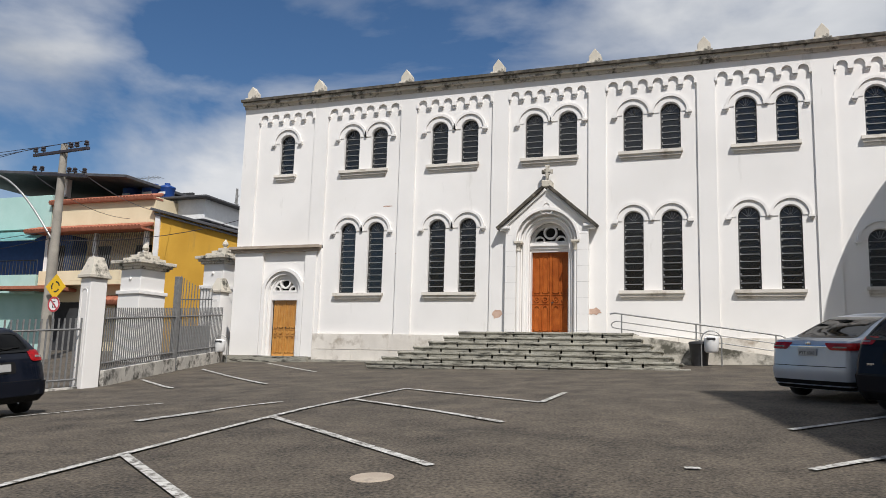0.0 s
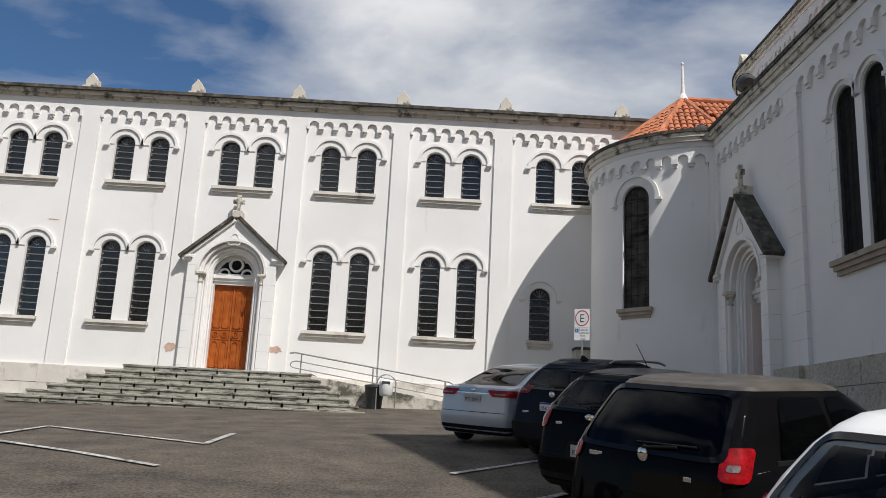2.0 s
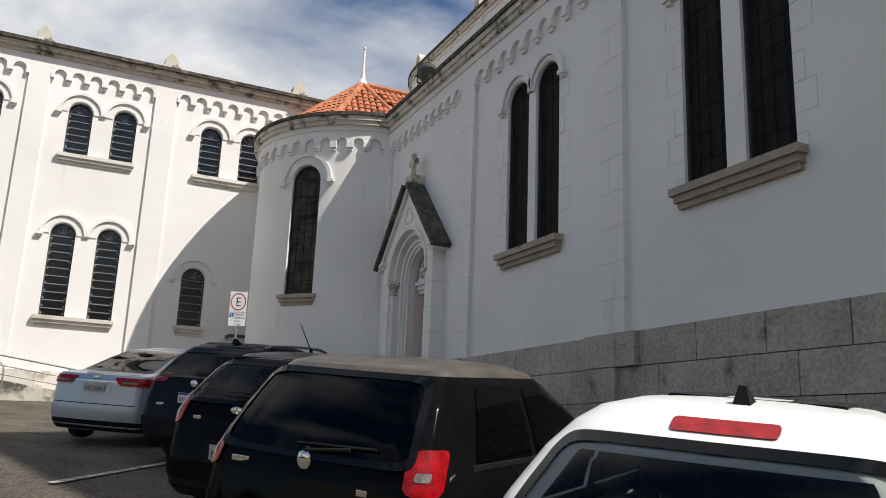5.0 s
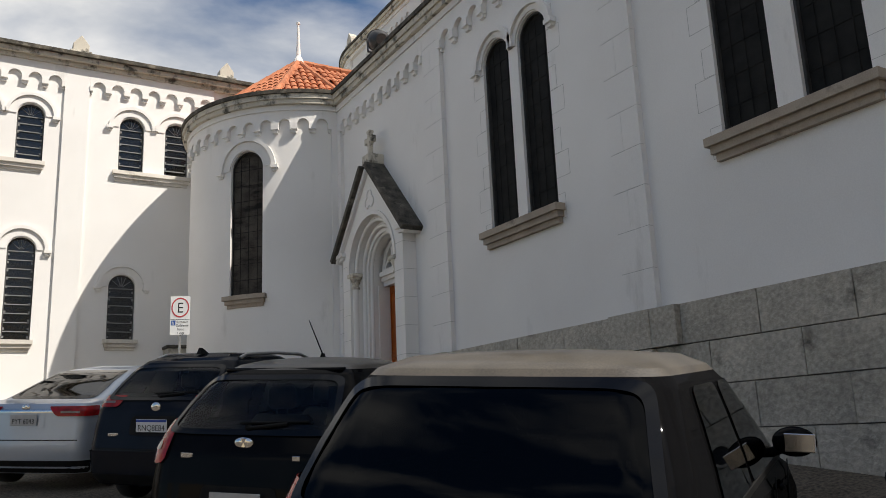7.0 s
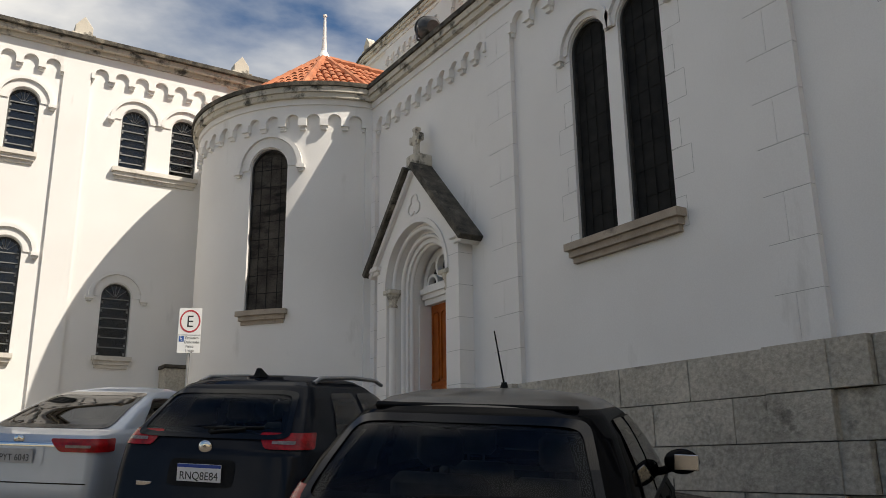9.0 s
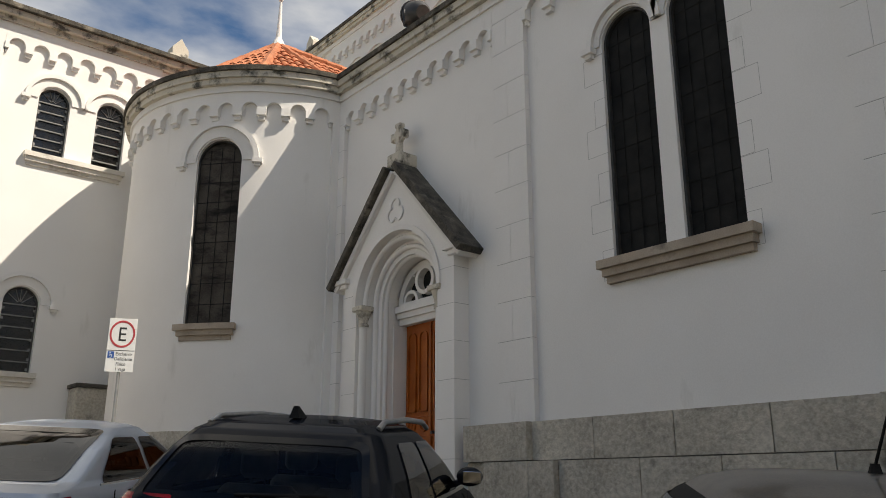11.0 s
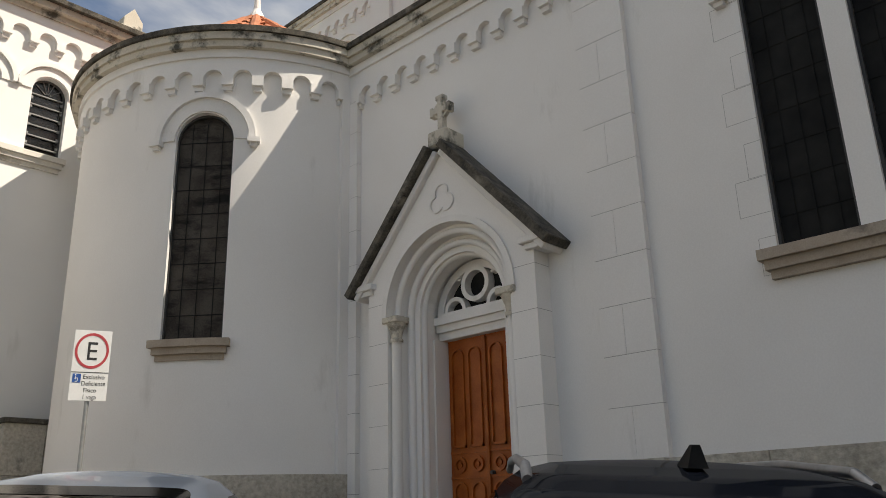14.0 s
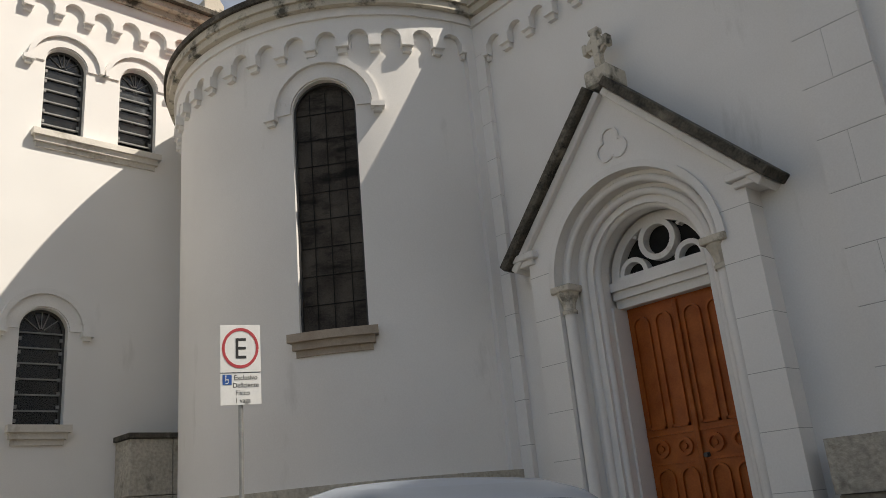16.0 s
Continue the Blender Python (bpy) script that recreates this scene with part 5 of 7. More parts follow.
class Shell:
    """A car body as a stack of rounded outlines: rows of height, rear, front, half width."""

    def __init__(self, rows, r_rear=0.2, r_front=0.4):
        self.rear, self.fore, self.half = table(rows)
        self.z0, self.z1, self.rr, self.rf = rows[0][0], rows[-1][0], r_rear, r_front

    def dims(self, z):
        w, a, b = self.half(z), self.rear(z), self.fore(z)
        return w, a, b, min(self.rr, w * 0.6, (b - a) * 0.3), min(self.rf, w * 0.7, (b - a) * 0.35)

    def at(self, s, z, off=0.0):
        w, a, b, r, f = self.dims(z)
        sg, t = (1 if s >= 0 else -1), abs(s)
        bow = 0.05
        if t <= w - r:
            x, y, nx, ny = t, a + bow * (t / w) ** 2, 0, -1
        elif t <= w - r + math.pi / 2 * r:
            q = (t - w + r) / r
            x, y, nx, ny = w - r + r * math.sin(q), a + r - r * math.cos(q) + bow * (1 - math.sin(q)) * ((w - r) / w) ** 2, math.sin(q), -math.cos(q)
        else:
            t -= w - r + math.pi / 2 * r
            side = b - f - a - r
            if t <= side:
                x, y, nx, ny = w, a + r + t, 1, 0
            elif t <= side + math.pi / 2 * f:
                q = (t - side) / f
                x, y, nx, ny = w - f + f * math.cos(q), b - f + f * math.sin(q), math.cos(q), math.sin(q)
            else:
                x, y, nx, ny = max(0, w - f - (t - side - math.pi / 2 * f)), b, 0, 1
        # tumblehome: the sides lean in along the length near both ends of the cabin
        return Vector((sg * (x + off * nx), y + off * ny, z))

    def stops(self, z):
        w, a, b, r, f = self.dims(z)
        k1, k2, k3, k4 = w - r, math.pi / 2 * r, b - f - a - r, math.pi / 2 * f
        out = [k1 * i / 8 for i in range(8)] + [k1 + k2 * i / 6 for i in range(6)] + [k1 + k2 + k3 * i / 40 for i in range(40)]
        return out + [k1 + k2 + k3 + k4 * i / 6 for i in range(6)] + [k1 + k2 + k3 + k4 + (w - f) * i / 4 for i in range(5)]

    def side(self, y, z):
        w, a, b, r, f = self.dims(z)
        return w - r + math.pi / 2 * r + (y - a - r)


def patch(shell, lo, hi, z0, z1, off, rc=0.15, ns=14, nz=10, mirror=False):
    """A panel lying on the shell between the curves lo(z) and hi(z), with rounded corners."""
    bm = bmesh.new()
    rows = []
    for j in range(nz + 1):
        v = -math.cos(math.pi * j / nz)
        z = (z0 + z1) / 2 + (z1 - z0) / 2 * v
        e = max(0.0, (abs(v) - (1 - rc)) / rc)
        a, b = lo(z), hi(z)
        cut = min(abs(b - a) * 0.5, (z1 - z0) * rc * 0.6) * (1 - math.sqrt(max(0, 1 - e * e)))
        a, b = a + cut, b - cut
        rows.append([bm.verts.new(shell.at((-1 if mirror else 1) * (a + (b - a) * i / ns), z, off)) for i in range(ns + 1)])
    for r, s in zip(rows, rows[1:]):
        for i in range(ns):
            bm.faces.new((r[i], r[i + 1], s[i + 1], s[i]))
    return bm


def wheel(parent, x, y, r, s):
    e = part("wheel", lathe(bmesh.new(), [(r * 0.62, -0.09), (r * 0.62, 0.09)], n=28), TRIM_BLACK, parent)
    e.matrix_basis = pose(x, y, r, 0, 90, 0)
    bm = bmesh.new()
    lathe(bm, [(r * 0.62, -0.1), (r * 0.9, -0.105), (r * 0.99, -0.08), (r, 0), (r * 0.99, 0.08), (r * 0.9, 0.105), (r * 0.62, 0.1)], n=32)
    part("tyre", bm, RUBBER, e, smooth=50)
    bm = bmesh.new()
    for i in range(5):
        m = pose(0, 0, 0, 0, 0, 72 * i)
        block(bm, 0.03, r * 0.62, -0.035, 0.035, s * 0.06 - 0.012, s * 0.06 + 0.012, 0.006, m)
    lathe(bm, [(0.0, s * 0.075), (0.07, s * 0.075), (0.075, s * 0.05)], n=14)
    lathe(bm, [(r * 0.58, s * 0.03), (r * 0.63, s * 0.1), (r * 0.65, s * 0.1)], n=28)
    part("rim", bm, ALLOY, e)


def car(name, label, sp):
    e = thing(name)
    sh = Shell(sp["rows"], sp.get("rr", 0.2))
    L, W, H = sp["L"], sp["W"], sp["rows"][-1][0]
    body, glass = sp["paint"], sp.get("glass", CAR_GLASS)
    belt, top = sp["belt"], sp["top"]
    rw = sp["rear_window"]                       # half width below, above, foot, head
    wheels = [(0.78, 0.30), (L - 0.82, 0.30)]
    side_windows = sp["side"]                    # lists of (rear below, rear above, fore below, fore above)

    def in_hole(s, z):
        t = abs(s)
        if rw[2] + 0.05 < z < rw[3] - 0.05 and t < np.interp(z, rw[2:], rw[:2]) - 0.07:
            return True
        for a0, a1, b0, b1 in side_windows:
            if belt + 0.05 < z < top - 0.05:
                q = (z - belt) / (top - belt)
                if sh.side(a0 + (a1 - a0) * q, z) + 0.04 < t < sh.side(b0 + (b1 - b0) * q, z) - 0.04:
                    return True
        if z < 0.66:
            p = sh.at(t, z)
            for y, zz in wheels:
                if math.hypot(p.y - y, z - zz) < 0.36 and p.x > 0.6:
                    return True
        return False

    zs = sorted({round(sh.z0 + (belt - sh.z0) * i / 16, 4) for i in range(17)} | {round(belt + (H - belt) * (i / 22), 4) for i in range(23)} | {r[0] for r in sp["rows"]})
    bm, roof = bmesh.new(), bmesh.new()
    crown = H - 0.07 if sp.get("roof") is PAINT_DUSTY else H
    grid = []
    for z in zs:
        st = sh.stops(z)
        full = [-t for t in reversed(st[1:])] + st
        grid.append([(s, bm.verts.new(sh.at(s, z))) for s in full])
    for j in range(len(zs) - 1):
        for i in range(len(grid[j]) - 1):
            (s0, v0), (s1, v1), (_, v2), (_, v3) = grid[j][i], grid[j][i + 1], grid[j + 1][i + 1], grid[j + 1][i]
            sm, zm = (s0 + s1 + grid[j + 1][i][0] + grid[j + 1][i + 1][0]) / 4, (zs[j] + zs[j + 1]) / 2
            if not in_hole(sm, zm):
                if zm > crown:
                    roof.faces.new([roof.verts.new(v.co) for v in (v0, v1, v2, v3)])
                else:
                    bm.faces.new((v0, v1, v2, v3))
    loose = [v for v in bm.verts if not v.link_faces]
    bmesh.ops.delete(bm, geom=loose, context="VERTS")
    bmesh.ops.remove_doubles(bm, verts=bm.verts, dist=1e-4)
    part("body", bm, body, e, smooth=38)
    # roof panel: a crowned cap that closes the top outline
    bm = roof
    st = sh.stops(H)
    outline = [sh.at(s, H) for s in [-t for t in reversed(st[1:])] + st]
    c = sum(outline, Vector()) / len(outline)
    rings_ = [[bm.verts.new(c.lerp(p, f) + Vector((0, 0, 0.022 * (1 - f * f)))) for p in outline] for f in (1.0, 0.75, 0.5, 0.25)]
    for ra, rb in zip(rings_, rings_[1:]):
        for i in range(len(outline) - 1):
            bm.faces.new((ra[i], ra[i + 1], rb[i + 1], rb[i]))
    bm.faces.new(rings_[-1])
    bmesh.ops.remove_doubles(bm, verts=bm.verts, dist=1e-4)
    part("roof", bm, sp.get("roof", body), e, sp.get("roof_label", ""), smooth=50)
    # dark floor and wheel wells close the inside
    bm = block(bmesh.new(), -W / 2 + 0.12, W / 2 - 0.12, 0.25, L - 0.4, sh.z0, sh.z0 + 0.12)
    for y, _ in wheels:
        for s in (-1, 1):
            block(bm, min(s * 0.5, s * (W / 2 - 0.09)), max(s * 0.5, s * (W / 2 - 0.09)), y - 0.38, y + 0.38, 0.55, 0.72)
            block(bm, min(s * 0.48, s * 0.5), max(s * 0.48, s * 0.5), y - 0.38, y + 0.38, 0.2, 0.72)
    part("underbody", bm, TRIM_BLACK, e)
    bm = block(bmesh.new(), -W / 2 + 0.14, W / 2 - 0.14, 0.22, 1.0, 0.3, belt - 0.06, 0.03)
    block(bm, -W / 2 + 0.14, W / 2 - 0.14, L * 0.62, L * 0.74, 0.3, belt - 0.02, 0.04)
    part("cabin_lining", bm, SEAT, e)
    for nm, xs, y, w in (("rear_seat", (-0.34, 0.34), 1.12, 0.28), ("front_seat", (-0.36, 0.36), 2.05 if L > 4 else 1.95, 0.24)):
        for x in xs:
            bm = block(bmesh.new(), x - w, x + w, y, y + 0.16, 0.4, belt + 0.06, 0.05)
            block(bm, x - 0.13, x + 0.13, y + 0.02, y + 0.12, belt + 0.1, belt + 0.28, 0.035)
            rod(bm, (x - 0.05, y + 0.07, belt), (x - 0.05, y + 0.07, belt + 0.12), 0.008)
            rod(bm, (x + 0.05, y + 0.07, belt), (x + 0.05, y + 0.07, belt + 0.12), 0.008)
            part(nm, bm, SEAT, e, smooth=40)
    # glass with a black border
    hw = lambda z: float(np.interp(z, rw[2:], rw[:2]))
    g = part("rear_window", patch(sh, lambda z: -hw(z), hw, rw[2], rw[3], 0.01, 0.12, 20, 14), glass, e, smooth=60)
    bm = bmesh.new()
    edge = []
    for k in range(81):
        t = 2 * math.pi * k / 80
        cx, cz = math.copysign(abs(math.cos(t)) ** 0.2, math.cos(t)), math.copysign(abs(math.sin(t)) ** 0.2, math.sin(t))
        z = (rw[2] + rw[3]) / 2 + (rw[3] - rw[2]) / 2 * cz
        zi = (rw[2] + rw[3]) / 2 + ((rw[3] - rw[2]) / 2 - 0.022) * cz
        edge.append((bm.verts.new(sh.at(cx * (hw(z) + 0.012), min(z + 0.012 * cz, H), 0.022)), bm.verts.new(sh.at(cx * (hw(zi) - 0.03), zi, 0.02))))
    for (a, b), (c_, d_) in zip(edge, edge[1:]):
        bm.faces.new((a, c_, d_, b))
    part("window_seal", bm, PIANO, g, smooth=50)
    for s in (False, True):
        for a0, a1, b0, b1 in side_windows:
            q = lambda z: (z - belt) / (top - belt)
            lo = lambda z, a0=a0, a1=a1: sh.side(a0 + (a1 - a0) * q(z), z)
            hi = lambda z, b0=b0, b1=b1: sh.side(b0 + (b1 - b0) * q(z), z)
            part("side_window", patch(sh, lo, hi, belt, top, 0.009, 0.2, 14, 8, s), sp.get("side_glass", glass), e, smooth=60)
        # dark band that carries the side glass
        sg = -1 if s else 1
        x = sg * sh.half(belt)
        bm = block(bmesh.new(), min(x, x + sg * 0.012), max(x, x + sg * 0.012), side_windows[0][0] - 0.05, side_windows[-1][2] + 0.03, belt - 0.03, belt + 0.005, 0.003)
        part("window_trim", bm, sp.get("beltline", TRIM_BLACK), e)
        for y in sp.get("handles", (1.25, 2.2)):
            xx = sg * (sh.half(belt - 0.12) + 0.002)
            bm = block(bmesh.new(), min(xx, xx + sg * 0.03), max(xx, xx + sg * 0.03), y, y + 0.2, belt - 0.14, belt - 0.11, 0.008)
            part("door_handle", bm, body, e)
        for y in (1.08, 2.02, 2.95 if L > 4 else 2.75):
            xx = sg * (sh.half(0.6) - 0.004)
            bm = block(bmesh.new(), min(xx, xx + sg * 0.0065), max(xx, xx + sg * 0.0065), y - 0.004, y + 0.004, 0.4, belt - 0.05)
            part("door_gap", bm, TRIM_BLACK, e)
        # mirror
        ym = sp.get("mirror", L * 0.6)
        mx = sg * (sh.half(belt + 0.05) + 0.02)
        bm = bmesh.new()
        bmesh.ops.create_uvsphere(bm, u_segments=16, v_segments=10, radius=1.0)
        bmesh.ops.transform(bm, matrix=Matrix.Translation((mx + sg * 0.11, ym, belt + 0.09)) @ Matrix.Diagonal((0.11, 0.07, 0.075, 1)), verts=bm.verts)
        rod(bm, (mx - sg * 0.03, ym + 0.02, belt + 0.02), (mx + sg * 0.06, ym, belt + 0.06), 0.025)
        mr = part("door_mirror", bm, sp.get("mirror_paint", body), e, smooth=50)
        bm = bmesh.new()
        block(bm, mx + sg * 0.14 - 0.075, mx + sg * 0.14 + 0.075, ym - 0.073, ym - 0.064, belt + 0.045, belt + 0.135, 0.004)
        part("mirror_glass", bm, CHROME, mr)
        # lamps
        l0, l1, lz0, lz1, taper = sp["lamp"]
        w_ = lambda z: sh.dims(z)[0]
        lo = lambda z: l0 + (l1 - l0) * 0 + taper * (1 - (z - lz0) / (lz1 - lz0)) * 0.5
        hi = lambda z: l1
        lamp = part("tail_lamp", patch(sh, lo, hi, lz0, lz1, 0.016, 0.45, 14, 8, s), RED_LAMP, e, "glossy red tail lamp", smooth=60)
        zc, zh = (lz0 + lz1) / 2 - (lz1 - lz0) * 0.08, (lz1 - lz0) * 0.1
        part("lamp_lens", patch(sh, lambda z: l0 + (l1 - l0) * 0.25, lambda z: l0 + (l1 - l0) * 0.6, zc - zh, zc + zh, 0.021, 0.5, 10, 6, s), CLEAR_LAMP, lamp, "pale clear lens strip", smooth=60)
        # bumper corner reflector
        part("reflector", patch(sh, lambda z: sh.dims(z)[0] - 0.34, lambda z: sh.dims(z)[0] - 0.18, 0.42, 0.46, 0.012, 0.4, 6, 4, s), RED_LAMP, e)
    # windscreen
    bm = bmesh.new()
    f0_, f1_ = belt + 0.03, top + 0.02
    a, b = [[bm.verts.new((x, sh.fore(z) + 0.006, z)) for x in (-(sh.half(z) - 0.22), 0, sh.half(z) - 0.22)] for z in (f0_, f1_)]
    for i in range(2):
        bm.faces.new((a[i], a[i + 1], b[i + 1], b[i]))
    part("windscreen", bm, glass, e)
    # tailgate gap lines, bumper shelf and lower apron
    gz = sp.get("gap", 0.56)
    bm = patch(sh, lambda z: -(sh.dims(z)[0] - 0.1), lambda z: sh.dims(z)[0] - 0.1, gz - 0.006, gz + 0.006, 0.004, 0.5, 24, 2)
    part("tailgate_gap", bm, TRIM_BLACK, e)
    bm = patch(sh, lambda z: -(sh.dims(z)[0] + 0.1), lambda z: sh.dims(z)[0] + 0.1, sh.z0 + 0.01, sh.z0 + 0.2, 0.008, 0.3, 30, 4)
    part("lower_apron", bm, sp.get("apron", TRIM_BLACK), e, smooth=50)
    bm = patch(sh, lambda z: -(sh.dims(z)[0] + 0.16), lambda z: sh.dims(z)[0] + 0.16, 0.36, gz - 0.03, 0.018, 0.35, 30, 6)
    part("bumper", bm, body, e, smooth=50)
    # plate
    pz, text, kind = sp["plate"]
    y = sh.rear(pz) - 0.02
    pl = part("licence_plate", block(bmesh.new(), -0.2, 0.2, y - 0.008, y, pz - 0.065, pz + 0.065, 0.002), PLATE_WHITE if kind else PLATE_GREY, e)
    lettering(text, 0.084, SIGN_BLACK, pl, pose(0, y - 0.0095, pz - (0.05 if kind else 0.045), 90, 0, 0))
    if kind:
        part("plate_band", block(bmesh.new(), -0.198, 0.198, y - 0.0095, y - 0.008, pz + 0.038, pz + 0.063), PLATE_BLUE, pl)
    part("plate_recess", patch(sh, lambda z: -0.3, lambda z: 0.3, pz - 0.1, pz + 0.1, 0.006, 0.4, 12, 6), TRIM_BLACK if body is not PAINT_SILVER else PAINT_SILVER, e, smooth=50)
    # badge: a plain disc
    bz, bw, bh = sp["badge"]
    bm = bmesh.new()
    lathe(bm, [(1.0, 0), (1.0, 0.008), (0.8, 0.014), (0.0, 0.012)], n=24)
    bmesh.ops.transform(bm, matrix=pose(0, sh.rear(bz) - 0.004, bz, 90, 0, 0) @ Matrix.Diagonal((bw, bh, 1, 1)), verts=bm.verts)
    part("badge", bm, CHROME, e, "plain chrome badge", smooth=40)
    for x, w, z in sp.get("script", ()):
        part("name_bar", block(bmesh.new(), x - w, x + w, sh.rear(z) - 0.004 + 0.05 * (x / W * 2) ** 2, sh.rear(z) + 0.01 + 0.05 * (x / W * 2) ** 2, z - 0.016, z + 0.016, 0.002), CHROME, e, "small chrome bar")
    if sp.get("chrome_bar"):
        part("chrome_strip", patch(sh, lambda z: -0.42, lambda z: 0.42, sp["chrome_bar"] - 0.018, sp["chrome_bar"] + 0.018, 0.014, 0.4, 16, 4), CHROME, e, smooth=50)
    # wiper
    if sp.get("wiper"):
        z = rw[2] + 0.03
        bm = bmesh.new()
        rod(bm, (0, sh.rear(z) - 0.03, z), (0, sh.rear(z) + 0.02, z), 0.022, n=10)
        rod(bm, (0, sh.rear(z) - 0.03, z), (0.3, sh.rear(z + 0.03) - 0.02, z + 0.03), 0.011)
        rod(bm, (-0.08, sh.rear(z + 0.03) - 0.018, z + 0.03), (0.46, sh.rear(z + 0.05) - 0.014, z + 0.045), 0.008)
        part("rear_wiper", bm, TRIM_BLACK, e)
    if sp.get("brake"):
        z = sp["brake"]
        part("high_brake_lamp", patch(sh, lambda zz: -0.19, lambda zz: 0.19, z - 0.022, z + 0.022, 0.014, 0.6, 12, 6), RED_LAMP, e, "red high brake lamp", smooth=50)
    if sp.get("spoiler"):
        y0, z, w = sp["spoiler"]
        bm = block(bmesh.new(), -w, w, y0 - 0.14, y0 + 0.2, z - 0.014, z + 0.016, 0.012)
        for v in bm.verts:
            v.co.y += 0.12 * (v.co.x / w) ** 2
            v.co.z -= 0.035 * (v.co.x / w) ** 2
        part("roof_spoiler", bm, sp.get("spoiler_paint", body), e, smooth=50)
    if sp.get("roof_panel"):
        y0, y1, w = sp["roof_panel"]
        part("roof_panel", block(bmesh.new(), -w, w, y0, y1, H - 0.01, H + 0.02, 0.008), PIANO, e, "dark glass roof panel")
    if sp.get("rails"):
        for s in (-1, 1):
            bm = bmesh.new()
            x = s * (sh.half(H - 0.06) - 0.02)
            tube(bm, [(x, 0.85, H - 0.05), (x, 1.0, H - 0.005), (x, 1.7, H + 0.012), (x, 2.3, H - 0.005), (x, 2.5, H - 0.05)], 0.02, 8)
            part("roof_rail", bm, ALLOY, e, "silver roof rail", smooth=50)
    ant = sp.get("antenna")
    if ant == "fin":
        bm = bmesh.new()
        y, z = sp.get("antenna_y", 0.95), H
        pts = [(y - 0.02, z), (y + 0.16, z), (y + 0.03, z + 0.075), (y, z + 0.075)]
        a, b = [[bm.verts.new((x * (1 if k < 2 else 0.4), p[0], p[1])) for k, p in enumerate(pts)] for x in (-0.035, 0.035)]
        bm.faces.new(a), bm.faces.new(b[::-1])
        for i in range(4):
            bm.faces.new((a[i], a[(i + 1) % 4], b[(i + 1) % 4], b[i]))
        part("antenna", bm, TRIM_BLACK, e)
    elif ant == "whip":
        bm = bmesh.new()
        y = sp.get("antenna_y", 1.9)
        rod(bm, (0, y, H), (0, y, H + 0.05), 0.03, 0.015, 10)
        rod(bm, (0, y, H + 0.04), (0, y - 0.24, H + 0.3), 0.006, 0.004, 6)
        part("antenna", bm, TRIM_BLACK, e)
    for y, r in wheels:
        for s in (-1, 1):
            wheel(e, s * (W / 2 - 0.11), y, r, s)
    return tagged(e, label, "car", "parked cars")


def park(c, x, y, yaw, size=0.97, tall=0.97):
    """Stand a car on the sloping ground, its tail's middle over (x, y)."""
    f = Vector((-math.sin(radians(yaw)), math.cos(radians(yaw)), 0))
    r = Vector((f.y, -f.x, 0))
    p = Vector((x, y, 0))
    zc = lambda v: ground_z(v.x, v.y)
    a, b = p + f * 0.78 * size, p + f * 3.2 * size
    lf, rt = p + f * 1.8 - r * 0.7, p + f * 1.8 + r * 0.7
    run = 2.42 * size
    slope = math.degrees(math.atan2(zc(b) - zc(a), run))
    lean = math.degrees(math.atan2(zc(rt) - zc(lf), 1.4))
    z = zc(a) - 0.78 * size * (zc(b) - zc(a)) / run
    c.matrix_world = Matrix.Translation((x, y, z + 0.012)) @ pose(0, 0, 0, 0, 0, yaw) @ pose(0, 0, 0, slope, -lean, 0) @ Matrix.Diagonal((size, size, tall, 1))


HATCH = [(0.2, 0.1, 3.68, 0.76), (0.28, 0.03, 3.74, 0.81), (0.5, 0.0, 3.8, 0.83), (0.72, 0.03, 3.74, 0.83), (0.9, 0.06, 3.3, 0.82), (1.0, 0.09, 2.85, 0.79), (1.15, 0.17, 2.55, 0.75), (1.3, 0.28, 2.25, 0.7), (1.42, 0.38, 2.02, 0.655), (1.49, 0.46, 1.9, 0.605), (1.535, 0.6, 1.72, 0.51)]
fox = car("car", "black dusty-roofed hatchback parked nose to the church wall", dict(
    rows=HATCH, L=3.8, W=1.66, paint=PAINT_BLACK, roof=PAINT_DUSTY, roof_label="black roof dulled by pale dust", glass=CAR_GLASS_DARK, belt=1.0, top=1.42, rear_window=(0.70, 0.59, 1.0, 1.45),
    side=[(0.62, 0.78, 1.35, 1.3), (1.42, 1.38, 2.62, 1.95)], lamp=(0.65, 0.9, 0.88, 1.1, 0.03), plate=(0.42, "AOR", 1), badge=(0.98, 0.05, 0.05),
    script=((-0.5, 0.07, 0.93), (0.42, 0.035, 0.86)), wiper=True))
park(fox, 1.26, 6.84, -56.9, 0.93, 0.97)
ROUND = [(0.2, 0.1, 3.75, 0.76), (0.28, 0.03, 3.82, 0.82), (0.5, 0.0, 3.88, 0.84), (0.72, 0.04, 3.8, 0.845), (0.92, 0.08, 3.35, 0.83), (1.05, 0.14, 2.9, 0.79), (1.2, 0.27, 2.6, 0.74), (1.34, 0.42, 2.3, 0.67), (1.43, 0.53, 2.1, 0.6), (1.49, 0.66, 1.9, 0.52), (1.52, 0.85, 1.7, 0.42)]
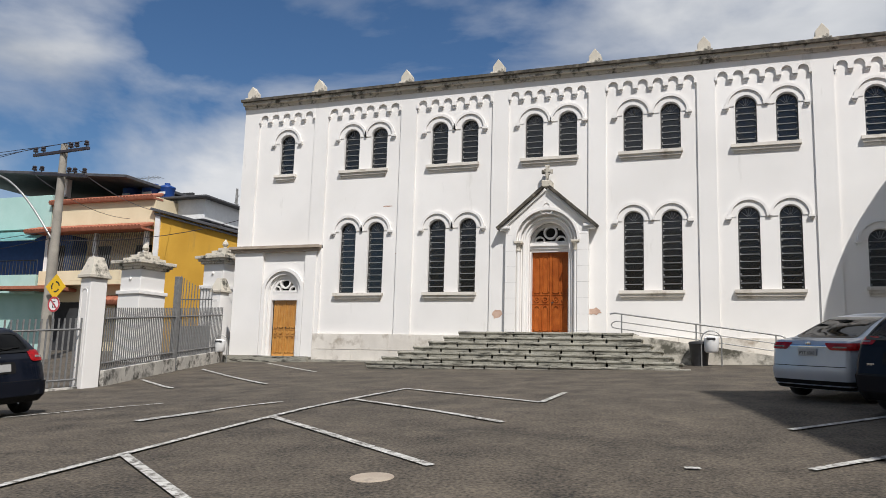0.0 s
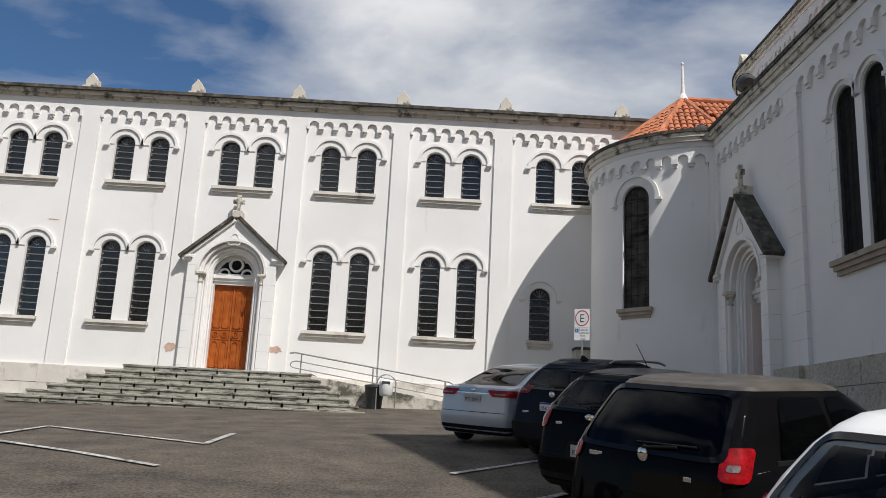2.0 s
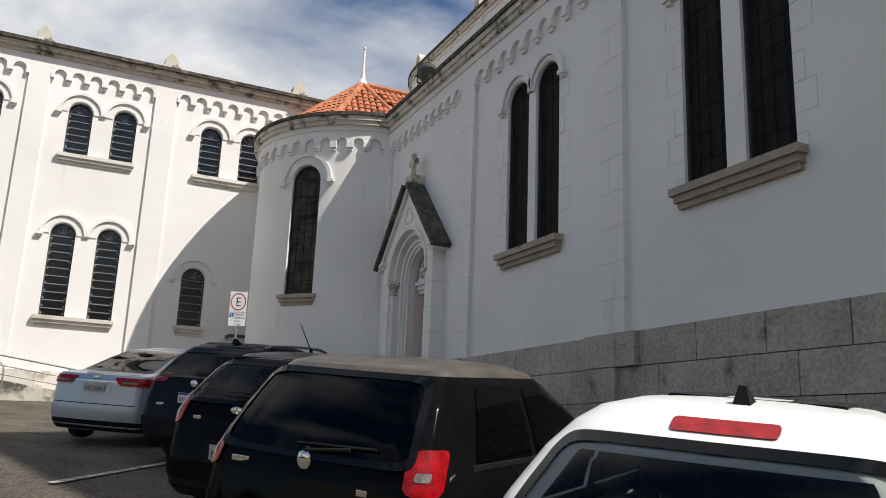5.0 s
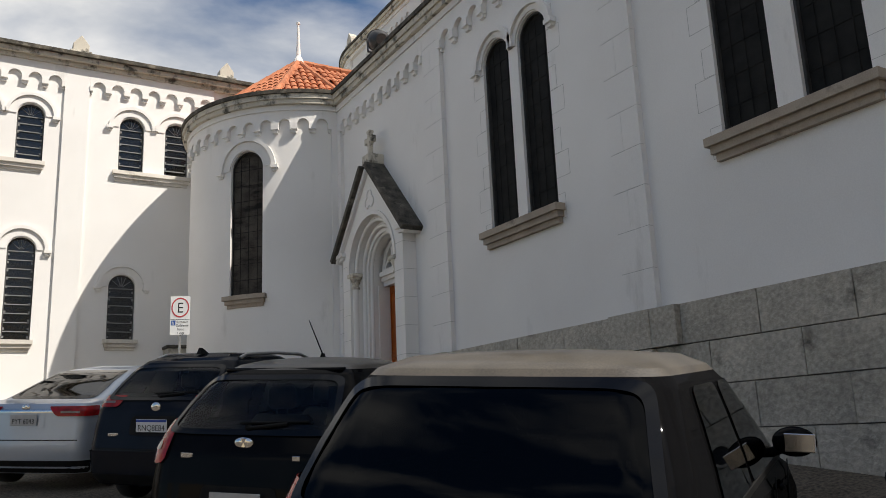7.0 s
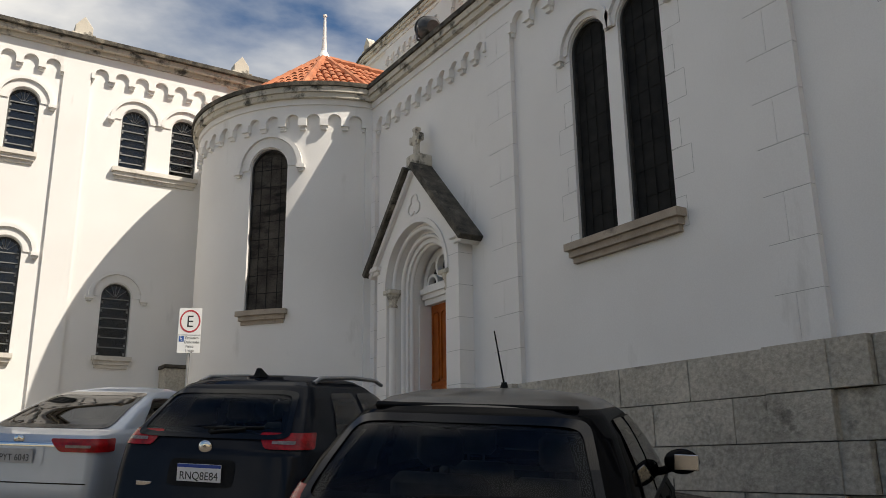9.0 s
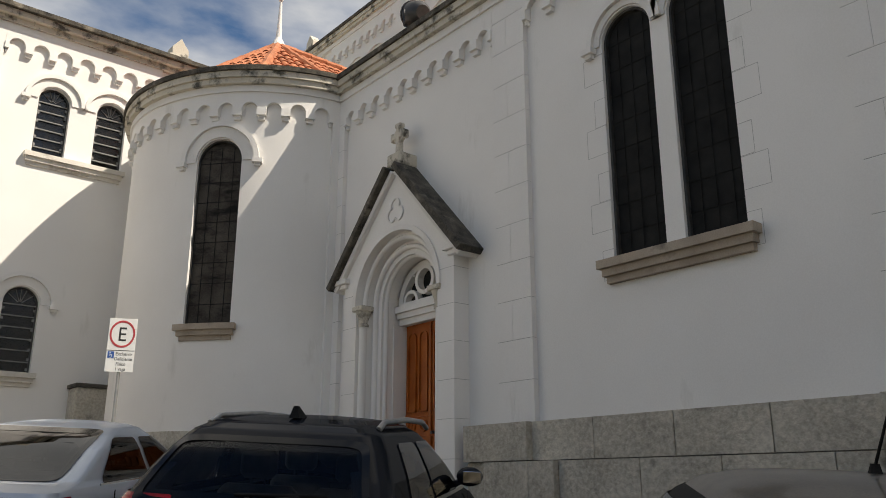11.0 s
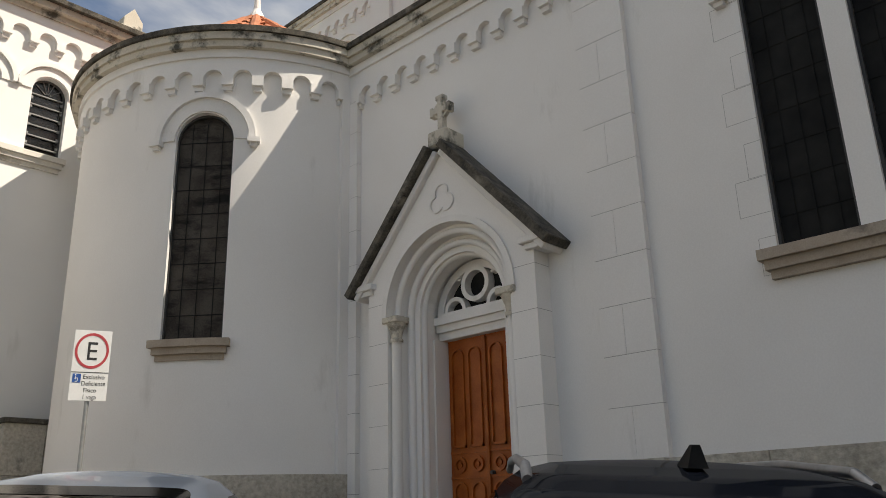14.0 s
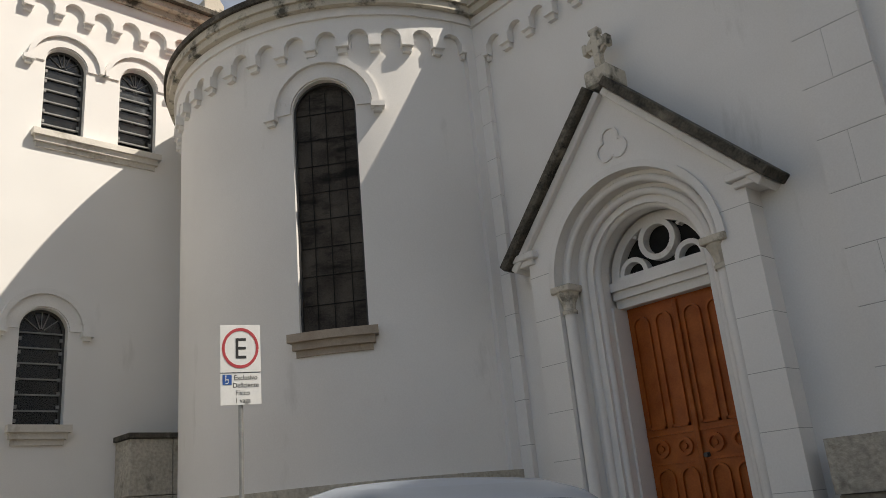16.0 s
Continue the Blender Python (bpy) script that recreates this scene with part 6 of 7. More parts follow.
ka = car("car", "black compact hatchback with dark windows parked by the wall", dict(
    rows=ROUND, L=3.88, W=1.69, paint=PAINT_BLACK, roof=PAINT_DUSTY, roof_label="black roof dulled by pale dust", belt=1.04, top=1.41, rear_window=(0.68, 0.55, 1.05, 1.41), rr=0.26,
    side=[(0.72, 0.9, 1.4, 1.36), (1.48, 1.44, 2.72, 2.12)], lamp=(0.6, 1.0, 0.84, 1.12, 0.08), plate=(0.62, "PVQ 4698", 0), badge=(0.99, 0.075, 0.035),
    script=((-0.46, 0.05, 0.9), (0.42, 0.03, 0.9)), wiper=True, antenna="whip", antenna_y=1.26, spoiler=(0.62, 1.485, 0.5)))
park(ka, 1.47, 9.7, -49.5, 0.9, 0.955)
SUV = [(0.24, 0.1, 4.15, 0.8), (0.34, 0.02, 4.22, 0.86), (0.6, 0.0, 4.28, 0.88), (0.85, 0.06, 4.2, 0.88), (1.02, 0.1, 3.6, 0.86), (1.12, 0.15, 3.05, 0.82), (1.28, 0.3, 2.75, 0.76), (1.42, 0.45, 2.45, 0.69), (1.52, 0.58, 2.25, 0.62), (1.57, 0.72, 2.1, 0.55), (1.6, 0.95, 1.9, 0.44)]
kicks = car("car", "dark blue-grey compact suv with silver roof rails parked by the wall", dict(
    rows=SUV, L=4.28, W=1.76, paint=PAINT_GREY, belt=1.1, top=1.47, rear_window=(0.7, 0.58, 1.13, 1.48),
    side=[(0.82, 1.0, 1.55, 1.5), (1.63, 1.58, 2.9, 2.3)], lamp=(0.44, 0.98, 1.05, 1.17, 0.16), plate=(0.86, "RNQ8E84", 1), badge=(1.05, 0.06, 0.05),
    script=((-0.52, 0.07, 0.76),), wiper=True, rails=True, antenna="fin", antenna_y=0.88, spoiler=(0.66, 1.55, 0.55), beltline=CHROME, gap=0.62))
park(kicks, 1.61, 13.15, -49, 0.91, 0.95)
SEDAN = [(0.2, 0.1, 4.5, 0.82), (0.28, 0.03, 4.58, 0.86), (0.5, 0.0, 4.62, 0.885), (0.75, 0.03, 4.5, 0.885), (0.95, 0.05, 3.75, 0.87), (1.03, 0.09, 3.35, 0.84), (1.07, 0.5, 3.2, 0.79), (1.15, 0.72, 3.05, 0.75), (1.28, 1.05, 2.8, 0.69), (1.38, 1.36, 2.6, 0.62), (1.43, 1.6, 2.45, 0.56), (1.46, 1.9, 2.3, 0.44)]
corolla = car("car", "silver-blue sedan parked at an angle beside the tower", dict(
    rows=SEDAN, L=4.62, W=1.775, paint=PAINT_SILVER, glass=CAR_GLASS_RED, belt=1.04, top=1.36, rear_window=(0.66, 0.53, 1.085, 1.41),
    side=[(0.95, 1.45, 1.95, 1.9), (2.02, 1.98, 3.15, 2.6)], lamp=(0.34, 1.08, 0.88, 1.0, 0.25), plate=(0.84, "PYT 6043", 0), badge=(0.985, 0.06, 0.04),
    chrome_bar=0.945, beltline=CHROME, gap=0.6, handles=(1.9, 2.95)))
park(corolla, 0.62, 15.35, -42, 0.885, 0.955)
SMALL = [(0.2, 0.1, 3.9, 0.78), (0.28, 0.03, 3.98, 0.83), (0.5, 0.0, 4.03, 0.86), (0.72, 0.03, 3.95, 0.865), (0.9, 0.07, 3.5, 0.85), (1.0, 0.13, 3.1, 0.81), (1.12, 0.24, 2.85, 0.77), (1.28, 0.42, 2.5, 0.7), (1.38, 0.56, 2.25, 0.63), (1.44, 0.68, 2.1, 0.56), (1.475, 0.9, 1.95, 0.45)]
white = car("car", "white hatchback with a red high brake lamp parked by the wall", dict(
    rows=SMALL, L=4.03, W=1.73, paint=PAINT_WHITE, belt=0.98, top=1.36, rear_window=(0.7, 0.56, 1.0, 1.35), rr=0.28,
    side=[(0.75, 0.98, 1.45, 1.42), (1.52, 1.48, 2.95, 2.25)], lamp=(0.6, 1.05, 0.78, 1.02, 0.05), plate=(0.5, "", 0), badge=(0.9, 0.04, 0.045),
    brake=1.41, roof_panel=(1.2, 1.86, 0.36), antenna="fin", antenna_y=0.95, wiper=True, mirror_paint=TRIM_BLACK))
park(white, 1.66, 4.45, -55, 0.92, 0.965)
navy = car("car", "navy blue suv parked by the iron fence", dict(
    rows=SUV, L=4.28, W=1.76, paint=PAINT_NAVY, glass=CAR_GLASS_DARK, belt=1.1, top=1.47, rear_window=(0.62, 0.54, 1.13, 1.47),
    side=[(0.82, 1.0, 1.55, 1.5), (1.63, 1.58, 2.9, 2.3)], lamp=(0.55, 1.05, 0.95, 1.15, 0.1), plate=(0.86, "", 0), badge=(1.05, 0.05, 0.05), wiper=True, gap=0.62))
park(navy, -11.9, 10.8, 78)
street = car("car", "white hatchback parked in the street behind the iron fence", dict(
    rows=SMALL, L=4.03, W=1.73, paint=PAINT_WHITE, belt=0.98, top=1.36, rear_window=(0.66, 0.54, 1.0, 1.36), rr=0.28,
    side=[(0.75, 0.98, 1.45, 1.42), (1.52, 1.48, 2.95, 2.25)], lamp=(0.6, 1.05, 0.78, 1.02, 0.05), plate=(0.5, "", 0), badge=(0.9, 0.04, 0.045)))
park(street, -24.2, 17.5, -40)


# ---- iron fence, gate piers ----
FENCE_IRON = surf("grey_fence_iron", (0.12, 0.12, 0.12), (0.2, 0.2, 0.195), 9, 0.6, 0.1, 80, stain=(0.12, 0.06, 0.03), stain_scale=8, stain_cut=0.68)
LOW_WALL = surf("dirty_low_wall", (0.45, 0.43, 0.39), (0.66, 0.63, 0.57), 1.8, 0.9, 0.4, 30, stain=(0.07, 0.065, 0.055), stain_scale=2.4, stain_cut=0.54)


def fence(pts, low, tall, label):
    """Upright bars on a low wall between two ground points; posts at the ends are separate."""
    (x0, y0), (x1, y1) = pts
    e = thing("iron_fence", (x0 + x1) / 2, (y0 + y1) / 2, 0)
    o = Vector((e.location.x, e.location.y, 0))
    d = Vector((x1 - x0, y1 - y0, 0))
    L = d.length
    d.normalize()
    nrm = Vector((-d.y, d.x, 0))
    zg = lambda s: ground_z(x0 + d.x * s, y0 + d.y * s)
    P = lambda s, z, w=0.0: Vector((x0 + d.x * s, y0 + d.y * s, z)) + nrm * w - o
    if low:
        bm = bmesh.new()
        n = 8
        for i in range(n):
            a, b = L * i / n, L * (i + 1) / n
            for w in (-0.12, 0.12):
                quad(bm, [P(a, zg(a) - 0.2, w), P(b, zg(b) - 0.2, w), P(b, zg(b) + low, w), P(a, zg(a) + low, w)])
            quad(bm, [P(a, zg(a) + low, -0.12), P(b, zg(b) + low, -0.12), P(b, zg(b) + low, 0.12), P(a, zg(a) + low, 0.12)])
        for s in (0, L):
            quad(bm, [P(s, zg(s) - 0.2, -0.12), P(s, zg(s) + low, -0.12), P(s, zg(s) + low, 0.12), P(s, zg(s) - 0.2, 0.12)])
        part("low_wall", bm, LOW_WALL, e, "dirty white low wall")
    for h in (low + 0.18, tall - 0.28):
        bm = rod(bmesh.new(), P(0, zg(0) + h), P(L, zg(L) + h), 0.028, n=6)
        part("fence_rail", bm, FENCE_IRON, e)
    n = int(L / 0.135)
    bar = None
    for i in range(n + 1):
        s = L * i / n
        if bar is None:
            bar = part("fence_bar", block(bmesh.new(), -0.02, 0.02, -0.012, 0.012, 0, tall - low - 0.02), FENCE_IRON, e)
            ob = bar
        else:
            ob = new("fence_bar", bar.data)
            ob.parent = e
        ob.matrix_basis = Matrix.Translation(P(s, zg(s) + low + 0.02)) @ pose(0, 0, 0, 0, 0, math.degrees(math.atan2(d.y, d.x)))
    return tagged(e, label, "fence", "iron fences")


fence([(-15.75, 17.0), (-17.4, 21.8)], 0.4, 2.0, "grey iron bar fence on a dirty white low wall")
fence([(-17.5, 22.0), (-18.5, 25.8)], 0.4, 2.0, "grey iron bar fence on a dirty white low wall")
fence([(-15.95, 16.45), (-19.5, 8.0)], 0.05, 1.75, "grey iron bar fence standing on the ground")
for x, y, h in ((-17.45, 21.9, 3.0),):
    e = thing("fence_post", x, y, ground_z(x, y))
    part("post_shaft", block(bmesh.new(), -0.09, 0.09, -0.09, 0.09, -0.1, h, 0.01), FENCE_IRON, e)
    tagged(e, "tall grey steel gate post in the iron fence", "post")


def small_pier(x, y, w, h, rz=0):
    z = ground_z(x, y)
    e = thing("gate_pier", x, y, z, rz)
    part("shaft", block(bmesh.new(), -w / 2, w / 2, -w / 2, w / 2, -0.3, h - 0.55, 0.015), WHITE, e)
    bm = bmesh.new()
    fn = lambda u, zz, d: (u, -w / 2 - d, zz)
    ring(bm, fn, 0, h - 0.95, w * 0.26, w * 0.3, -0.01, 0.012, n=12)
    for s in (-1, 1):
        block(bm, s * w * 0.28 - 0.01, s * w * 0.28 + 0.01, -w / 2 - 0.012, -w / 2 + 0.01, 0.5, h - 0.95)
    part("panel_moulding", bm, TRIM, e)
    bm = block(bmesh.new(), -w / 2 - 0.07, w / 2 + 0.07, -w / 2 - 0.07, w / 2 + 0.07, h - 0.55, h - 0.46, 0.012)
    part("cap_moulding", bm, CORNICE, e)
    bm = bmesh.new()
    a, b = [[bm.verts.new((sx * k, sy * k, z_)) for sx, sy in ((-1, -1), (1, -1), (1, 1), (-1, 1))] for k, z_ in ((w / 2 + 0.04, h - 0.46), (w / 2 - 0.1, h))]
    bm.faces.new(b)
    for i in range(4):
        bm.faces.new((a[i], a[(i + 1) % 4], b[(i + 1) % 4], b[i]))
    part("cap_stone", bm, CORNICE, e, "weathered tapering stone cap")
    return tagged(e, "white square gate pier with a tapering stone cap", "gate pier", "gate piers")


def big_pier(x, y, w, top, rz=0):
    z = ground_z(x, y)
    h = top - z
    e = thing("gate_pier", x, y, z, rz)
    part("shaft", block(bmesh.new(), -w / 2, w / 2, -w / 2, w / 2, -0.3, h * 0.55, 0.015), WHITE, e)
    part("string_moulding", block(bmesh.new(), -w / 2 - 0.06, w / 2 + 0.06, -w / 2 - 0.06, w / 2 + 0.06, h * 0.55, h * 0.58, 0.012), TRIM, e)
    part("upper_block", block(bmesh.new(), -w / 2 + 0.04, w / 2 - 0.04, -w / 2 + 0.04, w / 2 - 0.04, h * 0.58, h * 0.76, 0.015), WHITE, e)
    bm = bmesh.new()
    for s in (-1, 1):
        bmesh.ops.create_icosphere(bm, subdivisions=1, radius=0.07, matrix=Matrix.Translation((0, s * (w / 2 - 0.03), h * 0.68)))
    part("boss", bm, TRIM, e)
    bm = bmesh.new()
    z0 = h * 0.76
    for k, (dz, o) in enumerate(((0.1, 0.06), (0.1, 0.14), (0.12, 0.24))):
        block(bm, -w / 2 - o, w / 2 + o, -w / 2 - o, w / 2 + o, z0, z0 + dz - 0.001, 0.01)
        z0 += dz
    part("cap_moulding", bm, CORNICE, e)
    bm = bmesh.new()
    for k, o in enumerate((0.05, 0.22, 0.4)):
        block(bm, -w / 2 + o, w / 2 - o, -w / 2 + o, w / 2 - o, z0, z0 + 0.13, 0.01)
        z0 += 0.13
    lathe(bm, [(0.1, z0), (0.06, z0 + 0.05), (0.13, z0 + 0.16), (0.1, z0 + 0.26), (0.02, z0 + 0.36), (0.0, z0 + 0.4)], n=14)
    part("stepped_top", bm, CORNICE, e, "stepped stone top with a small urn")
    return tagged(e, "tall white gate pier with a heavy moulded cap and urn", "gate pier", "gate piers")


small_pier(-15.9, 16.7, 0.46, 3.3, -15)
small_pier(-19.0, 26.3, 0.45, 3.1, -10)
big_pier(-21.75, 25.2, 1.2, 6.35, -10)
big_pier(-20.6, 28.6, 1.2, 7.1, -10)
lb2 = copy_thing(lb, pose(-18.3, 25.5, ground_z(-18.3, 25.5), 0, 0, 20))

# open gate leaves behind the fence
GATE = thing("iron_gate", -20.3, 25.6, ground_z(-20.3, 25.6))
for i in range(12):
    h = 3.2 - 0.09 * i + 0.004 * i * i
    part("gate_bar", block(bmesh.new(), 0.13 * i - 0.012, 0.13 * i + 0.012, -0.012, 0.012, 0.1, h), FENCE_IRON, GATE)
for z in (0.2, 1.3, 2.3):
    part("gate_rail", rod(bmesh.new(), (0, 0, z), (1.45, 0, z), 0.025, n=6), FENCE_IRON, GATE)
part("gate_sheet", block(bmesh.new(), 0.02, 1.43, 0.015, 0.02, 0.2, 1.3), FENCE_IRON, GATE)
tagged(GATE, "open wrought iron gate leaf between the white piers", "gate")

# ---- street furniture ----
CONCRETE = surf("pole_concrete", (0.24, 0.22, 0.19), (0.36, 0.33, 0.28), 2, 0.9, 0.3, 40)
INSUL = surf("insulator_brown", (0.02, 0.018, 0.02), (0.05, 0.04, 0.045), 6, 0.3, 0.0)
pz = ground_z(-26, 25)
POLE = thing("utility_pole", -26.1, 25, pz)
part("shaft", rod(bmesh.new(), (0, 0, -0.3), (0, 0, 10.5 - pz), 0.24, 0.14, 12), CONCRETE, POLE, smooth=50)
for z, tilt in ((10.15 - pz, 0.04), (9.2 - pz, -0.1)):
    bm = block(bmesh.new(), -1.45, 1.45, -0.2, -0.1, -0.06, 0.06, 0.01)
    arm = part("cross_arm", bm, INSUL, POLE, "dark timber cross arm")
    arm.matrix_basis = pose(0, 0, z, 0, math.degrees(-tilt), 0)
    for x in (-1.35, -0.95, 0.5, 0.8, 1.3):
        bm = bmesh.new()
        lathe(bm, [(0.02, 0.05), (0.02, 0.12), (0.1, 0.14), (0.1, 0.2), (0.06, 0.22), (0.09, 0.25), (0.09, 0.3), (0.0, 0.34)], x, -0.15, 10)
        part("insulator", bm, INSUL, arm)
bm = bmesh.new()
pts = [(0, 0, 6.4 - pz)] + [(-3.6 * (i / 10), -0.4 * i / 10, 6.4 - pz + 3.0 * math.sin(math.pi / 2 * i / 10)) for i in range(1, 11)]
tube(bm, pts, 0.045, 8)
part("lamp_arm", bm, RAIL, POLE, "curved steel street lamp arm", smooth=50)
bm = bmesh.new()
block(bm, -4.3, -3.55, -0.55, -0.25, 9.38 - pz, 9.5 - pz, 0.03)
part("lamp_head", bm, RAIL, POLE)
tagged(POLE, "concrete utility pole with two cross arms and insulators", "utility pole")
random.seed(3)
for k, (a, b, sag) in enumerate((((-27.4, 24.8, 10.4), (-75, 36, 12.5), 0.8), ((-25.6, 24.8, 10.5), (-75, 33, 13.2), 0.8), ((-24.8, 24.8, 10.5), (-75, 30, 14.0), 0.9),
                                 ((-27.4, 24.8, 9.3), (-34, 37.8, 10.2), 0.4), ((-25.0, 24.8, 9.3), (-31, 37.8, 10.4), 0.4), ((-26.1, 24.8, 6.6), (-60, 30, 6.0), 0.6), ((-26.1, 24.8, 6.9), (-60, 31, 8.0), 0.6),
                                 ((-26.1, 25.2, 6.6), (-18.5, 26.6, 7.4), 0.3))):
    bm = bmesh.new()
    a, b = Vector(a), Vector(b)
    tube(bm, [a.lerp(b, i / 10) - Vector((0, 0, sag * 4 * (i / 10) * (1 - i / 10))) for i in range(11)], 0.014, 5)
    tagged(finish("overhead_wire", bm, INSUL), "thin dark overhead wire strung from the utility pole", "wire", "overhead wires")

YELLOW = surf("sign_yellow", (0.7, 0.42, 0.01), (0.78, 0.48, 0.02), 5, 0.45, 0.0)
ws = thing("warning_sign", -25.4, 24.6, ground_z(-25.4, 24.6))
part("post", rod(bmesh.new(), (0, 0.03, 0), (0, 0.03, 3.2), 0.03, n=10), RAIL, ws)
bm = block(bmesh.new(), -0.36, 0.36, -0.008, 0.0, -0.36, 0.36, 0.003)
bmesh.ops.transform(bm, matrix=pose(0, 0, 2.82, 0, 45, 0), verts=bm.verts)
dia = part("diamond_plate", bm, YELLOW, ws)
bm = bmesh.new()
fn = lambda u, z, d: (u, -d, z)
for a in (90, 210, 330):
    ring(bm, fn, 0, 2.82, 0.16, 0.22, 0.008, 0.011, radians(a), radians(a + 80), 8)
part("arrow_ring", bm, SIGN_BLACK, dia)
bm = bmesh.new()
rod(bm, (0, -0.008, 2.14), (0, 0.0, 2.14), 0.3, 0.3, 28)
disc = part("round_plate", bm, SIGN_WHITE, ws)
bm = bmesh.new()
ring(bm, fn, 0, 2.14, 0.23, 0.3, 0.008, 0.012, 0, 2 * math.pi, 28)
block(bm, -0.25, 0.25, -0.013, -0.008, -0.03, 0.03, 0.0, pose(0, 0, 2.14, 0, 45, 0))
part("red_ring", bm, SIGN_RED, disc)
lettering("E", 0.36, SIGN_BLACK, disc, pose(0, -0.0095, 2.01, 90, 0, 0))
tagged(ws, "yellow diamond sign above a round no parking sign on a post", "road sign")

# ---- houses across the street ----
OCHRE = surf("ochre_house_wall", (0.5, 0.27, 0.025), (0.62, 0.35, 0.04), 0.6, 0.85, 0.1, 40, stain=(0.36, 0.22, 0.05), stain_scale=0.8, stain_cut=0.62, streak=0.3)
CREAM = surf("cream_house_wall", (0.66, 0.55, 0.36), (0.76, 0.65, 0.45), 0.8, 0.85, 0.1, 40)
MINT = surf("mint_house_wall", (0.36, 0.55, 0.5), (0.46, 0.65, 0.6), 0.8, 0.85, 0.1, 40)
AWNING = surf("teal_awning", (0.2, 0.42, 0.42), (0.28, 0.52, 0.5), 3, 0.7, 0.1, 40)
SHEET = surf("dark_sheet_roof", (0.05, 0.05, 0.055), (0.1, 0.1, 0.105), 3, 0.6, 0.1, 40)
TANK = surf("blue_tank", (0.01, 0.05, 0.22), (0.015, 0.07, 0.3), 4, 0.35, 0.0)
BRICK = surf("terracotta", (0.3, 0.1, 0.06), (0.42, 0.16, 0.09), 4, 0.85, 0.2, 40)


def wall_box(name, x0, x1, y0, y1, z0, z1, material, parent, label=""):
    return part(name, block(bmesh.new(), x0, x1, y0, y1, z0, z1, 0.01), material, parent, label)


def tile_eave(x0, x1, y0, y1, z, dz, parent):
    """A short slope of round clay tiles."""
    n = int((x1 - x0) / 0.24)
    for i in range(n):
        x = x0 + (x1 - x0) * (i + 0.5) / n
        part("roof_tile", rod(bmesh.new(), (x, y0, z), (x, y1, z + dz), 0.13, 0.11, 7), BRICK, parent)
    part("eave_board", block(bmesh.new(), x0, x1, y0 + 0.05, y1, z - 0.12, z - 0.02), BRICK, parent)


def ochre_house():
    e = thing("house")
    bm = bmesh.new()
    prof = [(-32.4, 1.0), (-24.8, 1.0), (-24.8, 8.6), (-32.4, 10.6)]
    a = [bm.verts.new((x, 38, z)) for x, z in prof]
    b = [bm.verts.new((x, 46, z)) for x, z in prof]
    bm.faces.new(a), bm.faces.new(b[::-1])
    for i in range(4):
        bm.faces.new((a[i], a[(i + 1) % 4], b[(i + 1) % 4], b[i]))
    part("wall", bm, OCHRE, e)
    bm = block(bmesh.new(), -4.1, 4.1, -0.5, 4.3, 0, 0.16, 0.02)
    bmesh.ops.transform(bm, matrix=Matrix.Translation((-28.6, 42, 9.62)) @ pose(0, 0, 0, 0, 14.7, 0) @ Matrix.Diagonal((1, 1, 1, 1)), verts=bm.verts)
    for v in bm.verts:
        v.co.y -= 3.8 if v.co.y < 43 else 0
    part("roof", bm, SHEET, e, "dark sheet roof edge")
    part("corner_strip", block(bmesh.new(), -32.3, -31.95, 37.9, 38.0, 1, 10.5, 0.01), WHITE_PLASTIC, e, "white downpipe")
    part("gutter", rod(bmesh.new(), (-24.8, 37.85, 8.5), (-32.3, 37.85, 10.45), 0.07, n=8), SHEET, e)
    return tagged(e, "ochre yellow plastered house wall with a dark sloping roof", "house")


def cream_house():
    e = thing("house")
    wall_box("lower_wall", -40.5, -32.4, 38.6, 46, 0.5, 6.6, CREAM, e)
    wall_box("upper_wall", -40.2, -32.42, 38.0, 46, 9.75, 11.5, CREAM, e)
    wall_box("room_wall", -40.2, -32.42, 41.0, 46, 6.6, 9.75, CREAM, e)
    wall_box("floor_slab", -40.5, -32.4, 37.7, 46, 6.35, 6.6, CREAM, e)
    wall_box("parapet", -40.5, -32.4, 37.7, 37.85, 6.6, 7.2, CREAM, e)
    for x in (-40.2, -36.5, -32.8):
        wall_box("column", x - 0.12, x + 0.12, 37.8, 38.05, 6.6, 9.75, TRIM, e)
    tile_eave(-41.2, -32.4, 36.9, 38.0, 9.55, 0.35, e)
    tile_eave(-40.3, -32.4, 37.7, 38.6, 11.45, 0.3, e)
    for i in range(44):
        x = -40.0 + 0.165 * i
        part("grille_bar", rod(bmesh.new(), (x, 37.8, 7.2), (x + 0.35, 37.8, 9.6), 0.022, n=5), LEAD, e)
    for x0, x1 in ((-39.6, -38.2), (-36.2, -34.6)):
        wall_box("window", x0, x1, 40.94, 41.0, 7.0, 9.2, IRON, e)
    # flat dark box coloured as the shade inside the shop
    wall_box("shop_shade", -39.8, -36.0, 38.54, 38.62, 1.5, 5.4, DARK, e)
    part("shop_awning", block(bmesh.new(), -42.5, -38.2, 36.6, 38.5, 6.0, 6.2, 0.02), BRICK, e, "tiled awning")
    wall_box("shop_window", -35.2, -34.0, 38.54, 38.62, 4.4, 5.9, IRON, e)
    tile_eave(-36.0, -32.5, 37.2, 38.4, 5.3, 0.4, e)
    part("rear_block", block(bmesh.new(), -34.5, -30.5, 40, 46, 10.5, 11.7, 0.01), WHITE_PLASTIC, e, "pale blue rooftop room")
    part("rooftop_roof", block(bmesh.new(), -37.5, -30.0, 39.4, 46, 11.7, 11.82, 0.02), SHEET, e)
    return tagged(e, "cream two-storey house with a grilled veranda and tiled eaves", "house")


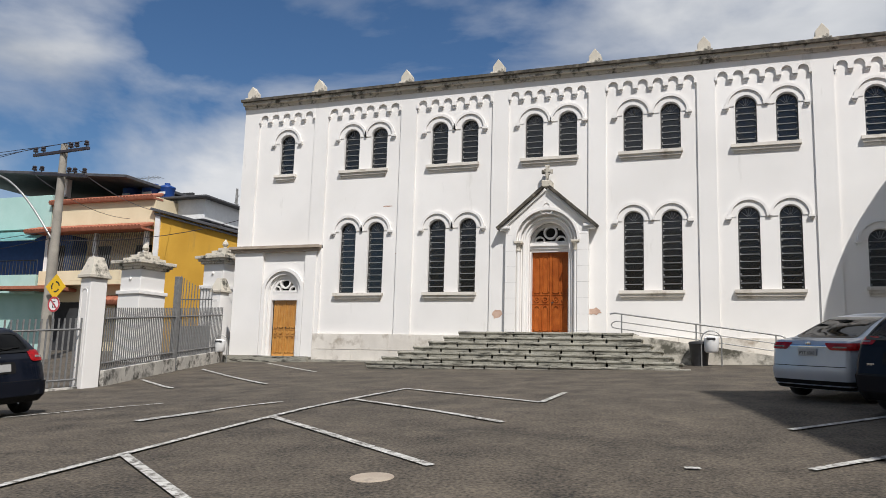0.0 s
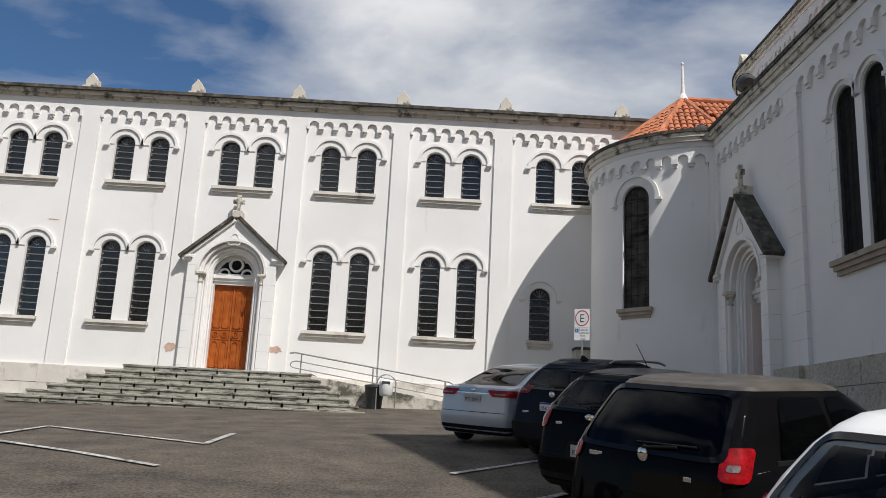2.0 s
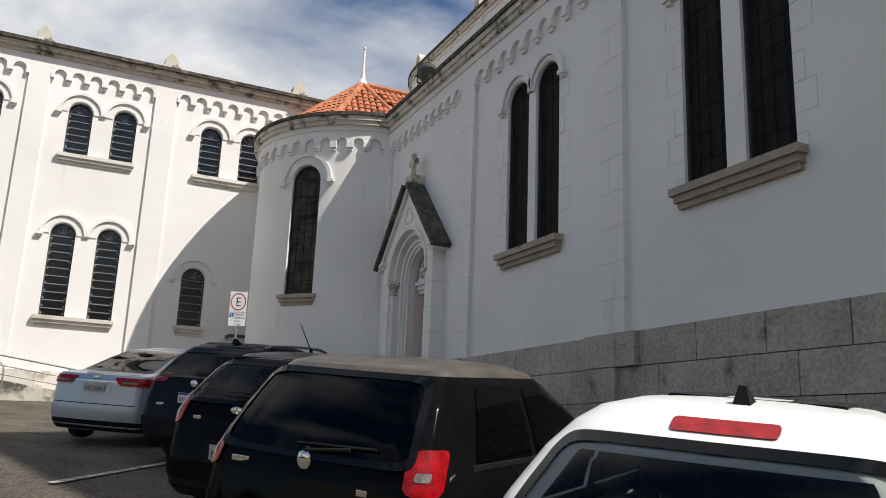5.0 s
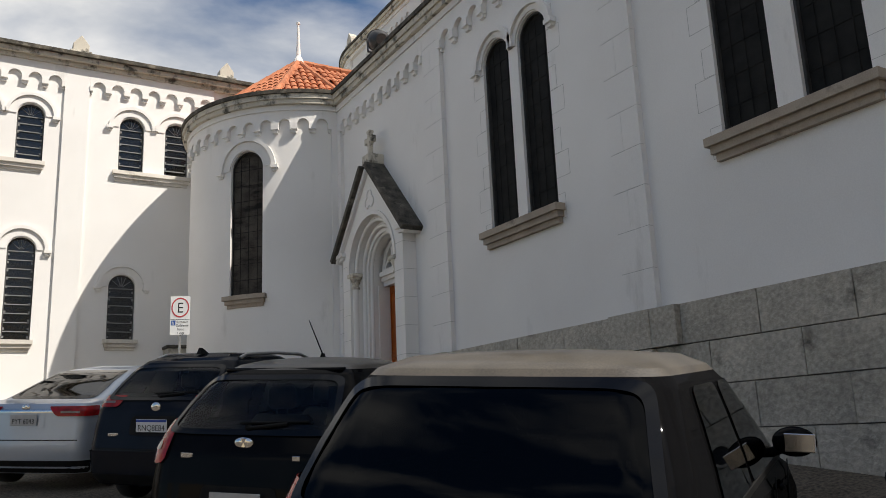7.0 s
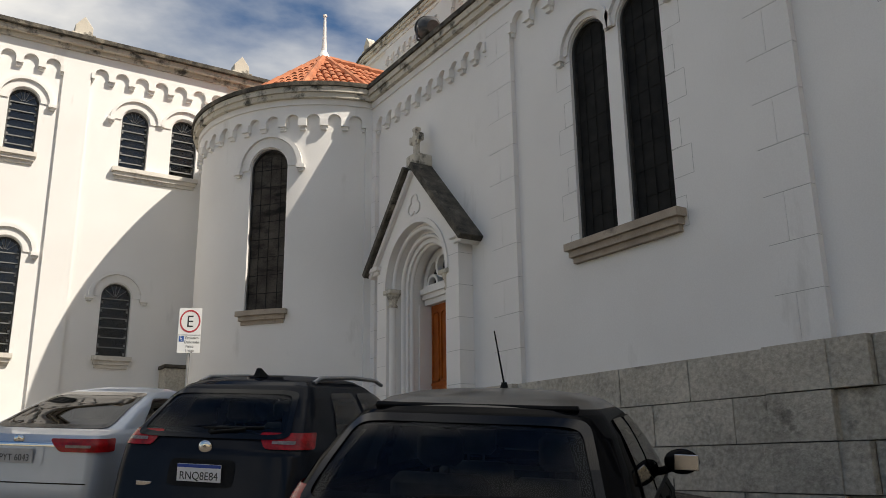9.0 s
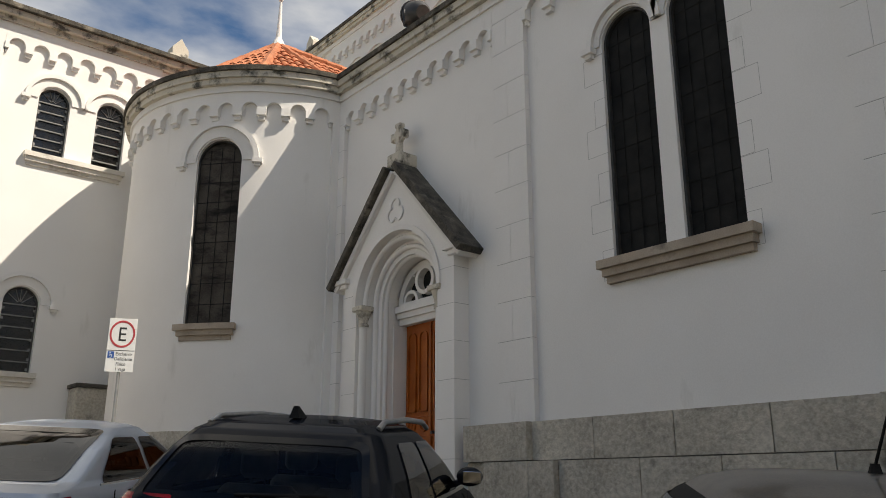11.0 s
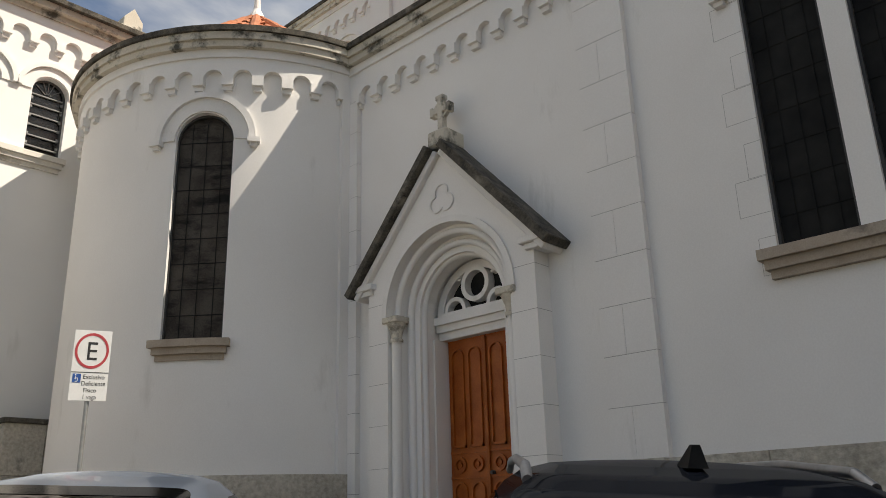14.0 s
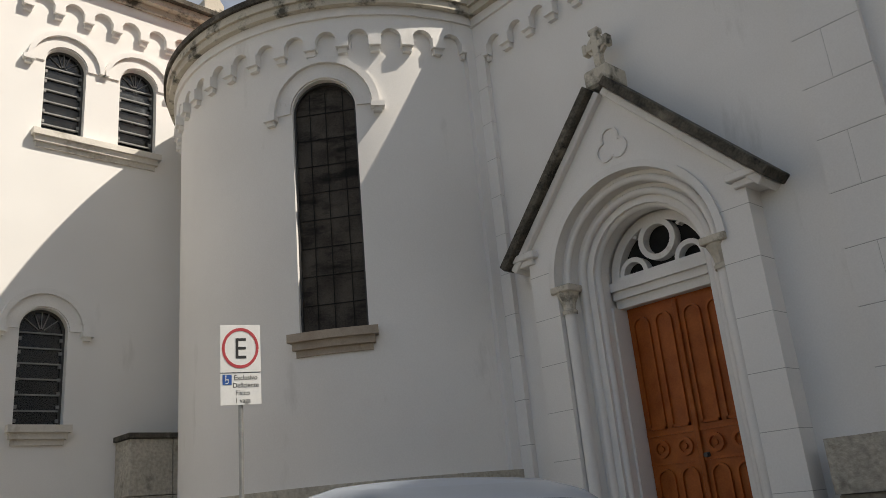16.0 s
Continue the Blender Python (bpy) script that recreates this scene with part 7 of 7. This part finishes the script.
def mint_house():
    e = thing("house")
    wall_box("lower_wall", -54, -40.6, 38.6, 46, 0.5, 6.6, MINT, e)
    wall_box("parapet", -54, -40.6, 37.6, 37.8, 6.0, 7.0, MINT, e)
    wall_box("floor_slab", -54, -40.6, 37.6, 46, 5.9, 6.1, MINT, e)
    wall_box("room_wall", -54, -40.6, 40.2, 46, 6.1, 9.9, TANK, e, "blue painted balcony wall")
    # dark box on the wall, the doorway's shade as colour
    wall_box("doorway", -42.6, -41.2, 40.12, 40.2, 6.1, 9.2, DARK, e)
    wall_box("upper_wall", -54, -40.3, 38.0, 46, 9.9, 12.0, MINT, e)
    for k in range(8):
        part("awning_strip", block(bmesh.new(), -54, -40.4, 36.9 + 0.16 * k, 37.07 + 0.16 * k, 9.0 + 0.1 * k, 9.06 + 0.1 * k), AWNING, e)
    for i in range(20):
        x = -46 + 0.28 * i
        part("railing_bar", rod(bmesh.new(), (x, 37.7, 7.0), (x, 37.7, 7.9), 0.02, n=5), IRON, e)
    part("railing_top", rod(bmesh.new(), (-46, 37.7, 7.9), (-40.7, 37.7, 7.9), 0.03, n=6), IRON, e)
    wall_box("roof_post", -40.3, -39.9, 38.6, 39.0, 12.0, 13.4, TRIM, e)
    bm = block(bmesh.new(), -8.2, 8.2, -4.5, 4.5, 0, 0.18, 0.02)
    bmesh.ops.transform(bm, matrix=Matrix.Translation((-42.5, 42, 13.35)) @ pose(0, 0, 0, 0, 5, 0), verts=bm.verts)
    part("terrace_roof", bm, SHEET, e, "wide dark sheet roof over the terrace")
    # coloured near-black for the shade under the terrace roof
    wall_box("terrace_back", -50, -34.6, 44, 44.2, 12, 13.2, DARK, e)
    return tagged(e, "mint green house with a balcony, awning and dark terrace roof", "house")


ochre_house()
cream_house()
mint_house()


def water_tank(x, y, z, r):
    e = thing("water_tank", x, y, z)
    bm = bmesh.new()
    lathe(bm, [(0.0, 0.0), (r * 0.8, 0.0), (r, 0.9), (r * 1.03, 0.92), (r * 1.0, 1.0), (r * 0.35, 1.14), (r * 0.35, 1.24), (0, 1.26)], n=20)
    part("drum", bm, TANK, e, smooth=40)
    part("label_band", block(bmesh.new(), -r * 0.5, r * 0.5, -r * 0.97, -r * 0.9, 0.45, 0.62), WHITE_PLASTIC, e, "white label band")
    return tagged(e, "blue plastic water tank on a rooftop", "water tank", "rooftop water tanks")


for x, r in ((-36.9, 0.6), (-35.2, 0.72), (-34.2, 0.5)):
    water_tank(x, 41, 11.83, r)
TV = thing("television_aerial", -36.2, 41.5, 11.82)
bm = rod(bmesh.new(), (0, 0, 0), (0, 0, 1.9), 0.02, n=6)
part("mast", bm, RAIL, TV)
for i in range(7):
    part("element", rod(bmesh.new(), (-0.9 + 0.3 * i, -0.4, 1.85), (-0.9 + 0.3 * i, 0.4, 1.85), 0.012, n=5), RAIL, TV)
part("boom", rod(bmesh.new(), (-1.0, 0, 1.85), (1.0, 0, 1.85), 0.018, n=5), RAIL, TV)
tagged(TV, "thin metal television aerial on a rooftop", "aerial")


def mast(x, y, z, h):
    e = thing("radio_mast", x, y, z)
    bm = bmesh.new()
    for a in (0, 120, 240):
        c, s = 0.45 * math.cos(radians(a)), 0.45 * math.sin(radians(a))
        rod(bm, (c, s, 0), (c * 0.3, s * 0.3, h), 0.12, 0.08, 5)
    part("legs", bm, LEAD, e)
    for k in range(int(h / 1.6)):
        part("brace", rod(bmesh.new(), (-0.5, 0, 1.6 * k), (0.5, 0, 1.6 * k + 1.5), 0.06, n=4), LEAD, e)
    return tagged(e, "distant lattice radio mast on a hilltop", "radio mast", "distant masts")


m0 = mast(-95.2, 120, 18, 13)
for x, h in ((-92.7, 14), (-91.1, 13), (-88.5, 11), (-85.0, 15.5)):
    mast(x, 120, 18, h)
HILL = surf("wooded_hill", (0.03, 0.05, 0.02), (0.07, 0.1, 0.04), 0.4, 0.95, 0.5, 3)
bm = bmesh.new()
nx, ny = 40, 10
g = [[bm.verts.new((-190 + 5 * i, 105 + 6 * j, 22 * math.exp(-((-190 + 5 * i + 95) / 55) ** 2) * math.exp(-((j - 4) / 3.5) ** 2) + 2 * noise.noise((i * 0.7, j * 0.7, 1)) + 1.0)) for j in range(ny)] for i in range(nx)]
for i in range(nx - 1):
    for j in range(ny - 1):
        bm.faces.new((g[i][j], g[i + 1][j], g[i + 1][j + 1], g[i][j + 1]))
tagged(finish("backdrop", bm, HILL, None, 60), "low wooded hill in the distance behind the houses", "hill", kind="structure")

# ---- unseen plain walls added to close the yard, gabled block added to cast shade ----
# unseen wall, made tall so its shaded face darkens reflections in the cars
bm = block(bmesh.new(), -30, 6.5, -16.4, -16, -3, 13)
tagged(finish("wall_unseen_back", bm, CREAM), "unseen plain cream wall added behind the yard to darken car reflections", "wall", kind="structure")
bm = block(bmesh.new(), -30.4, -30, -16, 12, -3, 5.5)
tagged(finish("wall_street", bm, CREAM), "unseen plain cream wall added to close the street side", "wall", kind="structure")
# unseen gabled block, its edges set to throw the pointed shade by the cars
bm = bmesh.new()
prof = [(-1.9, 9.0), (5.9, 9.0), (5.9, 20.0), (2.0, 25.0), (-1.9, 20.0)]
a = [bm.verts.new((9.5, y, z)) for y, z in prof]
b = [bm.verts.new((19.0, y, z)) for y, z in prof]
bm.faces.new(a), bm.faces.new(b[::-1])
for i in range(5):
    bm.faces.new((a[i], a[(i + 1) % 5], b[(i + 1) % 5], b[i]))
tagged(finish("wall_shade_caster", bm, WHITE), "unseen white gabled block added to cast the pointed shade on the yard", "wall", kind="structure")
